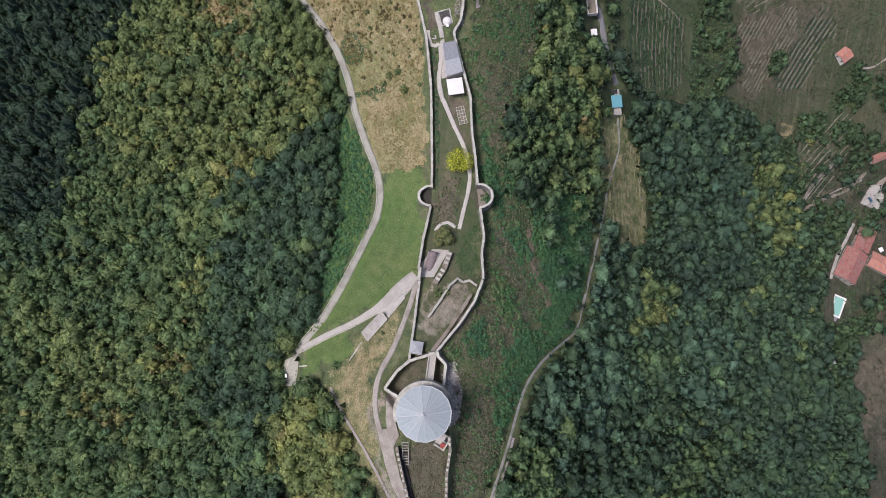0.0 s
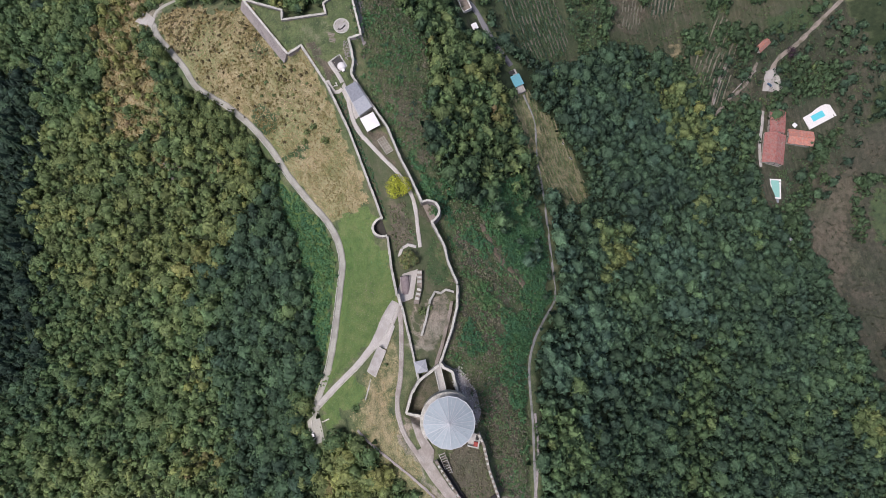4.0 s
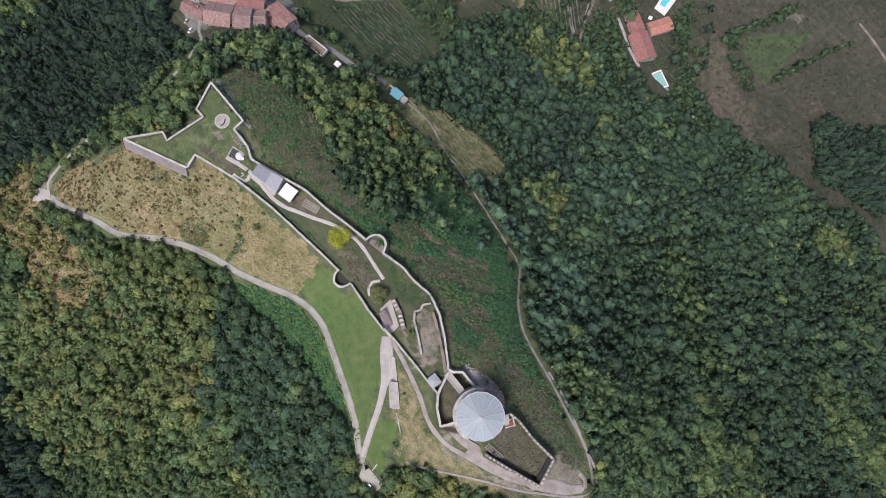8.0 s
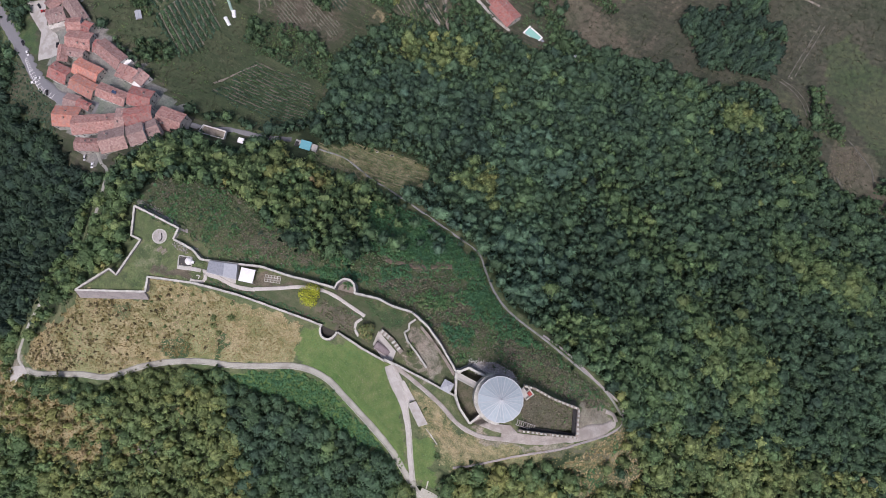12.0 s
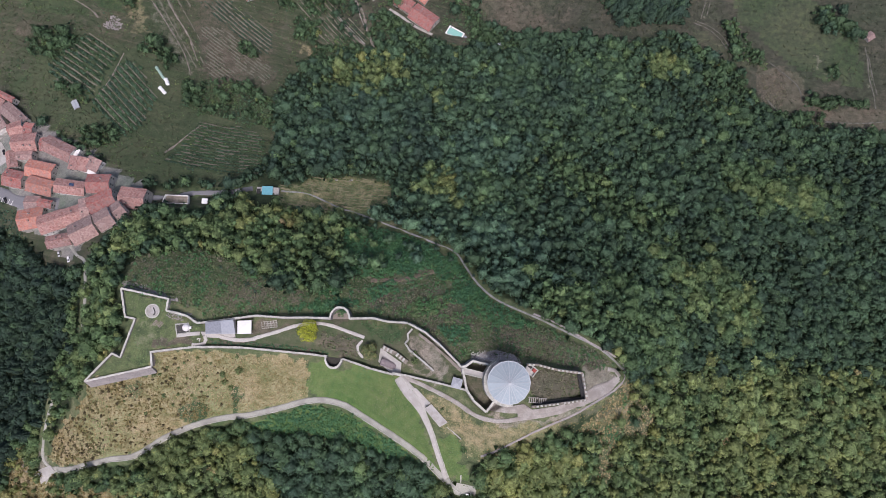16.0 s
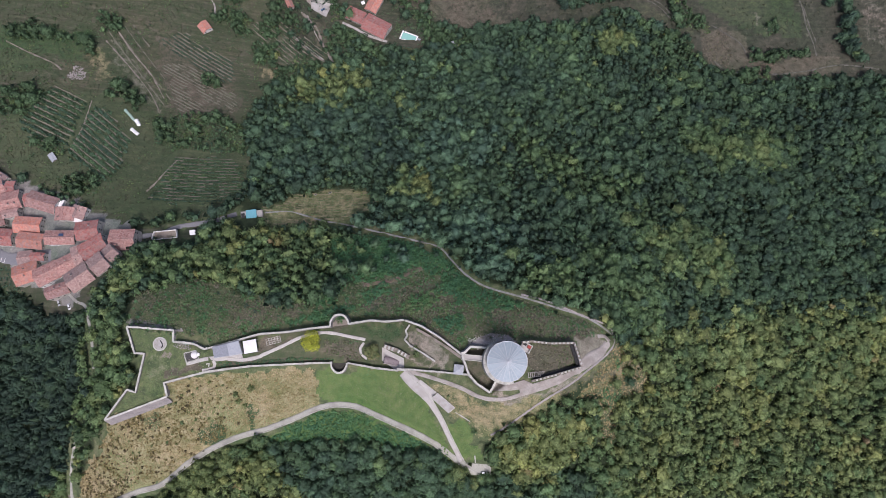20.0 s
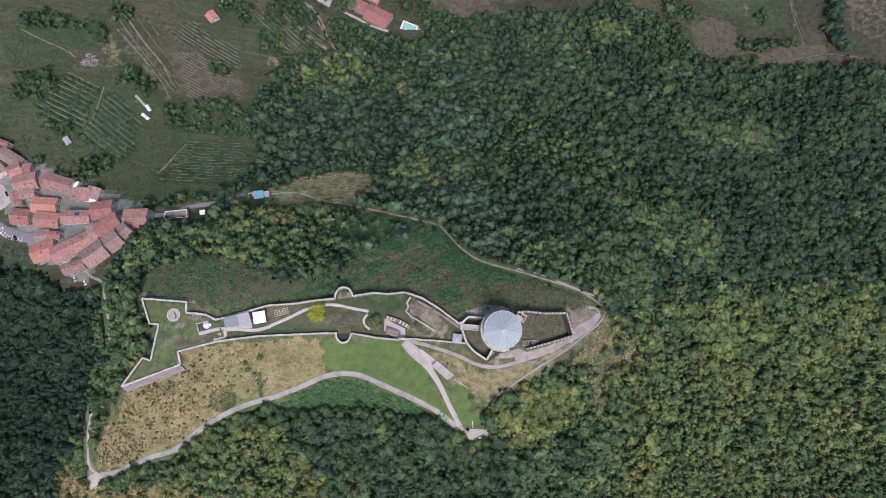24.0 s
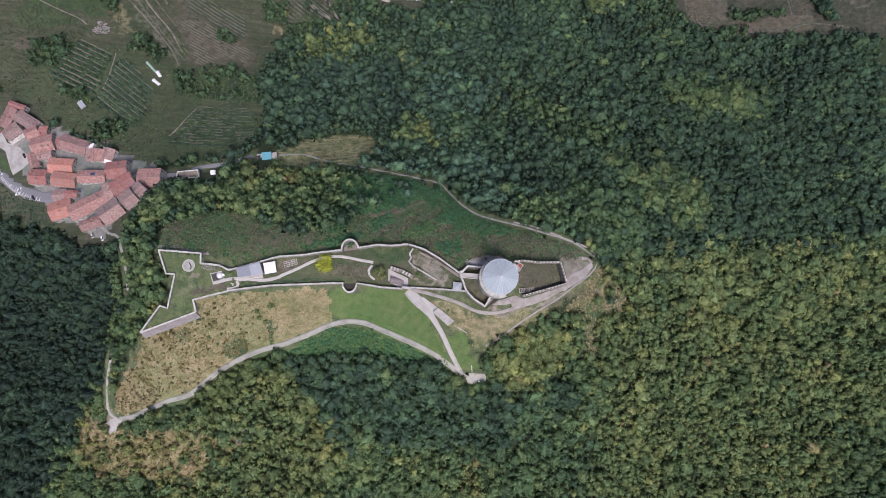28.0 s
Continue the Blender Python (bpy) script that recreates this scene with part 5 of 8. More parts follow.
# ---- leaves and trees ----
def crown(rnd, n, radius, height, size, lobes=6, core=False):
    """Leaf clumps as small triangles over the lobes of a crown: vertices, three to a leaf; with a core, three normals besides."""
    top, low, high = (0.60, 0.28, 0.54) if core else (0.62, 0.36, 0.68)
    cs = [np.array((0, 0, height * (0.56 if core else 0.62), radius * top))]
    for i in range(lobes):
        a = math.tau * i / lobes + rnd.uniform(-0.5, 0.5)
        d = radius * (rnd.uniform(0.46, 0.74) if core else rnd.uniform(0.42, 0.68))
        cs.append(np.array((d * math.cos(a), d * math.sin(a), height * rnd.uniform(low, high), radius * rnd.uniform(0.30, 0.50))))
    cs = np.array(cs)
    g = np.random.default_rng(rnd.randrange(1 << 30))
    pick = g.choice(len(cs), n, p=cs[:, 3] ** 2 / (cs[:, 3] ** 2).sum())
    d = g.normal(size=(n, 3))
    d[:, 2] = np.abs(d[:, 2]) * 1.1 - 0.25
    d /= np.linalg.norm(d, axis=1)[:, None]
    at = cs[pick, :3] + d * cs[pick, 3:4] * g.uniform(0.90 if core else 0.8, 1.06, (n, 1))
    up = d + g.normal(size=(n, 3)) * (0.11 if core else 0.16)
    up /= np.linalg.norm(up, axis=1)[:, None]
    side = np.cross(up, g.normal(size=(n, 3)))
    side /= np.linalg.norm(side, axis=1)[:, None]
    fore = np.cross(up, side)
    s = size * g.uniform(0.6, 1.35, (n, 1))
    tri = np.stack([at + side * s, at - side * s * 0.55 + fore * s * 0.85, at - side * s * 0.5 - fore * s * 0.85], 1)
    if core:
        # the dense inside of the crown: a lumpy dome that follows the lobes
        bm = bmesh.new()
        bmesh.ops.create_icosphere(bm, subdivisions=1, radius=1.0)
        rays = np.array([v.co[:] for v in bm.verts])
        faces = np.array([[v.index for v in f.verts] for f in bm.faces])
        bm.free()
        mid = np.array((0, 0, height * 0.42))
        reach = np.zeros(len(rays))
        for c in cs:
            o = mid - c[:3]
            b, q = rays @ o, o @ o - c[3] ** 2
            disc = b * b - q
            reach = np.maximum(reach, np.where(disc > 0, -b + np.sqrt(np.maximum(disc, 0)), 0))
        pts = mid + rays * np.maximum(reach, radius * 0.35)[:, None] * 0.86
        shell = pts[faces]
        tri = np.concatenate([tri, shell[shell[:, :, 2].mean(1) > height * 0.36], skirt(g, 4, radius, height)])
        # rounded lobes: each vertex looks away from the middle of its own lobe
        away = tri[:, :, None, :] - cs[:, :3]
        nearest = np.argmin(np.linalg.norm(away, axis=-1) - cs[:, 3], axis=-1)
        out = np.take_along_axis(away, nearest[:, :, None, None], axis=2)[:, :, 0]
        out = out / np.linalg.norm(out, axis=-1, keepdims=True) + g.normal(size=(len(tri), 1, 3)) * 0.16
        out[:, :, 2] = np.maximum(out[:, :, 2] + 0.08, 0.06)
        return with_normals(tri, out)
    return tri


def with_normals(tri, out):
    """Triangles turned to the side that their normals look to, and the normals behind them."""
    out = out / np.linalg.norm(out, axis=-1, keepdims=True)
    face = np.cross(tri[:, 1] - tri[:, 0], tri[:, 2] - tri[:, 0])
    back = (face * out.mean(1)).sum(1) < 0
    tri[back], out[back] = tri[back][:, ::-1], out[back][:, ::-1]
    return np.concatenate([tri, out], axis=1)


def skirt(g, n, radius, height):
    """The low twigs and saplings that close the canopy round a crown."""
    a = np.linspace(0, math.tau, n, endpoint=False) + g.uniform(-0.2, 0.2, n)
    d = radius * g.uniform(0.75, 1.35, n)
    at = np.stack([d * np.cos(a), d * np.sin(a), height * g.uniform(0.16, 0.40, n)], 1)
    s = radius * g.uniform(0.22, 0.36, (n, 3))
    b = a[:, None] + np.array((0.3, 2.3, 4.5)) + g.uniform(-0.4, 0.4, (n, 3))
    return at[:, None, :] + np.stack([s * np.cos(b), s * np.sin(b), s * g.uniform(-0.5, 0.5, (n, 3))], -1)


def conifer(rnd, radius, height):
    """A spruce from whorls of drooping boughs: two long triangles to a bough."""
    tris = []
    for k in range(7):
        r, z = radius * (1.0 - k / 7.6), height * (0.25 + 0.72 * k / 7)
        for i in range(9 - k // 2):
            a = math.tau * i / (9 - k // 2) + rnd.uniform(-0.25, 0.25)
            reach, w = r * rnd.uniform(0.8, 1.15), 0.17 * radius
            tip = np.array((reach * math.cos(a), reach * math.sin(a), z - 0.16 * reach))
            side = np.array((-math.sin(a) * w, math.cos(a) * w, -0.3 * w))
            mid, root = tip * 0.55 + np.array((0, 0, z * 0.45)), np.array((0, 0, z + 0.06 * height))
            tris += [(root, mid + side, tip), (root, tip, mid - side * (1, 1, -1))]
    tris = np.array(tris)
    face = np.cross(tris[:, 1] - tris[:, 0], tris[:, 2] - tris[:, 0])
    face *= np.where(face[:, 2:] < 0, -1, 1)
    return with_normals(tris, np.repeat(face[:, None], 3, axis=1))


def leaf_mesh(name, tris, tints, material, pale=None, looks=None):
    """One mesh of loose leaf triangles, with the tint and paleness of each."""
    n = len(tris)
    me = bpy.data.meshes.new(name)
    me.vertices.add(n * 3)
    me.vertices.foreach_set("co", tris.astype(np.float32).ravel())
    me.loops.add(n * 3)
    me.loops.foreach_set("vertex_index", np.arange(n * 3, dtype=np.int32))
    me.polygons.add(n)
    me.polygons.foreach_set("loop_start", np.arange(0, n * 3, 3, dtype=np.int32))
    me.update()
    at = me.attributes.new("tint", "FLOAT", "POINT")
    at.data.foreach_set("value", np.repeat(tints, 3).astype(np.float32))
    at = me.attributes.new("pale", "FLOAT", "POINT")
    at.data.foreach_set("value", np.full(n * 3, 0.5, np.float32) if pale is None else np.repeat(pale, 3).astype(np.float32))
    if looks is not None:
        me.polygons.foreach_set("use_smooth", np.ones(n, bool))
        at = me.attributes.new("custom_normal", "FLOAT_VECTOR", "POINT")
        at.data.foreach_set("vector", looks.astype(np.float32).ravel())
        me.update()
    me.materials.append(material)
    return me


RND = random.Random(5)
FAR_CROWNS = [crown(RND, 50, 1.0, 2.1, 0.24, RND.choice((3, 4, 5)), True) for _ in range(12)]
WIDE_CROWNS = [crown(RND, 120, 1.0, 2.0, 0.18, RND.choice((5, 6, 7, 8)), True) for _ in range(12)]
FINE_CROWNS = [crown(RND, 300, 1.0, 2.0, 0.105, RND.choice((6, 7, 8, 9)), True) for _ in range(10)]
SPRUCES = [conifer(RND, 1.0, 2.6) for _ in range(6)]


def patchwork(x, y, scale, seed):
    return np.array([noise.fractal((a * scale, b * scale, seed), 1.0, 2.0, 3) for a, b in zip(x, y)])


GROVES = [(137, 308, 12), (356, 366, 14), (376, 356, 9), (356, 284, 5), (375, 286, 5), (340, 284, 5), (414, 337, 5), (86, 299, 12), (100, 310, 5), (55, 295, 6), (283, 312, 7), (273, 318, 6)]
# how far the close-grown wood reaches
WOODED = [(-350, 260), (-375, 70), (-355, -80), (-290, -200), (-225, -275), (-135, -325), (10, -325), (130, -305), (215, -275), (310, -175), (455, -170), (470, 300), (390, 365), (240, 430), (95, 440), (-120, 375), (-200, 310)]
# stands of trees: outline, warmth of the leaves, paleness, size of the crowns
# sunlit slopes and shaded ravines are put into warmth and paleness too
STANDS = []


def stand_of(warm, pale, size, outline, spruce=0.0):
    STANDS.append((outline, warm, pale, size, spruce))


# south-east slope: its sunlight is painted in with warm, pale leaves
stand_of(0.60, 0.54, 0.98, [(176, 21), (221, 24), (282, 40), (362, 53), (474, 64), (478, -160), (175, -174), (171, -110), (199, -75), (185, -20)])
stand_of(0.42, 0.28, 1.0, [(405, -99), (482, -78), (477, -169), (397, -172)])
stand_of(0.46, 0.52, 1.05, [(-92, -90), (-50, -72), (2, -101), (43, -119), (125, -119), (171, -110), (175, -174), (-73, -187), (-69, -130)])
stand_of(0.22, 0.44, 1.2, [(-46, -78), (-37, -56), (2, -41), (42, -53), (81, -68), (109, -73), (160, -72), (170, -101), (125, -119), (43, -119), (2, -101)])
stand_of(0.62, 0.56, 1.05, [(-145, -228), (-107, -77), (-59, -60), (-35, -61), (-13, -95), (1, -130), (-1, -183), (-27, -224), (-78, -239)])
# ravine shade painted in with near-black leaves, among some spruces
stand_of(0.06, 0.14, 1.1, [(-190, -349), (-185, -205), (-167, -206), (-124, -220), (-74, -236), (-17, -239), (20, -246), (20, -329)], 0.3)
stand_of(0.27, 0.42, 1.0, [(20, -329), (20, -246), (34, -205), (60, -313)], 0.1)
stand_of(0.22, 0.46, 1.3, [(-8, -112), (-23, -56), (4, -38), (31, -38), (70, -56), (85, -72), (73, -95)])
stand_of(0.54, 0.60, 1.0, [(69, -267), (79, -206), (93, -135), (130, -139), (144, -199), (124, -255)])
stand_of(0.42, 0.54, 1.1, [(145, -290), (122, -87), (176, -87), (211, -276)])
stand_of(0.68, 0.52, 1.35, [(112, -72), (108, -50), (127, -32), (156, -36), (166, -60)])
stand_of(0.84, 0.40, 0.9, [(95, -157), (94, -127), (106, -128), (107, -149)])
stand_of(0.80, 0.42, 0.9, [(126, -210), (125, -172), (136, -162), (140, -200)])
stand_of(0.80, 0.42, 1.3, [(-24, -113), (-23, -97), (-7, -92), (-7, -109)])
stand_of(0.10, 0.42, 1.1, [(-103, 184), (-49, 206), (27, 208), (43, 143), (-45, 129), (-92, 139)])
stand_of(0.12, 0.92, 1.2, [(-3, 102), (55, 100), (85, 115), (113, 93), (119, 65), (97, 60), (66, 76), (5, 88)])
stand_of(0.08, 0.70, 1.2, [(28, 168), (60, 190), (105, 180), (98, 150), (50, 150)])
stand_of(0.18, 0.42, 1.3, [(60, 278), (167, 283), (182, 234), (140, 223), (79, 217), (52, 240)])
stand_of(0.58, 0.44, 0.9, [(-63, 241), (-17, 260), (-6, 229), (-41, 211), (-77, 206)])
stand_of(0.60, 0.52, 1.2, [(29, 136), (56, 142), (57, 121), (29, 115)])
stand_of(0.62, 0.50, 1.2, [(22, 226), (40, 228), (42, 212), (24, 210)])
stand_of(0.58, 0.52, 1.2, [(196, 303), (226, 304), (231, 283), (202, 275)])
stand_of(0.20, 0.34, 1.0, [(289, 248), (436, 263), (426, 58), (315, 53), (285, 64), (273, 104), (224, 125), (268, 144)])
stand_of(0.40, 0.46, 0.85, [(118, 185), (184, 154), (224, 125), (213, 104), (161, 128), (111, 154)])
stand_of(0.40, 0.56, 1.2, [(111, 64), (142, 63), (162, 79), (210, 77), (216, 40), (181, 17), (138, 36), (118, 49)])
stand_of(0.50, 0.50, 1.35, [(201, 105), (241, 110), (268, 98), (283, 64), (246, 61), (214, 74)])
stand_of(0.44, 0.42, 1.4, [(270, 203), (304, 202), (353, 188), (346, 164), (295, 168), (269, 175)])
stand_of(0.48, 0.60, 1.1, [(-158, 28), (-156, 54), (-90, 76), (-13, 83), (25, 74), (14, 46), (-12, 38), (-67, 33), (-96, 40)])
stand_of(0.32, 0.58, 1.5, [(-6, 60), (9, 76), (27, 55), (13, 41)])
stand_of(0.66, 0.48, 1.1, [(-99, 92), (-71, 97), (-37, 81), (-47, 69), (-78, 75)])
stand_of(0.48, 0.52, 0.9, [(-164, 28), (-123, 11), (-111, -8), (-135, -47), (-158, -68), (-167, -36)])
# deep west ravine: the shaded side painted as near-black foliage
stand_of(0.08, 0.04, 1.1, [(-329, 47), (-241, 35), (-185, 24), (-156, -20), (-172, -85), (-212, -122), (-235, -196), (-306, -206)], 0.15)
stand_of(0.30, 0.40, 0.9, [(236, 318), (281, 312), (294, 249), (250, 246)])
stand_of(0.80, 0.50, 0.85, BRUSH)
stand_of(0.70, 0.52, 1.0, EAST_BRUSH)
CLEAR = [HILLTOP, SCRUB, HAY, FIELDS_NW, FIELDS_NE, VILLAGE, FARM, FIELD_E, STAR, VERGE]
HEDGES = [[(-303.1, 250.8), (-283.3, 257.6), (-256.7, 252.1), (-250.8, 244.7), (-273.0, 241.1), (-296.7, 242.1)], [(-290.3, 191.7), (-266.5, 198.9), (-252.4, 192.7), (-263.5, 171.1), (-285.4, 172.1)], [(-215.7, 209.3), (-199.8, 211.0), (-182.0, 196.2), (-185.3, 184.4), (-199.6, 192.9), (-210.6, 196.4)], [(-234.6, 276.3), (-217.8, 277.2), (-215.1, 263.3), (-228.6, 257.5)],
          [(-114.2, 265.5), (-91.9, 275.8), (-87.9, 248.6), (-109.1, 248.1)]]
THICKETS = [[(-159.4, 188.9), (-130.2, 193.5), (-103.0, 182.1), (-94.0, 153.7), (-113.5, 152.2), (-147.0, 148.7), (-168.6, 159.5), (-171.5, 178.4), (-158.1, 175.0)]]
HEDGES += [[(-149.2, 231.6), (-133.6, 231.6), (-131.1, 218.5), (-144.5, 219.1)], [(-222.5, 120.3), (-196.9, 124.6), (-191.6, 108.8), (-216.5, 107.5)], [(-239.4, 249.6), (-232.8, 248.1), (-227.2, 232.2), (-238.3, 235.7)], [(-252.3, 152.2), (-228.6, 149.2), (-225.9, 139.5), (-245.0, 140.5)],
           [(-141.6, 295.4), (-118.6, 297.5), (-115.5, 274.3), (-129.8, 277.2)], [(-36.4, 304.1), (-9.6, 292.0), (4.4, 280.6), (3.4, 263.8), (-10.9, 278.9), (-32.7, 292.1)], [(9.6, 313.3), (36.1, 312.2), (68.4, 300.3), (84.2, 296.9), (69.1, 283.7), (32.3, 289.3), (47.6, 296.6), (12.9, 304.1)]]
HEDGES += [[(262, 349), (274, 353), (286, 332), (296, 320), (306, 316), (300, 307), (285, 313), (270, 326)], [(334, 284), (365, 290), (385, 290), (385, 283), (360, 279), (336, 274)], [(300, 262), (330, 266), (352, 270), (352, 260), (325, 254), (305, 253)], [(355, 320), (365, 324), (364, 306), (355, 305)], [(350, 378), (361, 366), (373, 358), (368, 350), (357, 360), (344, 374)]]
HEDGES += [[(35, 369), (34, 383), (44, 403), (49, 421), (55, 436), (60, 435), (58, 416), (49, 398), (41, 380), (48, 369), (57, 363), (73, 365), (88, 354), (77, 349), (58, 356), (43, 362)], [(-13, 367), (-6, 371), (12, 350), (28, 328), (60, 308), (82, 292), (75, 287), (49, 303), (24, 323), (7, 344)], [(88.0, 372.2), (91.4, 395.4), (100.3, 421.3), (108.7, 442.0), (112.0, 441.6), (104.4, 419.9), (95.6, 393.8), (92.2, 370.5)]]
HEDGES += [[(-143.5, 309.7), (-144.8, 325.5), (-137.9, 341.3), (-138.7, 362.9), (-130.4, 363.0), (-120.3, 335.3), (-120.5, 316.4), (-130.1, 309.9)], [(-149.7, 287.2), (-143.4, 306.5), (-132.7, 308.2), (-120.5, 297.1), (-124.4, 285.8)], [(-110.5, 247.6), (-113.2, 274.3), (-98.1, 272.4), (-95.8, 253.8)], [(-106.5, 277.5), (-111.0, 303.6), (-94.4, 310.1), (-91.4, 280.5)], [(-146.4, 219.1), (-149.2, 233.8), (-134.8, 233.5), (-133.7, 222.0)]]
HEDGES += [[(-100.0, 310.1), (-101.1, 329.2), (-91.4, 329.3), (-91.7, 310.1)], [(-91.7, 293.8), (-91.6, 313.3), (-80.5, 310.0), (-76.3, 300.1)], [(-73.2, 326.0), (-71.2, 341.8), (-64.3, 366.3), (-52.7, 386.7), (-32.5, 365.5), (-37.0, 334.7), (-60.2, 332.2)], [(-49.3, 307.5), (-48.8, 328.7), (-38.7, 328.3), (-37.7, 308.6)], [(-76.2, 249.2), (-76.9, 263.1), (-54.3, 261.7), (-43.7, 246.5)], [(-88.6, 231.1), (-90.1, 250.1), (-73.2, 247.3), (-67.7, 229.3)], [(-49.0, 271.8), (-52.2, 295.9), (-32.1, 298.2), (-24.8, 276.8)]]
COPSES = [[(142, 366), (143, 380), (170, 392), (184, 409), (182, 434), (192, 435), (207, 395), (226, 395), (231, 364), (230, 340), (194, 338), (172, 328)], [(186, 444), (194, 454), (217, 445), (223, 431), (208, 426)],
          [(424, 336), (432, 336), (428, 304), (431, 281), (437, 276), (421, 284), (415, 293)]]
for copse in COPSES[::2]:
    stand_of(0.08, 0.24, 1.25, copse, 0.5)


def scatter(x0, x1, y0, y1, step, seed):
    g = np.random.default_rng(seed)
    xs, ys = np.meshgrid(np.arange(x0, x1, step), np.arange(y0, y1, step * 0.87), indexing="ij")
    xs = xs + (np.arange(ys.shape[1]) % 2) * step / 2
    x = xs.ravel() + g.uniform(-0.55, 0.55, xs.size) * step
    y = ys.ravel() + g.uniform(-0.55, 0.55, xs.size) * step
    return x, y, g


def forest():
    x, y, g = scatter(-380, 490, -330, 440, 4.4, 3)
    ok = inside(x, y, WOODED) | (g.uniform(size=len(x)) < 0.04)
    for poly in CLEAR:
        ok &= ~inside(x, y, poly)
    rx, ry = frayed(x, y, 3.5)
    for poly in HEDGES:
        ok |= inside(rx, ry, poly) & (g.uniform(size=len(x)) < 0.85)
    for poly in THICKETS:
        ok |= inside(rx, ry, poly) & (g.uniform(size=len(x)) < 0.4)
    ok |= inside(x, y, FARM) & (g.uniform(size=len(x)) < 0.2)
    for poly in COPSES:
        ok |= inside(rx, ry, poly)
    for line, half in BENCHES:
        ok &= off_line(x, y, line)[0] > half + 2.2
    ok &= ~(inside(x, y, MEADOW_W) & (g.uniform(size=len(x)) < 0.6))
    ok &= ~(inside(rx, ry, BRUSH) & (g.uniform(size=len(x)) < 0.55))
    ok &= ~(inside(rx, ry, EAST_BRUSH) & (g.uniform(size=len(x)) < 0.82))
    ok &= ~(inside(rx, ry, CREEPER) & (g.uniform(size=len(x)) < 0.8))
    ok &= ~((x > -110) & (x < 165) & (y > -20) & (y < 28))
    for cx, cy, r in ((-75, 96, 13), (-113, 80, 9), (-128, 80, 10), (-60, 99, 8), (24, 297, 16), (-5, 312, 24), (-23, 355, 16), (-27.5, 343.1, 13), (16.1, 305.5, 11)):
        ok &= np.hypot(x - cx, y - cy) > r
    x, y = x[ok], y[ok]
    # hedges and groves that stand in the open fields
    for gx, gy, r in GROVES:
        m = max(2, int(r * r / 7))
        a, d = g.uniform(0, math.tau, m), np.sqrt(g.uniform(0, 1, m)) * r * 1.25
        x, y = np.append(x, gx + d * np.cos(a)), np.append(y, gy + d * np.sin(a) * 0.8)
    n = len(x)
    z = ground(x, y)
    # south woods warmer and paler: the sun on them is in the leaf colour
    warm, pale = np.where(y < -20, 0.46, 0.20), np.where(y < -20, 0.53, 0.40)
    size, spruce = np.ones(n), np.zeros(n)
    fx, fy = frayed(x, y, 15.0, 0.06)
    fx, fy = fx + g.normal(size=n) * 5.0, fy + g.normal(size=n) * 5.0
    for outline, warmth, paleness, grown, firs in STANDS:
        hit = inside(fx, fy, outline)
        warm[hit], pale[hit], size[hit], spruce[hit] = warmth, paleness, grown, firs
    clumps, drift, relief = patchwork(x, y, 0.075, 31.0), patchwork(x, y, 0.02, 11.0), patchwork(x, y, 0.05, 71.0)
    odd = g.uniform(size=n) < 0.05
    warm += 0.11 * drift + 0.10 * clumps + g.normal(size=n) * 0.07 + np.where(odd, g.uniform(-0.2, 0.35, n), 0.0)
    pale += 0.10 * drift + 0.22 * clumps + g.normal(size=n) * 0.13 + np.where(odd, 0.15, 0.0)
    warm, pale = np.clip(warm, 0.0, 1.0), np.clip(pale, 0.02, 0.98)
    radius = np.where(y < -20, 2.85, 3.15) * np.exp(g.normal(size=n) * 0.34) * size * (1 + 0.18 * drift)
    low = np.zeros(n, bool)
    for poly in HEDGES + THICKETS:
        low |= inside(*frayed(x, y, 3.5), poly)
    radius[low] *= 0.8
    warm[low], pale[low] = np.maximum(warm[low], 0.34), pale[low] - 0.04
    radius = np.clip(radius, 1.6, 6.2)
    tall = (radius * 0.66 + 1.0) * g.uniform(1.9, np.where(y < -20, 3.7, 3.2), n) / 2.1
    tall *= np.clip(1 + 0.35 * relief, 0.7, 1.4)
    spruce = g.uniform(size=n) < spruce
    return x, y, z, radius, tall, warm, pale, spruce, g


def near_hill(x, y):
    return off_line(x, y, SOUTH_ROAD)[0] < 16


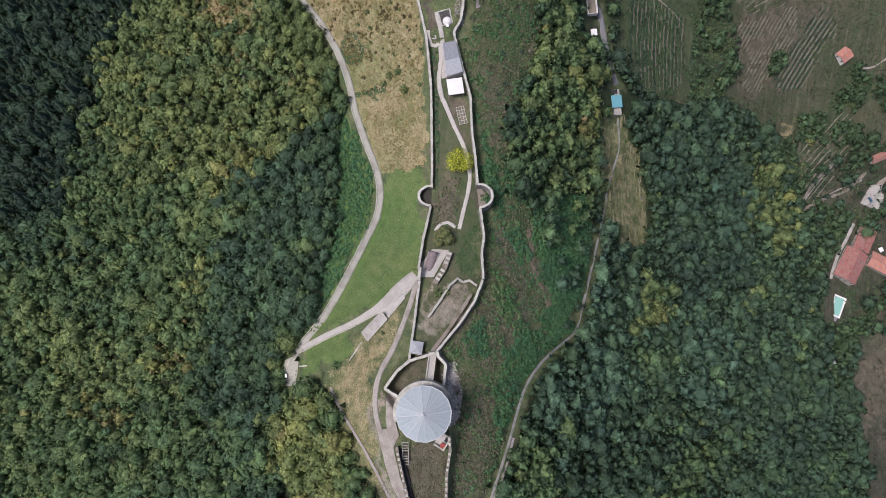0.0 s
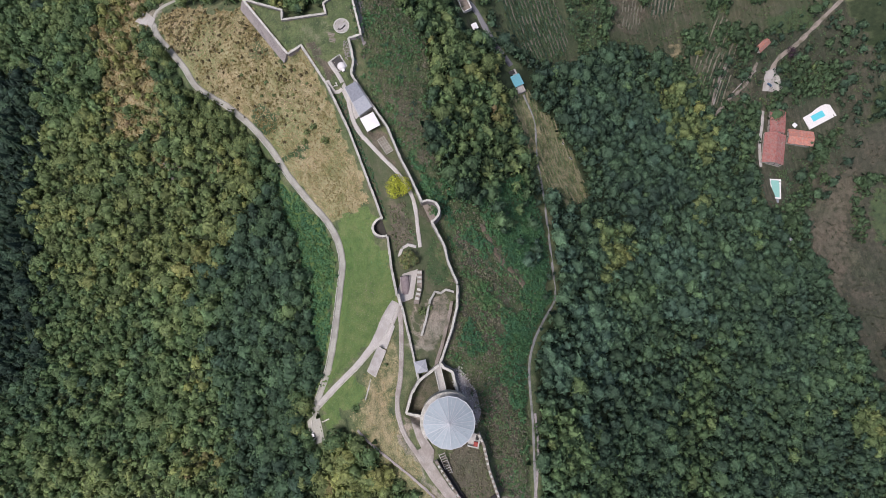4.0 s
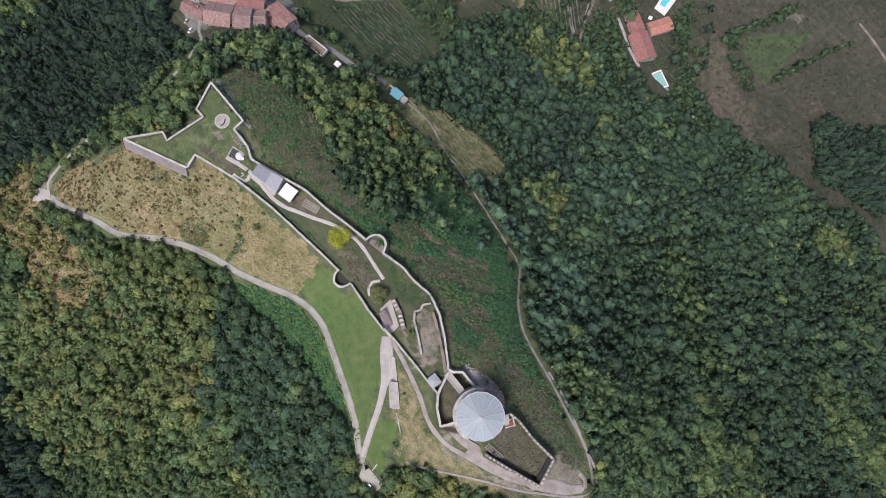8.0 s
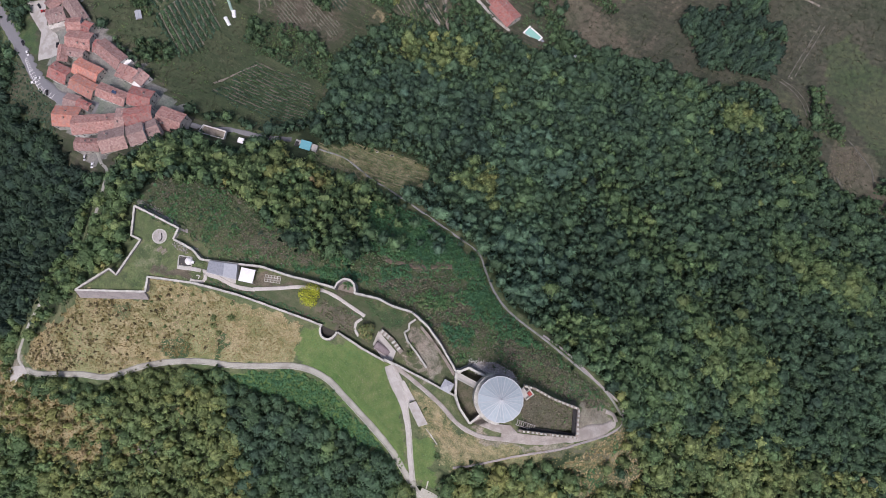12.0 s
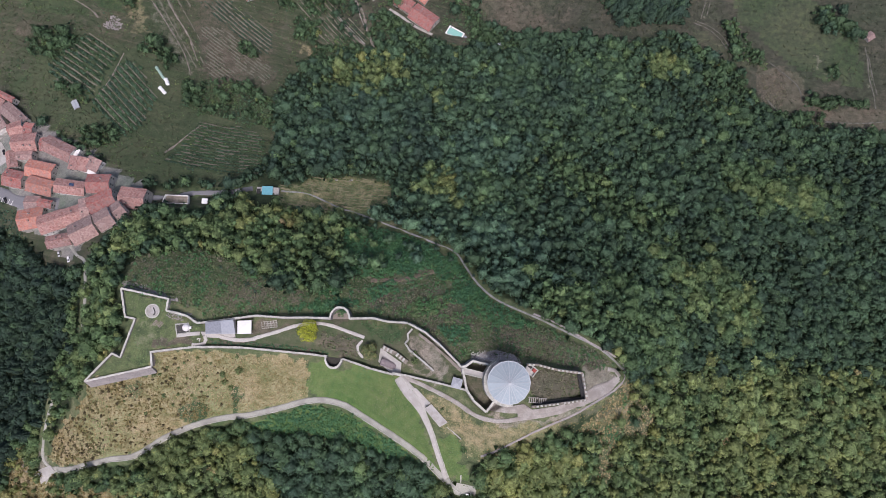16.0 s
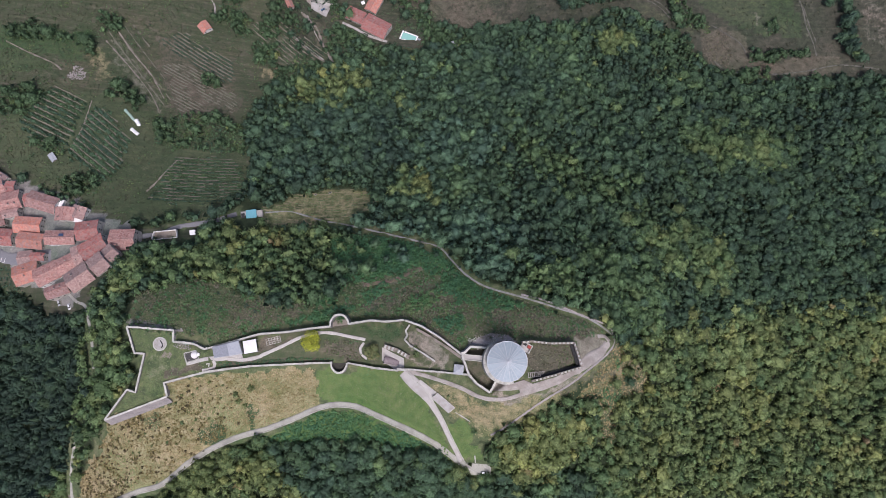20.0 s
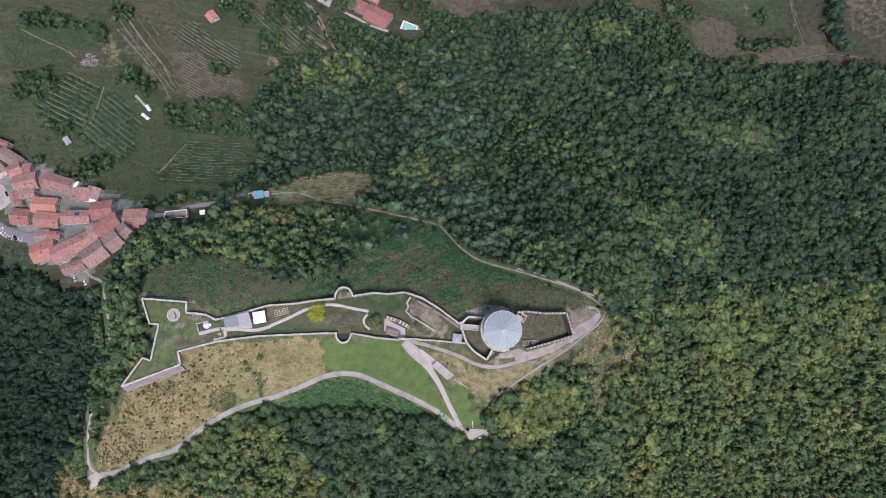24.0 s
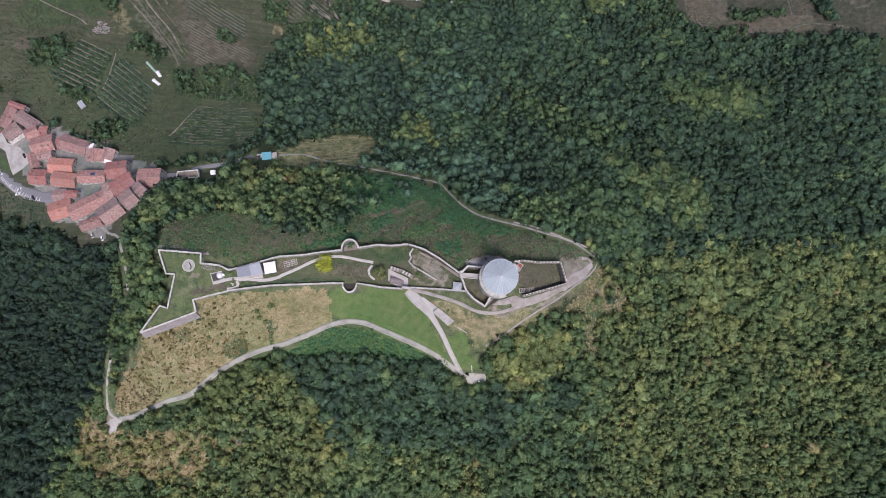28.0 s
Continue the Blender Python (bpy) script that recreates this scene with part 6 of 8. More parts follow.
def build_forest():
    x, y, z, radius, tall, warm, pale, spruce, g = forest()
    near = near_hill(x, y)
    order = np.nonzero(near)[0][:260]
    single = np.zeros(len(x), bool)
    single[order] = True
    close = off_line(x, y, HILLTOP, True)[0] < 20
    tris, looks, tints, pales = [], [], [], []
    turn = g.uniform(0, math.tau, len(x))
    kind = g.integers(0, len(FAR_CROWNS), len(x))
    for i in np.nonzero(~single)[0]:
        c, s = math.cos(turn[i]), math.sin(turn[i])
        r = radius[i]
        t = SPRUCES[kind[i] % 6] if spruce[i] else FINE_CROWNS[kind[i] % 10] if (close[i] and r > 2.4) or r > 4.9 else (WIDE_CROWNS if r > 3.6 else FAR_CROWNS)[kind[i]]
        o, t = t[:, 3:], t[:, :3]
        tris.append(np.stack([(t[..., 0] * c - t[..., 1] * s) * r + x[i], (t[..., 0] * s + t[..., 1] * c) * r + y[i], t[..., 2] * tall[i] * 1.15 + z[i] + 0.6], -1))
        looks.append(np.stack([o[..., 0] * c - o[..., 1] * s, o[..., 0] * s + o[..., 1] * c, o[..., 2]], -1))
        tints.append(np.full(len(t), warm[i]))
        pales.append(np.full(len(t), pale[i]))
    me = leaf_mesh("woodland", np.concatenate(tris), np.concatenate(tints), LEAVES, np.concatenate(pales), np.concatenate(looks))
    tagged(new("woodland", me), "dense mixed broadleaf woodland turning yellow in autumn", "woodland", kind="stuff")
    protos = []
    for k in range(6):
        for tint in (0.2, 0.42, 0.62):
            shape = crown(RND, 460, 1.0, 2.1, 0.105, 9, True)
            protos.append((tint, leaf_mesh("crown", shape[:, :3], np.clip(tint + np.random.default_rng(k).normal(size=len(shape)) * 0.06, 0, 1), LEAVES, looks=shape[:, 3:])))
    trunk = trunk_mesh()
    for i in np.nonzero(single)[0]:
        ob = thing("tree", pose(x[i], y[i], z[i], 0, 0, math.degrees(turn[i])), "broadleaf tree at the edge of the wood", "tree", "trees by the road")
        choice = min(protos, key=lambda p: abs(p[0] - warm[i]) + 0.05 * ((i * 7 + protos.index(p) * 13) % 5))
        top = new("crown", choice[1])
        top.parent = ob
        top.matrix_basis = Matrix.Diagonal((radius[i], radius[i], tall[i] * 1.1, 1))
        stem = new("trunk", trunk)
        stem.parent = ob
        stem.matrix_basis = Matrix.Diagonal((radius[i] / 3, radius[i] / 3, tall[i] / 3, 1))


def trunk_mesh():
    """A tapered trunk with three limbs, for a tree some six metres high."""
    bm = bmesh.new()

    def limb(a, b, r0, r1):
        a, b = Vector(a), Vector(b)
        m = (b - a).to_track_quat("Z", "Y").to_matrix().to_4x4()
        m.translation = (a + b) / 2
        bmesh.ops.create_cone(bm, segments=7, radius1=r0, radius2=r1, depth=(b - a).length, matrix=m)
    limb((0, 0, -0.8), (0.1, 0, 2.6), 0.24, 0.16)
    for k in range(3):
        a = k * 2.1
        limb((0.1, 0, 2.4), (1.1 * math.cos(a), 1.1 * math.sin(a), 4.4), 0.12, 0.04)
    me = bpy.data.meshes.new("trunk")
    bm.to_mesh(me)
    bm.free()
    me.materials.append(BARK)
    return me


build_forest()


def lone_tree(x, y, radius, height, material, tint, label, n=2200):
    ob = thing("tree", pose(x, y, gz(x, y)), label, "tree")
    me = leaf_mesh("crown", crown(RND, n, radius, height, 0.34, 11), np.clip(np.random.default_rng(1).normal(size=n) * 0.2 + tint, 0, 1), material)
    new("crown", me).parent = ob
    stem = new("trunk", trunk_mesh())
    stem.parent = ob
    stem.matrix_basis = Matrix.Diagonal((1.2, 1.2, height / 7, 1))
    return ob


lone_tree(-8.4, 5.7, 7.0, 9.5, GOLD_LEAVES, 0.36, "round tree with bright yellow leaves in the court")
lone_tree(29.0, 1.4, 5.4, 7.5, LEAVES, 0.72, "round olive-green tree beside the forecourt")


# ---- undergrowth ----
def leafy(name, spots, size, leaves, material, label, category, leaf=0.3, flat=0.7, seed=1):
    """Many small plants as one mesh: spots are x, y, radius, tint."""
    rnd = random.Random(seed)
    kinds = [crown(rnd, leaves, 1.0, 1.3 * flat, leaf, 4) for _ in range(5)]
    z = ground([s[0] for s in spots], [s[1] for s in spots])
    tris, tints = [], []
    for (x, y, r, tint), h in zip(spots, z):
        t = kinds[rnd.randrange(5)]
        a = rnd.uniform(0, math.tau)
        c, s = math.cos(a), math.sin(a)
        r *= size
        tris.append(np.stack([(t[..., 0] * c - t[..., 1] * s) * r + x, (t[..., 0] * s + t[..., 1] * c) * r + y, t[..., 2] * r + h - 0.1], -1))
        tints.append(np.full(len(t), tint))
    me = leaf_mesh(name, np.concatenate(tris), np.clip(np.concatenate(tints), 0, 1), material)
    return tagged(new(name, me), label, category, kind="stuff")


def fill(poly, step, seed, low=0.8, high=1.5, tint=0.3, spread_tint=0.2, keep=1.0, avoid=(), clumped=0.0, fray=4.5):
    """Spots scattered over an outline."""
    xs, ys = [p[0] for p in poly], [p[1] for p in poly]
    x, y, g = scatter(min(xs), max(xs), min(ys), max(ys), step, seed)
    ok = inside(*frayed(x, y, fray), poly) & (g.uniform(size=len(x)) < keep)
    if clumped:
        ok &= patchwork(x, y, 0.12, seed + 40.0) > clumped - 1
    for line, half in BENCHES:
        ok &= off_line(x, y, line)[0] > half + 0.6
    for other in avoid:
        ok &= ~inside(x, y, other)
    for cx, cy, r in ((24.9, 297.1, 11), (-23.8, 354.3, 15), (-6, 304, 14), (-26, 314, 11), (-10, 332, 11)):
        ok &= np.hypot(x - cx, y - cy) > r
    x, y = x[ok], y[ok]
    t = tint + spread_tint * patchwork(x, y, 0.06, seed) + g.normal(size=len(x)) * 0.08
    return list(zip(x, y, g.uniform(low, high, len(x)), t))


# the open slope north of the walls: green creepers, pale twigs and mixed scrub in drifts
CREEPERS = [(0.10, [(10, 70), (24, 82), (54, 76), (57, 67), (42, 56), (22, 50)]), (0.12, [(53, 64), (63, 73), (77, 60), (91, 44), (76, 40), (64, 50)]), (0.18, [(19, 38), (31, 46), (35, 39), (24, 31)]),
            (0.42, [(44, 33), (63, 43), (67, 34), (52, 25)]), (0.16, [(-14, 33), (4, 45), (7, 38), (-8, 27)]), (0.20, [(-18, 21), (2, 30), (20, 26), (8, 22), (-10, 18)]), (0.15, [(65, 43), (80, 52), (105, 42), (119, 37), (116, 32), (99, 30), (82, 35)]),
            (0.12, [(64, 24), (83, 27), (86, 19), (72, 15)]), (0.16, [(-26, 15), (-22, 21), (2, 23), (3, 19)]), (0.14, CREEPER), (0.18, VERGE)]
TWIGS = [[(92, 30), (112, 31), (140, 24), (160, 17), (150, 13), (125, 17), (104, 21)], [(-55, 28), (-40, 33), (-18, 28), (-21, 20), (-42, 17)], [(23, 29), (38, 40), (60, 47), (61, 42), (46, 34), (31, 22)], [(38, 23), (52, 25), (66, 27), (47, 16)], [(-134, 33), (-110, 34), (-105, 27), (-123, 25)], [(-65, 24), (-22, 33), (-17, 23), (-54, 15)],
         [(135, 26), (159, 30), (170, 22), (152, 16), (139, 17)], [(68, 19), (106, 27), (138, 27), (142, 18), (108, 9), (75, 14)], [(296, 305), (320, 307), (323, 284), (316, 269), (304, 273), (295, 283)]]
GREENS = [poly for _, poly in CREEPERS]
leafy("bramble_thicket", [spot for k, (tint, poly) in enumerate(CREEPERS) for spot in fill(poly, 1.55, 200 + k, 0.7, 1.8, tint, 0.25, 0.95, fray=5.0)],
      1.0, 38, SCRUB_LEAVES, "dense low thicket of green creepers", "thicket", 0.34, 0.6)
leafy("slope_bushes", fill(SCRUB, 3.4, 75, 0.8, 1.8, 0.30, 0.4, 0.35, (), 0.95), 1.0, 22, LEAVES, "dark green bushes dotted over the steep slope", "bushes", 0.34, 0.8)
leafy("twigs", fill(SCRUB, 2.0, 76, 0.5, 1.1, 0.95, 0.2, 0.45, (), 1.02) + [spot for k, poly in enumerate(TWIGS) for spot in fill(poly, 1.35, 230 + k, 0.4, 1.0, 0.90, 0.3, 0.8, fray=7.0)],
      1.0, 16, SCRUB_LEAVES, "drifts of bare brown twigs on the slope", "twigs", 0.36, 0.5)
leafy("scrub", fill(SCRUB, 1.3, 24, 0.3, 0.9, 0.50, 0.55, 0.75, GREENS) + fill(SCRUB, 2.2, 71, 0.8, 1.9, 0.34, 0.4, 0.9, GREENS + TWIGS, 1.06) + fill(SCRUB, 1.2, 72, 0.3, 0.8, 0.80, 0.3, 0.9, GREENS, 0.98) + fill(SCRUB, 2.3, 73, 0.8, 1.7, 0.30, 0.25, 0.55, (), 1.0) + fill(SCRUB, 2.6, 74, 0.6, 1.3, 0.70, 0.3, 0.6, (), 1.0)
      + fill([(-117.3, 32.8), (-96.5, 37.7), (-75.9, 32.5), (-80.0, 17.1), (-105.5, 19.6)], 1.5, 65, 0.4, 1.0, 0.25, 0.3, 0.7) + fill(EAST_BRUSH, 1.8, 41, 0.5, 1.6, 0.5, 0.5, 0.9, (), 1.0) + fill([(100, 30), (130, 32), (160, 22), (120, 18)], 1.6, 66, 0.5, 1.3, 0.5, 0.5, 0.8),
      1.0, 16, SCRUB_LEAVES, "patchy green and brown scrub on the steep slope", "scrub", 0.40, 0.45)
HEDGE_SPOTS = [spot for k, poly in enumerate(HEDGES + THICKETS) for spot in fill(poly, 1.6, 80 + k, 0.5, 1.3, 0.35, 0.3, 0.8)]
leafy("hedge_bushes", HEDGE_SPOTS, 1.0, 14, LEAVES, "tangled bushes filling the hedgerows", "hedge", 0.46, 0.7)
leafy("field_weeds", fill(FIELDS_NW, 2.4, 26, 0.4, 1.1, 0.4, 0.3, 0.9, BARE, 1.14) + fill(FARM, 2.0, 27, 0.4, 1.2, 0.3, 0.3, 0.9, (), 1.06)
      + fill(MEADOW_W, 2.4, 30, 0.6, 1.5, 0.1, 0.1, 0.8),
      1.0, 10, LEAVES, "weeds and low bushes scattered over the old fields", "weeds", 0.5, 0.35)
FIELD_GRASS = foliage("rank field grass", [(0.0, (0.040, 0.066, 0.036)), (0.5, (0.082, 0.090, 0.056)), (1.0, (0.125, 0.118, 0.082))])
leafy("field_grass", fill(FIELDS_NW, 1.7, 45, 0.4, 1.1, 0.45, 0.6, 0.8) + fill(FARM, 1.9, 46, 0.4, 1.1, 0.40, 0.5, 0.8) + fill(FIELD_E, 4.2, 47, 0.5, 1.5, 0.5, 0.5, 0.8) + fill(FIELDS_NE, 4.0, 48, 0.5, 1.5, 0.5, 0.5, 0.8),
      1.0, 4, FIELD_GRASS, "rank mown grass over the fields", "grass", 0.6, 0.2)
leafy("dry_grass", fill(DRY_WEST, 1.0, 31, 0.25, 0.7, 0.78, 0.5, 0.85) + fill([(-131, -49), (-95, -36), (-62, -18), (-58, -50), (-90, -76), (-150, -106), (-160, -100), (-140, -66)], 1.5, 131, 0.5, 1.2, 0.28, 0.3, 0.8, (), 1.10) + fill(DRY_EAST, 1.4, 32, 0.25, 0.5, 0.65, 0.35, 0.6) + fill(BRUSH, 1.5, 33, 0.5, 1.3, 0.58, 0.5, 0.8, fray=9.0) + fill(EAST_BRUSH, 1.3, 40, 0.4, 1.0, 0.8, 0.25, 0.8),
      1.0, 8, foliage("dry grass", [(0.0, (0.13, 0.125, 0.05)), (0.5, (0.235, 0.19, 0.08)), (0.8, (0.375, 0.305, 0.16)), (1.0, (0.47, 0.385, 0.24))], spread=0.18),
      "dry straw-coloured grass tussocks", "grass", 0.6, 0.5)
leafy("lawn_grass", fill(LAWN, 0.85, 36, 0.16, 0.40, 0.5, 0.35, 0.85) + fill(LAWN_LOW, 0.9, 37, 0.16, 0.36, 0.5, 0.3, 0.85) + fill(STAR, 1.1, 38, 0.16, 0.42, 0.55, 0.5, 0.5),
      1.0, 5, SCRUB_LEAVES, "short green grass on the lawn", "grass", 0.7, 0.4)
leafy("garden_plants", fill([(-1.9, 8.5), (19.9, 7.3), (24.0, -3.6), (13.5, -3.8), (8.2, -2.7), (-1.3, -1.4)], 1.2, 34, 0.3, 0.9, 0.6, 0.5, 0.7, fray=1.0) + fill([(-63.3, -9.3), (-15.7, -3.6), (4.7, -3.2), (4.8, -4.9), (-33.9, -8.9), (-62.7, -12.1)], 1.0, 39, 0.3, 0.8, 0.0, 0.1, 0.95, fray=0.5) + fill([(19.4, 17.7), (43.9, 19.5), (46.1, 12.6), (42.2, 7.3), (27.0, 11.0)], 1.2, 35, 0.3, 0.6, 0.3, 0.2, 0.7, fray=1.5) + fill(ENCLOSURE, 1.1, 42, 0.3, 0.8, 0.75, 0.5, 0.7, fray=0.5),
      1.0, 24, SCRUB_LEAVES, "low shrubs and perennials planted in the court", "plants", 0.36, 0.5)


def shrub_on(spots, label, tints=(0.2, 0.5), group="shrubs in the dry meadow", leaves=LEAVES):
    """Single dark shrubs, alike but for size and turn."""
    rnd = random.Random(8)
    protos = [leaf_mesh("leaves", crown(rnd, 90, 1.0, 1.1, 0.24, 5), np.full(90, rnd.uniform(*tints)), leaves) for _ in range(4)]
    for x, y, r in spots:
        ob = tagged(new("shrub", rnd.choice(protos)), label, "shrub", group)
        ob.matrix_world = pose(x, y, gz(x, y) - 0.05, 0, 0, rnd.uniform(0, 360)) @ Matrix.Diagonal((r, r, r, 1))


leafy("brown_shrubs", fill([(-164, -106), (-157, -87), (-138, -64), (-124, -66), (-128, -84), (-118, -94), (-150, -108)], 2.4, 141, 0.6, 1.4, 0.6, 0.6, 0.5, fray=8.0) + fill([(-128, -50), (-97, -39), (-90, -48), (-108, -62), (-128, -62)], 2.6, 142, 0.4, 1.1, 0.6, 0.6, 0.5),
      1.0, 22, DRY_SHRUB, "brown withered shrubs at the west end of the meadow", "shrubs", 0.34, 0.6)
g8 = np.random.default_rng(8)
sx, sy = g8.uniform(-150, -45, 620), g8.uniform(-100, -15, 620)
ok = inside(sx, sy, DRY_WEST) & (g8.uniform(size=620) < np.clip(0.9 - (sx + 135) / 190, 0.1, 1))
shrub_on([(a, b, g8.uniform(0.5, 1.25)) for a, b in list(zip(sx[ok], sy[ok]))[:120]], "small dark brown shrub in the dry meadow", (0.0, 1.0), leaves=DRY_SHRUB)
shrub_on([(a, b, g8.uniform(0.8, 1.4)) for a, b in [(-69.0, -21.5), (-76.2, -25.5), (-78.9, -29.3), (-85.3, -30.0), (-64.7, -17.7), (-56.5, -36.7), (-70.3, -44.0), (-62.4, -30.9), (-73.6, -34.4), (-61.1, -23.1), (-95.7, -59.7), (-104.4, -61.9), (-90.6, -60.6), (-112.3, -66.8), (-116.2, -67.0), (-92.2, -54.4), (-80.8, -51.8), (-77.8, -44.9), (-100.7, -36.3), (-89.0, -35.2), (-107.8, -54.5), (-117.5, -59.8), (-46.3, -39.3), (-44.4, -43.6)]], "low dark olive shrub among dry grass", (0.4, 0.8))
shrub_on([(a, b, r) for (a, b), r in zip([(-44.0, -24.2), (-53.4, -28.3), (-51.9, -32.4), (-47.8, -34.8), (-46.7, -16.4)], (2.6, 2.1, 2.2, 1.9, 1.4))], "broad olive-green bush in the middle of the meadow", (0.55, 0.7))
shrub_on([(-92, -36, 1.7), (-86, -47, 1.4), (54.5, 5.5, 1.9), (57, 3.5, 1.3), (92, -42, 2.2), (76, -22, 1.2), (55.5, 1.2, 2.3)],
         "round green shrub on the hill", (0.35, 0.7), "")


# ---- vines and crops in rows ----
def rows(name, poly, turn, gap, label, tint, seed, size=0.8, keep=0.9, straw=True, bend=0.8, cut=None, sure=0.92):
    a = radians(turn)
    u, v = np.array((math.cos(a), math.sin(a))), np.array((-math.sin(a), math.cos(a)))
    p = np.array(poly)
    us, vs = p @ u, p @ v
    rnd = np.random.default_rng(seed)
    spots, strips = [], []
    for row, w in enumerate(np.arange(vs.min(), vs.max(), gap)):
        s = np.arange(us.min(), us.max(), 0.6)
        q = np.outer(s, u) + np.outer(np.full(len(s), w) + bend * np.sin(s / 24 + seed) + 0.12 * rnd.normal(size=len(s)), v)
        hit = inside(*frayed(q[:, 0], q[:, 1], 3.0), poly)
        thin = np.array([noise.noise((x * 0.12, y * 0.12, seed)) for x, y in q])
        ok = hit & (rnd.uniform(size=len(s)) < keep + thin * 0.5)
        shade = tint + rnd.normal() * 0.08
        spots += [(x, y, size * rnd.uniform(0.7, 1.2), shade + rnd.normal() * 0.06) for x, y in q[ok]]
        if straw:
            mid = (q + v * gap / 2)[hit]
            strips += [[tuple(m) for m in mid[k:k + 8:2]] for k in range(0, len(mid) - 8, 6) if rnd.uniform() < sure]
    if strips:
        verts, faces = [], []
        for line in strips:
            z = ground([m[0] for m in line], [m[1] for m in line]) + 0.22
            half = rnd.uniform(0.25, 0.75)
            base = len(verts)
            for (x, y), h in zip(line, z):
                verts += [(x - v[0] * half, y - v[1] * half, h - 0.12), (x, y, h), (x + v[0] * half, y + v[1] * half, h - 0.12)]
            for k in range(len(line) - 1):
                if math.dist(line[k], line[k + 1]) < 3:
                    b = base + k * 3
                    faces += [(b, b + 3, b + 4, b + 1), (b + 1, b + 4, b + 5, b + 2)]
        tagged(new("straw_rows", mesh_of("straw_rows", verts, faces, cut or STRAW)), "pale lines of cut straw between the rows", "straw", kind="stuff")
    return leafy(name, spots, 1.0, 8, LEAVES, label, "vineyard", 0.55, 0.5, seed)


STRAW = surface("cut straw", (0.125, 0.122, 0.090), (0.21, 0.20, 0.152), 2.0, 0.3, 0.95)
rows("vineyard", VINES[0], -24, 4.4, "rows of vines on a terraced slope", 0.2, 51, 1.5)
rows("vineyard", VINES[1], -32, 4.2, "curving rows of vines beside the village", 0.18, 52, 1.5, bend=1.6)
rows("vineyard", VINES[2], 3, 2.9, "close rows of crops above the lane", 0.2, 53, 1.0, sure=0.6, cut=surface("faded straw", (0.10, 0.10, 0.072), (0.165, 0.158, 0.12), 2.0, 0.3, 0.95))
rows("crop_rows", VINES[3], -27, 2.6, "brown stubble rows in a sloping field", 0.3, 54, 0.45, 0.3)
rows("crop_rows", [(-188.7, 257.9), (-173.4, 268.8), (-125.3, 248.2), (-121.6, 227.7), (-129.8, 223.3)], -28, 3.2, "dark ridges of a vegetable plot below the red hut", 0.05, 59, 0.85, 0.8)
rows("crop_rows", [(-235.5, 259.7), (-206.2, 270.4), (-164.2, 195.8), (-175.9, 186.2)], -50, 6.5, "straggling rows of brown stalks on a narrow field", 0.3, 56, 0.6, 0.4)
rows("crop_rows", [(-124.0, 288.8), (-91.4, 296.8), (-39.7, 267.5), (-79.7, 246.3)], -36, 4.0, "rows of weeds in an old field strip", 0.2, 57, 0.8, 0.6)
rows("hay_swaths", HAY, 4, 2.3, "raked swaths of pale hay", 0.5, 55, 0.6, 0.5, sure=0.3, bend=2.5,
     cut=surface("raked hay", (0.15, 0.142, 0.085), (0.28, 0.255, 0.155), 2.0, 0.3, 0.95))


# ---- loose stone ----
def rocks(name, poly, step, label, low=0.2, high=0.6, seed=4, material=STONE):
    verts, faces = [], []
    rnd = random.Random(seed)
    for x, y, r, _ in fill(poly, step, seed, low, high):
        z = gz(x, y)
        base = len(verts)
        for i in range(5):
            a = math.tau * i / 5 + rnd.uniform(-0.3, 0.3)
            verts.append((x + r * math.cos(a) * rnd.uniform(0.7, 1.1), y + r * math.sin(a), z - 0.1))
        for i in range(5):
            a = math.tau * i / 5
            verts.append((x + r * 0.6 * math.cos(a), y + r * 0.6 * math.sin(a), z + r * rnd.uniform(0.4, 0.8)))
        faces += [(base + i, base + (i + 1) % 5, base + 5 + (i + 1) % 5, base + 5 + i) for i in range(5)] + [tuple(range(base + 5, base + 10))]
    return tagged(new(name, mesh_of(name, verts, faces, material)), label, "rubble", kind="stuff")


rocks("scree", [(83.4, 4.7), (91.2, 12.3), (99.1, 16.0), (109.8, 15.2), (113.6, 11.7), (108.5, 10.0), (100.3, 8.4), (96.4, 6.5), (87.7, 7.7)], 0.75, "pale grey scree at the foot of the tower", 0.25, 0.7, material=COPING)
rocks("scree", [(-126.7, 12.7), (-111.4, 14.8), (-96.6, 13.9), (-89.0, 11.6), (-93.2, 9.8), (-106.3, 9.2)], 0.9, "grey scree below the bastion wall", seed=6)
rocks("rubble", [(-92.6, 1.3), (-84.0, 2.8), (-71.8, 0.7), (-68.8, -1.9), (-81.8, -0.8), (-91.1, -0.6)], 0.8, "pale tumbled stones along the ruined wall", 0.25, 0.6, 12)
rocks("rock_outcrop", [(-72, -126), (-76, -124), (-77, -115), (-68, -111), (-63, -116), (-65, -122)], 1.3, "pale grey rocks breaking out of the brush", 0.6, 1.3, 14)
rocks("loose_stones", SCRUB, 7.0, "pale stones strewn over the scrub slope", 0.2, 0.5, 9)
rx, ry = -238.1, 215.5
rocks("rubble", [(rx - 5, ry - 7), (rx + 4, ry - 8), (rx + 7, ry), (rx + 1, ry + 7), (rx - 6, ry + 5)], 1.3, "heap of white rubble in the field", 0.5, 1.1, 7)


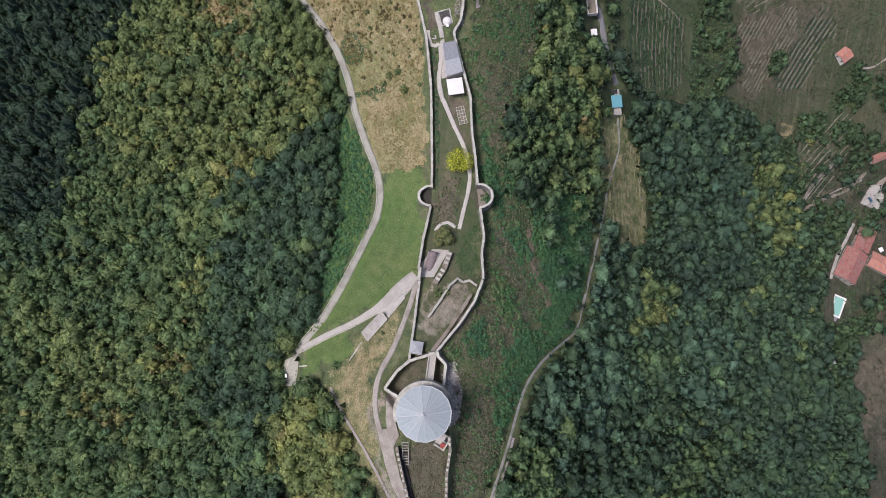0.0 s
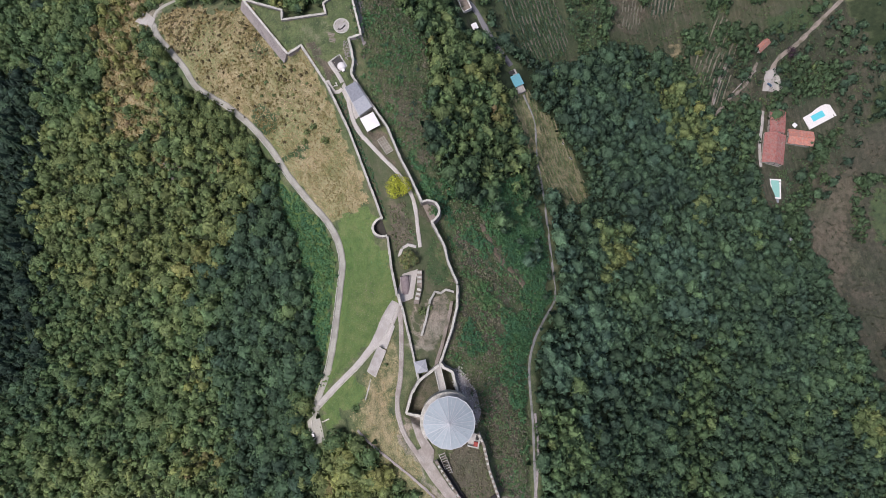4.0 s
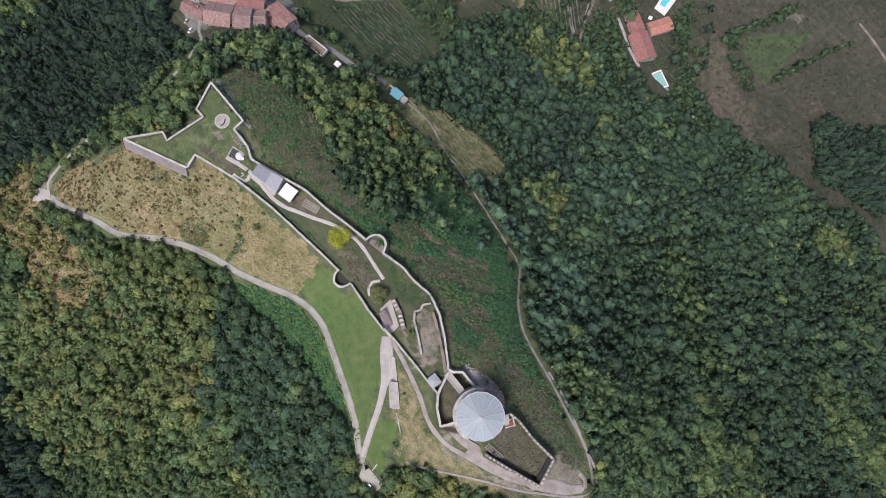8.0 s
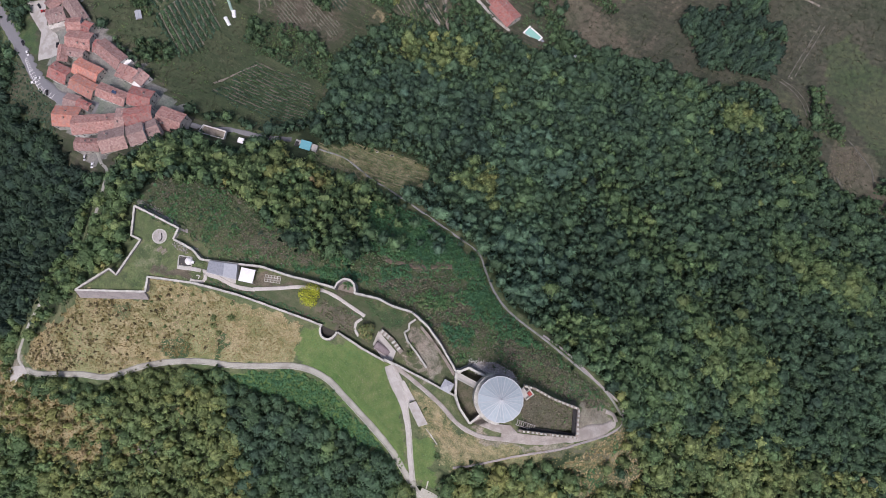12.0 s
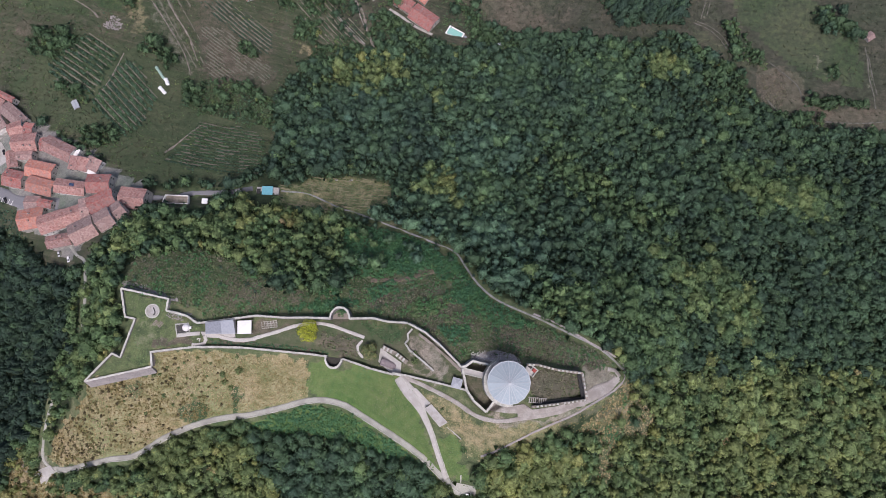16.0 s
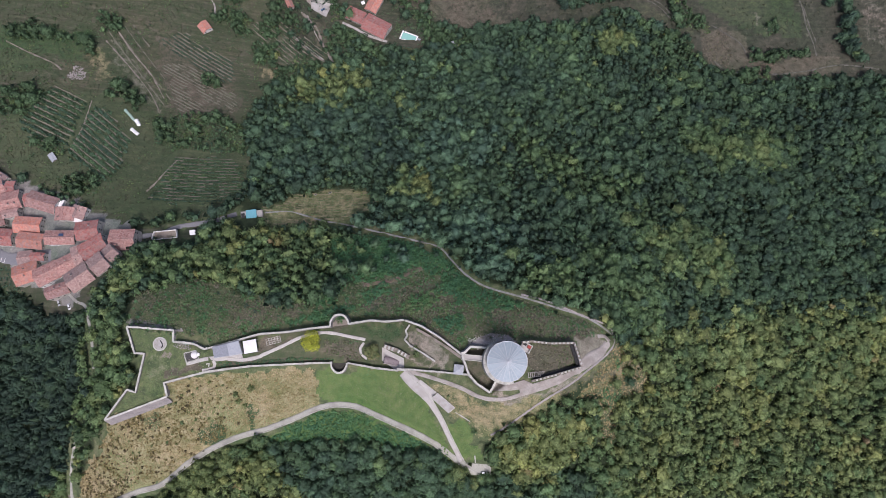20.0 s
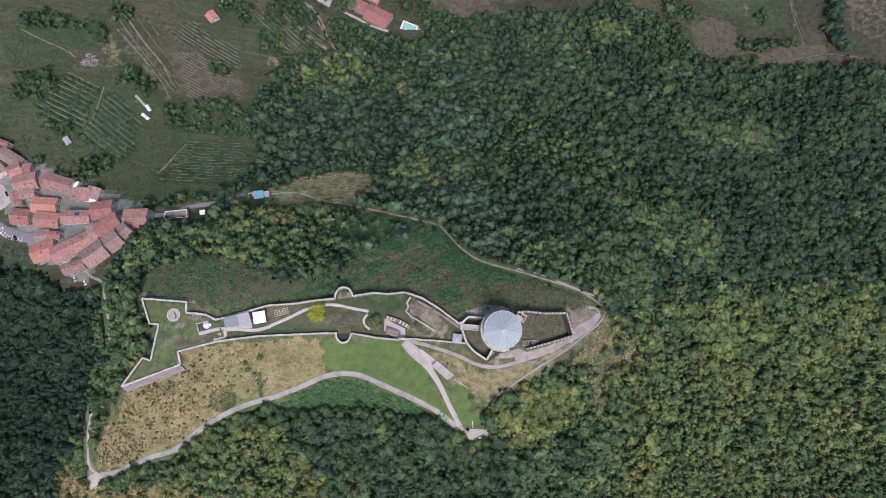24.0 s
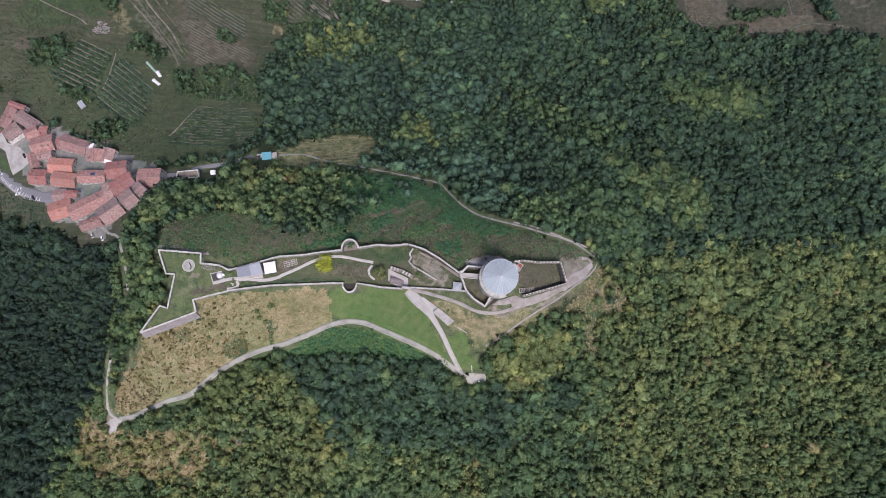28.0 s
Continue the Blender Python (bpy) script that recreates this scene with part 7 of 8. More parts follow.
# ---- in the fortress ----
def visitor_building():
    o = [(-66.5, -0.4), (-51.2, 4.3), (-48.2, -3.3), (-64.7, -6.6)]
    ob = thing("visitor_building", Matrix.Translation((*o[0], 1.0)), "low building with a two-tone grey flat roof", "building")
    inv = ob.matrix_world.inverted()
    mid_n = tuple((Vector(o[0]) * 0.46 + Vector(o[1]) * 0.54))
    mid_s = tuple((Vector(o[3]) * 0.46 + Vector(o[2]) * 0.54))

    def local(poly):
        return [tuple((inv @ Vector((*p, 0)))[:2]) for p in poly]
    c = Vector((sum(p[0] for p in o) / 4, sum(p[1] for p in o) / 4))
    inner = [tuple(c + (Vector(p) - c) * 0.96) for p in o]
    part("wall", prism(bmesh.new(), local(inner), -2.0, 3.9), PLASTER, ob)
    part("roof", prism(bmesh.new(), local([o[0], mid_n, mid_s, o[3]]), 3.95, 4.25), FLAT_GREY, ob, "darker grey roof sheet")
    part("roof", prism(bmesh.new(), local([mid_n, o[1], o[2], mid_s]), 3.9, 4.15), FLAT_PALE, ob, "pale grey roof sheet")
    a, b = local([o[3], o[2]])
    part("gutter", bar(bmesh.new(), (*a, 4.0), (*b, 4.0), 0.3, 0.22), SEAM, ob)
    part("door", block(bmesh.new(), (a[0] + b[0]) / 2, (a[1] + b[1]) / 2 + 0.3, 0, 1.2, 0.2, 2.1, 12), DARK, ob)


visitor_building()


def canopy(x, y, l, w, turn):
    z = gz(x, y)
    ob = thing("canopy", pose(x, y, z, 0, 0, turn), "square white canvas canopy on posts", "canopy")
    bm = bmesh.new()
    h = 4.4
    top = bm.verts.new((0, 0, h + 0.5))
    cs = [bm.verts.new((sx * l / 2, sy * w / 2, h)) for sx, sy in ((-1, -1), (1, -1), (1, 1), (-1, 1))]
    lo = [bm.verts.new((v.co.x, v.co.y, h - 0.4)) for v in cs]
    for i in range(4):
        bm.faces.new((cs[i], cs[(i + 1) % 4], top))
        bm.faces.new((lo[i], lo[(i + 1) % 4], cs[(i + 1) % 4], cs[i]))
    part("cover", bm, CANVAS, ob)
    for sx, sy in ((-1, -1), (1, -1), (1, 1), (-1, 1)):
        part("post", block(bmesh.new(), sx * (l / 2 - 0.15), sy * (w / 2 - 0.15), -0.3, 0.12, 0.12, h + 0.2), SEAM, ob)
    for k in range(3):
        part("bench", block(bmesh.new(), -l / 2 + 2 + k * 2.1, 0, 0.1, 0.4, w * 0.6, 0.42, 0, 0.03), TIMBER, ob)


canopy(-44.6, 1.2, 8.0, 7.6, 13)


def garden_beds(x, y, l, w, turn):
    z = gz(x, y)
    ob = thing("raised_beds", pose(x, y, z, 0, 0, turn), "grid of timber-edged planting beds", "planter")
    soil = part("soil", block(bmesh.new(), 0, 0, -0.4, l, w, 0.55), DIRT, ob)
    for i in range(6):
        part("board", block(bmesh.new(), -l / 2 + i * l / 5, 0, 0, 0.22, w + 0.2, 0.5), COPING, ob)
    for i in range(4):
        part("board", block(bmesh.new(), 0, -w / 2 + i * w / 3, 0, l + 0.2, 0.22, 0.46), COPING, ob)


garden_beds(-32.0, 5.4, 8.8, 3.8, 17)


def oven(x, y):
    z = gz(x, y)
    ob = thing("dome_oven", pose(x, y, z), "white plastered dome oven on a gravel patio", "oven")
    bm = bmesh.new()
    bmesh.ops.create_uvsphere(bm, u_segments=20, v_segments=10, radius=2.3)
    bmesh.ops.delete(bm, geom=[v for v in bm.verts if v.co.z < -0.3], context="VERTS")
    part("dome", bm, WHITE_WALL, ob)
    part("mouth", block(bmesh.new(), 2.4, 0.3, 0, 1.7, 1.5, 1.2, 8, 0.15), WHITE_WALL, ob)
    part("opening", block(bmesh.new(), 3.25, 0.4, 0.3, 0.14, 0.9, 0.7, 8), DARK, ob)
    return ob


oven(-77.9, -5.4)
pt = [(-84.3, -4.9), (-77.2, -2.7), (-75.2, -7.5), (-81.9, -10.9)]
rampart("patio_wall", pt + pt[:1], 1.7, 0.45, "low pale wall round the oven patio", 1.5, 0, material=COPING, group="")
slab("patio", [tuple(Vector(p) * 0.9 + Vector(pt[0]) * 0.05 + Vector(pt[2]) * 0.05) for p in pt], surface("dark gravel", (0.04, 0.04, 0.04), (0.10, 0.095, 0.09), 3.0, 0.4, 0.95), "dark gravel patio", "patio", 0.12)


def stone_circle(x, y):
    ob = thing("stone_circle", pose(x, y, gz(x, y)), "round pale stone mosaic with a raised rim", "mosaic")

    def disc(name, r0, r1, z0, z1, mat):
        bm = bmesh.new()
        n = 48
        ring = [[bm.verts.new((r * math.cos(math.tau * i / n), r * math.sin(math.tau * i / n), h)) for i in range(n)] for r, h in ((r1, z0), (r1, z1), (r0, z1), (r0, z0))]
        for a, b in zip(ring, ring[1:] + ring[:1]):
            for i in range(n):
                bm.faces.new((a[i], a[(i + 1) % n], b[(i + 1) % n], b[i]))
        return part(name, bm, mat, ob)
    disc("paving", 0.05, 3.6, -0.3, 0.16, CONCRETE)
    disc("rim", 3.6, 4.2, -0.3, 0.34, COPING)
    curve = [(2.4 * math.sin(t * 2.6) * (0.4 + 0.5 * t), 2.2 - 4.4 * t) for t in [i / 9 for i in range(10)]]
    for i, (a, b) in enumerate(zip(curve, curve[1:])):
        part("inlay", bar(bmesh.new(), (*a, 0.17), (*b, 0.17), 0.7, 0.06), DARK, ob)
    return ob


stone_circle(-99.5, 0.0)


def picnic_table(x, y, turn):
    ob = thing("picnic_table", pose(x, y, gz(x, y), 0, 0, turn), "weathered timber picnic table with two benches", "table")
    for k in range(4):
        part("plank", block(bmesh.new(), 0, -0.36 + k * 0.24, 0.71, 3.4, 0.2, 0.05), TIMBER, ob)
    for s in (-1, 1):
        part("bench", block(bmesh.new(), 0, s * 0.95, 0.42, 3.4, 0.35, 0.06), TIMBER, ob)
        part("frame", block(bmesh.new(), s * 1.2, 0, 0, 0.12, 2.0, 0.4), TIMBER, ob)
        part("leg", block(bmesh.new(), s * 1.2, 0, 0, 0.12, 0.5, 0.71), TIMBER, ob)


tx, ty = -95.0, -6.3
picnic_table(tx - 0.9, ty, 62)
picnic_table(tx + 2.0, ty - 0.2, 62)


def gate():
    (ax, ay), (bx, by) = [(45.4, -7.9), (50.0, -8.0)]
    z = gz(ax, ay)
    ob = thing("gate", pose(ax, ay, z), "stone gateway between the lawn and the forecourt", "gateway")
    turn = math.degrees(math.atan2(by - ay, bx - ax))
    d = math.dist((ax, ay), (bx, by))
    for x, y in ((0, 0), (bx - ax, by - ay)):
        part("gate_post", block(bmesh.new(), x, y, -3, 1.7, 1.7, 8.2, turn, 0.08), STONE, ob)
    part("lintel", block(bmesh.new(), (bx - ax) / 2, (by - ay) / 2, 4.6, d + 1.4, 1.3, 0.9, turn, 0.05), COPING, ob)
    part("gate_leaf", block(bmesh.new(), (bx - ax) / 2, (by - ay) / 2, -0.4, d - 1.2, 0.15, 4.6, turn + 55), TIMBER, ob, "open timber gate leaf")


gate()


def vaulted_passage():
    o = [(36.0, -4.2), (36.9, -1.0), (45.3, -2.1), (45.7, -6.3)]
    a = (Vector(o[0]) + Vector(o[1])) / 2
    b = (Vector(o[3]) + Vector(o[2])) / 2
    z = gz(*a)
    turn = math.degrees(math.atan2(b.y - a.y, b.x - a.x))
    ob = thing("vaulted_passage", pose(*((a + b) / 2), z, 0, 0, turn), "half-round brown sheet vault over a dark passage", "passage")
    l, r = (b - a).length, 2.1
    bm = bmesh.new()
    n = 10
    cols = []
    for s in (-l / 2, l / 2):
        cols.append([bm.verts.new((s, r * math.cos(math.pi * i / n), 2.0 + r * 0.8 * math.sin(math.pi * i / n))) for i in range(n + 1)]
                    + [bm.verts.new((s, (r - 0.2) * math.cos(math.pi * i / n), 1.9 + (r - 0.2) * 0.8 * math.sin(math.pi * i / n))) for i in range(n, -1, -1)])
    k = len(cols[0])
    for i in range(k):
        bm.faces.new((cols[0][i], cols[0][(i + 1) % k], cols[1][(i + 1) % k], cols[1][i]))
    part("vault", bm, surface("brown sheet", (0.17, 0.14, 0.14), (0.26, 0.22, 0.22), 1.0, 0.3, 0.7), ob)
    for s in (-1, 1):
        part("side_wall", block(bmesh.new(), 0, s * (r + 0.1), -1.5, l, 0.5, 3.6), STONE, ob)
    part("end_wall", block(bmesh.new(), -l / 2, 0, -1.5, 0.4, 2 * r, 5.0), DARK, ob)


vaulted_passage()


def glass_house(x, y, l, w, turn):
    z = gz(x, y)
    top = 15.0 - z
    ob = thing("guard_room", pose(x, y, z, 0, 0, turn), "small stone room under a pale pyramid roof", "building")
    part("wall", block(bmesh.new(), 0, 0, -3, l - 0.8, w - 0.8, top + 3, 0, 0.05), STONE, ob)
    bm = bmesh.new()
    tip = bm.verts.new((0, 0, top + 1.3))
    cs = [bm.verts.new((sx * l / 2, sy * w / 2, top)) for sx, sy in ((-1, -1), (1, -1), (1, 1), (-1, 1))]
    lo = [bm.verts.new(v.co - Vector((0, 0, 0.25))) for v in cs]
    for i in range(4):
        bm.faces.new((cs[i], cs[(i + 1) % 4], tip))
        bm.faces.new((lo[i], lo[(i + 1) % 4], cs[(i + 1) % 4], cs[i]))
    part("roof", bm, FLAT_PALE, ob)
    for c in ((-1, -1), (1, -1), (1, 1), (-1, 1)):
        part("roof_hip", bar(bmesh.new(), (c[0] * l / 2, c[1] * w / 2, top + 0.05), (0, 0, top + 1.35), 0.2, 0.14), SEAM, ob)


glass_house(81.2, -6.1, 5.7, 5.7, -4)


def footbridge():
    (ax, ay), (bx, by) = [(82.6, 1.3), (98.7, 0.6)]
    ob = thing("footbridge", pose(ax, ay, 16.0), "straight timber footbridge into the round tower", "footbridge")
    d = Vector((bx - ax, by - ay, 1.2))
    n = Vector((-d.y, d.x, 0)).normalized()
    part("deck", bar(bmesh.new(), (0, 0, 0), d, 2.6, 0.3), PAVING, ob)
    for s in (-1, 1):
        part("parapet", bar(bmesh.new(), n * 1.5 * s + Vector((0, 0, 0.4)), d + n * 1.5 * s + Vector((0, 0, 0.4)), 0.45, 1.2), COPING, ob)
    for t in (0.3, 0.7):
        part("pier", block(bmesh.new(), d.x * t, d.y * t, -7, 2.4, 1.2, 7, math.degrees(math.atan2(d.y, d.x))), STONE, ob)


footbridge()


def annexe():
    x, y = 121.4, 9.9
    z = 18.5
    ob = thing("tower_annexe", pose(x, y, z, 0, 0, -28), "walled annexe of the tower with a red box on it", "annexe")
    part("wall", block(bmesh.new(), -1.5, 0, -6, 5.4, 0.6, 11, 0), COPING, ob)
    part("wall", block(bmesh.new(), 1.4, -2.2, -6, 0.6, 5.0, 11, 0), COPING, ob)
    part("floor", block(bmesh.new(), -1.6, -2.4, -5, 5.4, 4.4, 8.0), PAVING, ob)
    part("red_box", block(bmesh.new(), 0.2, -1.2, 3.0, 2.2, 1.9, 1.6, 0, 0.05), RUST, ob, "red painted box")
    part("shaft", block(bmesh.new(), -2.8, -1.0, 3.0, 2.2, 1.5, 0.06), DARK, ob, "dark open shaft")


annexe()


def steel_stairs():
    (ax, ay), (bx, by) = [(120.7, -7.2), (130.7, -6.0)]
    ob = thing("steel_stairs", pose(ax, ay, 18.4), "open steel staircase down into the enclosure", "stairs")
    d = Vector((bx - ax, by - ay, -1.0))
    n = Vector((-d.y, d.x, 0)).normalized()
    for s in (-1.3, 1.3):
        part("stringer", bar(bmesh.new(), n * s + Vector((0, 0, 2.4)), d + n * s + Vector((0, 0, 2.0)), 0.25, 0.4), CONCRETE, ob)
    for i in range(9):
        p = d * ((i + 0.5) / 9) + Vector((0, 0, 2.3))
        part("tread", bar(bmesh.new(), p - n * 1.2, p + n * 1.2, 0.35, 0.08), CONCRETE, ob)
    part("support", block(bmesh.new(), d.x / 2, d.y / 2, -0.4, 0.3, 2.2, 2.3), DARK, ob)


steel_stairs()
el = ENCLOSURE
walk_in = [tuple(Vector(p) + (Vector((133, 1)) - Vector(p)).normalized() * 1.6) for p in el[3:]]
rampart("enclosure_walk", walk_in, 20.0, 1.5, "dark timber walkway inside the enclosure wall", 1.5, 0, 1, material=DARK, cap_material=DARK, group="")


def concrete_slab(outline):
    cx, cy = sum(p[0] for p in outline) / 4, sum(p[1] for p in outline) / 4
    z = max(gz(*p) for p in outline) + 0.2
    ob = thing("service_roof", pose(cx, cy, z), "long pale concrete roof of a sunken service room", "roof")
    loc = [(p[0] - cx, p[1] - cy) for p in outline]
    part("slab", prism(bmesh.new(), loc, 0.5, 0.9), CONCRETE, ob)
    part("wall", prism(bmesh.new(), [(a * 0.94, b * 0.94) for a, b in loc], -4, 0.5), PLASTER, ob)
    for i in range(4):
        a, b = Vector(loc[i]), Vector(loc[(i + 1) % 4])
        part("kerb", bar(bmesh.new(), (*a, 1.0), (*b, 1.0), 0.3, 0.25), COPING, ob)


concrete_slab([(66.4, -23.6), (69.6, -20.5), (80.2, -28.5), (76.5, -31.6)])


# ---- outside the fortress ----
def work_hut(x, y, l, w, turn):
    z = gz(x, y)
    ob = thing("work_hut", pose(x, y, z, 0, 0, turn), "teal-roofed hut on a white concrete platform", "hut")
    part("platform", block(bmesh.new(), 0, 0, -2.5, l, w * 0.92, 2.9, 0, 0.05), CONCRETE, ob)
    part("wall", block(bmesh.new(), 0.3, 0, 0.4, l * 0.42, w * 0.86, 2.3), PLASTER, ob)
    bm = bmesh.new()
    for i in range(14):
        block(bm, 0.3 - l * 0.24 + l * 0.48 * (i + 0.5) / 14, 0, 2.75 + 0.05 * (i % 2), l * 0.48 / 14, w, 0.12)
    part("roof", bm, TEAL, ob)
    part("awning", block(bmesh.new(), -l * 0.38, -w * 0.1, 1.8, l * 0.16, w * 0.6, 0.12), DARK, ob)
    for s in (-1, 1):
        part("side_wall", block(bmesh.new(), l * 0.38, s * w * 0.38, 0.4, l * 0.2, 0.25, 1.0), COPING, ob)


work_hut(-74.0, 96.9, 16.0, 6.2, 9)


def yard_walls(o):
    z = max(gz(*p) for p in o)
    ob = thing("walled_yard", pose(*o[0], z), "roofless walled yard beside the lane", "yard")
    loc = [(p[0] - o[0][0], p[1] - o[0][1]) for p in o]
    for i in range(4):
        part("yard_wall", bar(bmesh.new(), (*loc[i], 0.2), (*loc[(i + 1) % 4], 0.2), 0.4, 3.4), WHITE_WALL, ob)
    part("floor", prism(bmesh.new(), [(a * 0.98, b * 0.98) for a, b in loc], -1.5, -0.6), DIRT, ob)


yard_walls([(-140.4, 78.8), (-124.6, 81.2), (-123.4, 75.7), (-141.2, 72.9)])

POOL_WATER = surface("pool water", (0.10, 0.50, 0.58), (0.13, 0.58, 0.64), 0.6, 0.2, 0.08, relief=0.1, depth=0.02)
POOL_GREEN = surface("green pool water", (0.22, 0.46, 0.40), (0.28, 0.52, 0.45), 0.6, 0.2, 0.08, relief=0.1, depth=0.02)


def pool(x, y, l, w, turn, wet_l, wet_w, water, label, steps=False, ox=0.0):
    z = gz(x, y) + 0.5
    ob = thing("swimming_pool", pose(x, y, z, 0, 0, turn), label, "pool")
    bm = bmesh.new()
    for s in (-1, 1):
        block(bm, 0, s * (w + wet_w) / 4, -3, l, (w - wet_w) / 2, 3.3)
        block(bm, ox + s * (wet_l / 2 + (l / 2 - s * ox - wet_l / 2) / 2), 0, -3, l / 2 - s * ox - wet_l / 2, wet_w, 3.3)
    part("deck", bm, WHITE_WALL, ob)
    part("water", block(bmesh.new(), ox, 0, -3, wet_l, wet_w, 3.05), water, ob)
    if steps:
        bm = bmesh.new()
        bmesh.ops.create_cone(bm, cap_ends=True, segments=20, radius1=2.4, radius2=2.4, depth=3.0, matrix=Matrix.Translation((-l * 0.12, -w / 2 - 0.4, -1.3)))
        part("steps", bm, WHITE_WALL, ob)
    for i in range(3):
        lo = part("sun_bed", block(bmesh.new(), -l / 2 + 1.2 + i * 1.0, w / 2 - 0.9, 0.3, 0.7, 1.9, 0.35, 0, 0.04), TIMBER if i % 2 else CANVAS, ob)
    return ob


gx, gy, gl, gw, gt = 24.9, 297.1, 19.1, 8.9, -19
pool(gx, gy, 16.0, 9.4, gt, 13.8, 7.2, POOL_GREEN, "pool of green water with a white surround", True)
part("timber_deck", block(bmesh.new(), 0, 0, gz(gx, gy) - 1, 3.2, 6.0, 1.6, gt), FLAT_GREY).location = (gx + 9.7 * math.cos(radians(gt)), gy + 9.7 * math.sin(radians(gt)), 0)
tagged(bpy.data.objects["timber_deck"], "grey boarded deck at the end of the pool", "deck")
bx, by, bl, bw, bt = -23.8, 354.3, 22.3, 11.2, -78
pool(bx, by, bl * 1.15, bw * 1.2, bt, 11.5, 5.2, POOL_WATER, "turquoise swimming pool in a broad white terrace", False, 1.0)
slab("pavement_farm", [(-68.2, 318.1), (-69.5, 326.8), (-48.4, 330.4), (-53.6, 311.0)], CONCRETE, "grey concrete yard above the farm", "yard", 0.4, 3)
slab("pavement_drive", [(-62.4, 325.2), (-62.5, 328.7), (-50.9, 330.1), (-43.4, 326.0), (-47.4, 322.1)], COPING, "pale strip of paving beside the yard", "yard", 0.6, 3)
house(68.4, 290.5, 5.9, 5.7, -65, 2.2, 0.5, FLAT_PALE, TIMBER, "small pale blue-grey shed in the trees", "shed", "shed", "", seed=49, rows=0, chimneys=0)


# ---- vehicles ----
def car(x, y, turn, paint, label, van=False):
    ob = thing("car", pose(x, y, gz(x, y) + 0.18, 0, 0, turn), label, "car", "parked cars")
    h = 1.25 if van else 0.62

    def hull(bm, prof, half, inset):
        rings = []
        for s, k in ((-1, 1), (1, 1)):
            rings.append([bm.verts.new((px, s * (half - (inset if pz > 0.9 else 0)), pz)) for px, pz in prof])
        n = len(prof)
        bm.faces.new(rings[0])
        bm.faces.new(rings[1][::-1])
        for i in range(n):
            bm.faces.new((rings[0][i], rings[0][(i + 1) % n], rings[1][(i + 1) % n], rings[1][i]))
        bmesh.ops.bevel(bm, geom=bm.edges[:], offset=0.06, segments=2, affect="EDGES")
        return bm
    part("body", hull(bmesh.new(), ((-2.1, 0.3), (2.1, 0.3), (2.12, 0.62), (1.9, 0.84), (-2.0, 0.88), (-2.12, 0.6)), 0.86, 0), paint, ob)
    part("cabin_glass", hull(bmesh.new(), ((-1.75, 0.82), (1.05, 0.82), (0.4, 1.36), (-1.35, 1.38)), 0.8, 0.14), DARK, ob)
    part("roof", block(bmesh.new(), -0.5, 0, 1.34, 1.7, 1.28, 0.08, 0, 0.03), paint, ob)
    for sx in (-1.3, 1.3):
        for sy in (-0.82, 0.82):
            bm = bmesh.new()
            bmesh.ops.create_cone(bm, cap_ends=True, segments=14, radius1=0.32, radius2=0.32, depth=0.22, matrix=pose(sx, sy, 0.32, 90))
            part("wheel", bm, TYRE, ob)
    for sy in (-0.6, 0.6):
        part("headlight", block(bmesh.new(), 2.05, sy, 0.58, 0.12, 0.34, 0.14, 0, 0.02), SEAM, ob)
    return ob


PAINTS = {k: surface(k + " car paint", c, tuple(min(1, v * 1.15) for v in c), 1.0, 0.3, 0.25, 0.1, 0.0, 0.001)
          for k, c in (("white", (0.72, 0.72, 0.72)), ("silver", (0.45, 0.46, 0.48)), ("black", (0.02, 0.02, 0.025)), ("blue", (0.08, 0.16, 0.26)), ("red", (0.42, 0.03, 0.035)))}
cx, cy = 100.3, -68.3
car(cx, cy, 8, PAINTS["silver"], "silver car parked at the end of the gravel road")
for (x, y), a, k in zip([(-306.9, 83.1), (-298.1, 77.2), (-278.6, 59.0), (-277.8, 63.0), (-262.9, 55.9), (-275.6, 90.8), (-198.3, 24.4), (-186.8, 21.8)], (-38, -38, 35, 35, -55, -60, -70, -70), ("black", "white", "white", "white", "black", "black", "silver", "white")):
    car(x, y, a, PAINTS[k], k + " car parked in the village")
car(-302.9, 110.7, 35, PAINTS["red"], "red car parked by the upper houses")
car(-308.5, 113.1, -30, PAINTS["black"], "black car parked by the upper houses")
car(-57, 318, 40, PAINTS["blue"], "dark car parked in the farm yard")


# ---- field clutter ----
def sheeting(pts, wide, material, label):
    (ax, ay), (bx, by) = pts
    ob = thing("cover_sheet", pose((ax + bx) / 2, (ay + by) / 2, gz((ax + bx) / 2, (ay + by) / 2), 0, 0, math.degrees(math.atan2(by - ay, bx - ax))), label, "sheet")
    l = math.dist(pts[0], pts[1])
    bm = bmesh.new()
    n = 8
    rings = []
    for i in range(n + 1):
        s = -l / 2 + l * i / n
        rings.append([bm.verts.new((s, b * wide / 2 * (1 + 0.15 * math.sin(i * 2.1)), c + 0.25 * math.sin(i * 1.3))) for b, c in ((-1, -0.6), (-0.8, 0.7), (0, 1.1), (0.8, 0.7), (1, -0.6))])
    for a, b in zip(rings, rings[1:]):
        for k in range(4):
            bm.faces.new((a[k], a[k + 1], b[k + 1], b[k]))
    part("sheet", bm, material, ob)


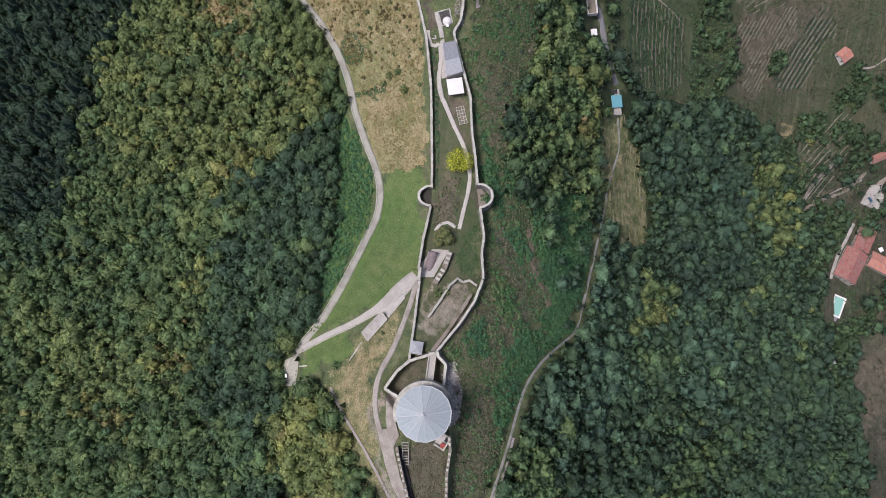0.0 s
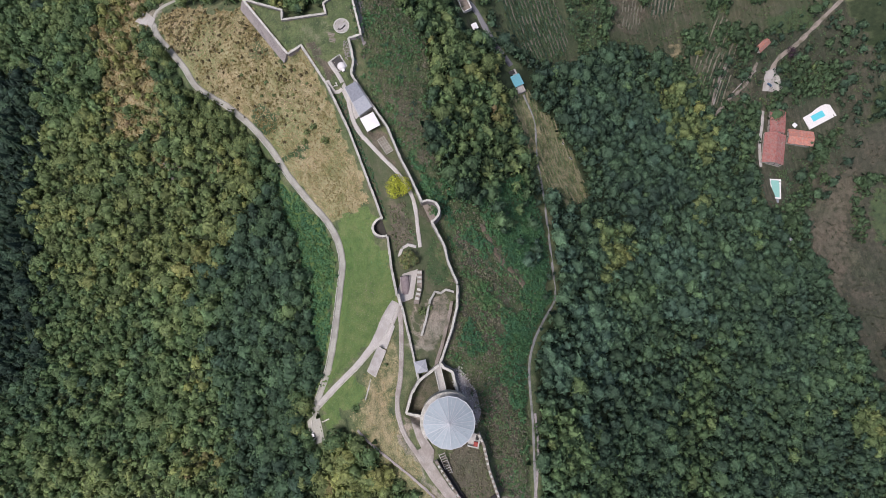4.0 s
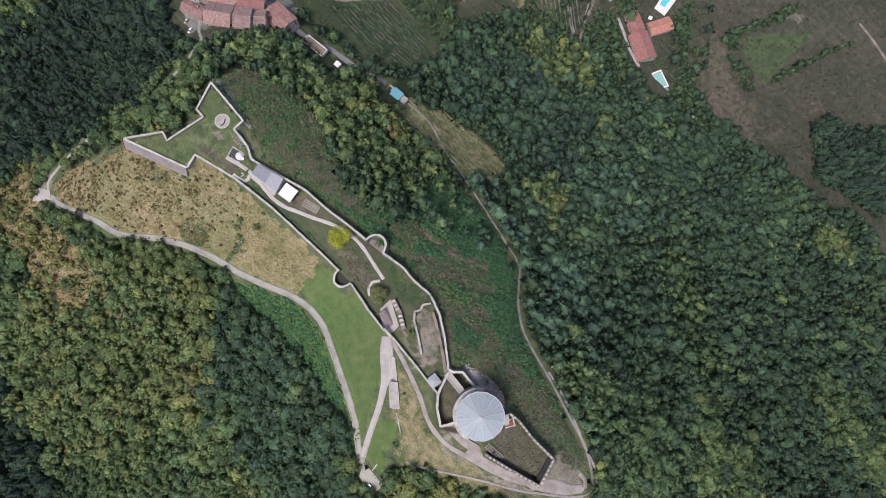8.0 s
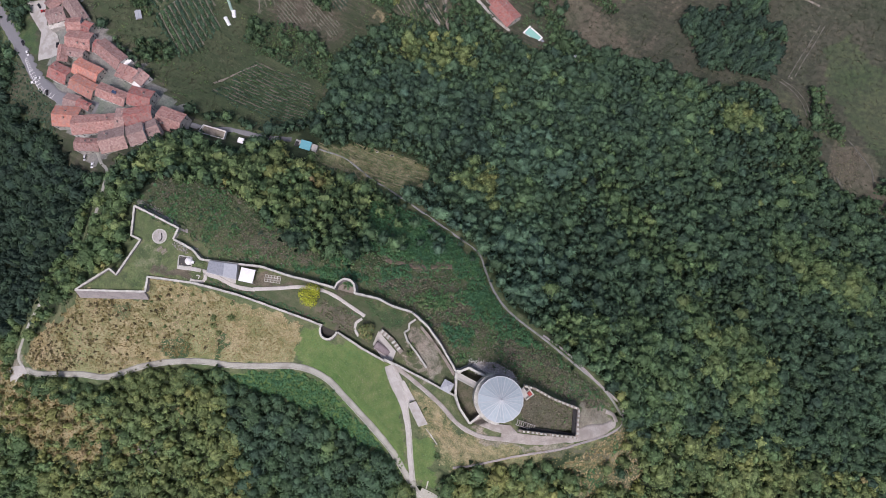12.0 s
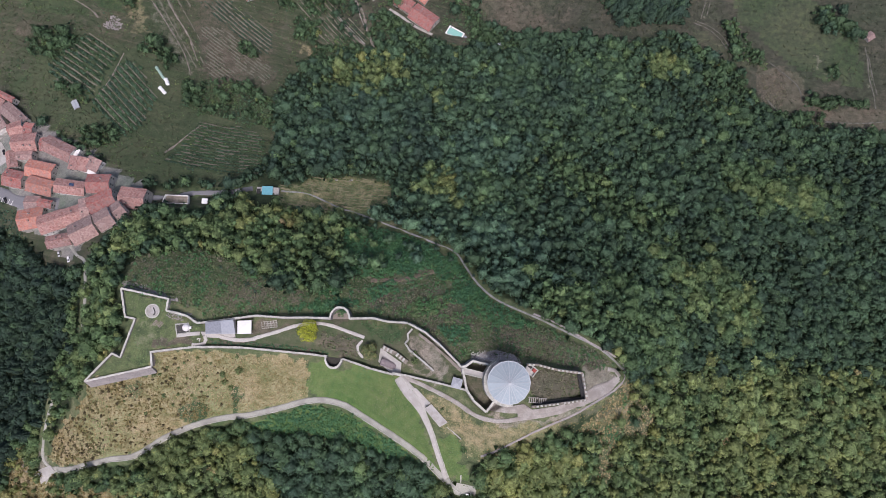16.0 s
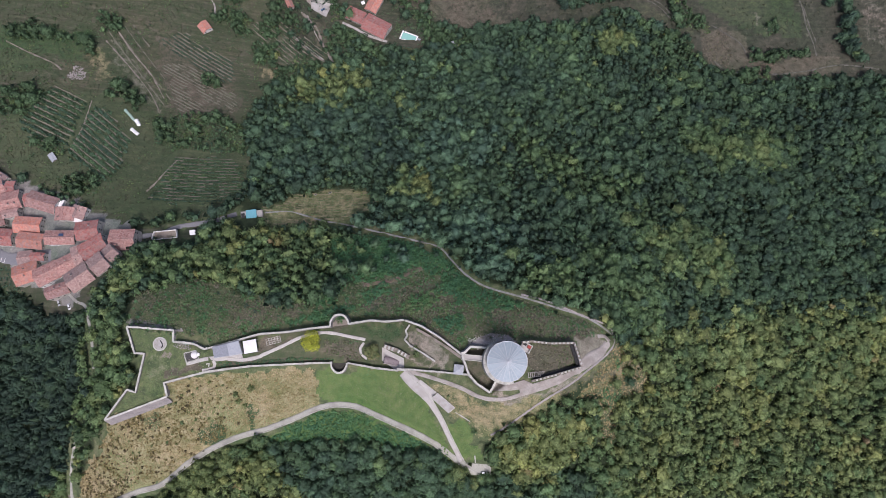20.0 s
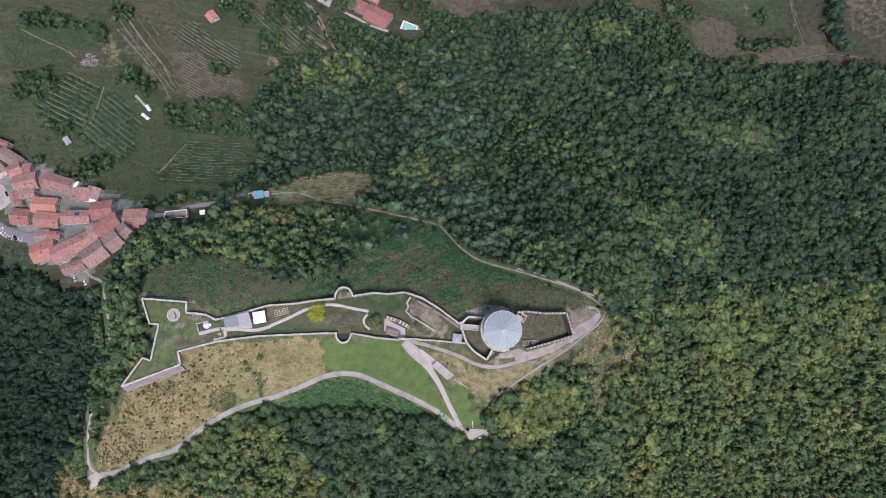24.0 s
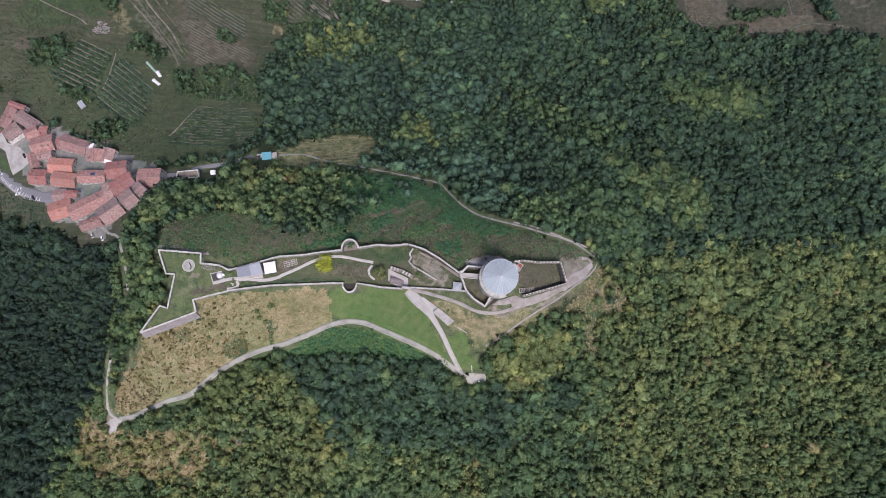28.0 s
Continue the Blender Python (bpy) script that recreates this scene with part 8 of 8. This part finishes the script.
sheeting([(-195.5, 185.4), (-185.9, 175.9)], 2.4, surface("faded green sheet", (0.24, 0.36, 0.30), (0.36, 0.47, 0.40), 2.0, 0.4, 0.6), "faded green sheeting over a row of crops")
sheeting([(-85.0, 0.6), (-79.5, 1.6)], 1.3, surface("green netting", (0.16, 0.42, 0.27), (0.30, 0.55, 0.40), 2.0, 0.4, 0.6), "green netting draped over the ruined wall")
wh = [(-183.5, 165.9), (-180.9, 171.2)]
sheeting([(wh[0][0] - 3.2, wh[0][1] + 2.4), (wh[0][0] + 3.2, wh[0][1] - 2.4)], 3.0, CANVAS, "white sheeting over stacked crates")
sheeting([(wh[1][0] - 4.6, wh[1][1] + 6.0), (wh[1][0] - 1.0, wh[1][1] + 0.6)], 3.2, CANVAS, "white sheeting beside the vines")
for (x, y) in [(-32.2, 118.3), (-19.9, 93.0), (14.8, 112.4), (-21.2, 120.9)]:
    ob = thing("trough", pose(x, y, gz(x, y), 0, 0, 25), "pale stone trough in the hay clearing", "trough", "troughs in the clearing")
    part("basin", block(bmesh.new(), 0, 0, -0.3, 2.4, 1.1, 0.9, 0, 0.08), COPING, ob)
    part("water", block(bmesh.new(), 0, 0, 0.55, 2.0, 0.75, 0.06), DARK, ob)


def parasol(x, y):
    ob = thing("parasol", pose(x, y, gz(x, y), 0, 0, 30), "square white parasol beside the pool terrace", "parasol")
    bm = bmesh.new()
    tip = bm.verts.new((0, 0, 3.0))
    cs = [bm.verts.new((a * 1.7, b * 1.7, 2.5)) for a, b in ((-1, -1), (1, -1), (1, 1), (-1, 1))]
    for i in range(4):
        bm.faces.new((cs[i], cs[(i + 1) % 4], tip))
    part("cover", bm, CANVAS, ob)
    part("pole", block(bmesh.new(), 0, 0, -0.2, 0.08, 0.08, 3.1), SEAM, ob)


parasol(-20.8, 330.6)
PLUM_LEAVES = foliage("plum leaves", [(0.0, (0.035, 0.022, 0.035)), (1.0, (0.075, 0.045, 0.065))])
lone_tree(-76.8, 341.1, 5.0, 7.5, PLUM_LEAVES, 0.5, "dark purple-leaved plum tree by the farm track", 700)
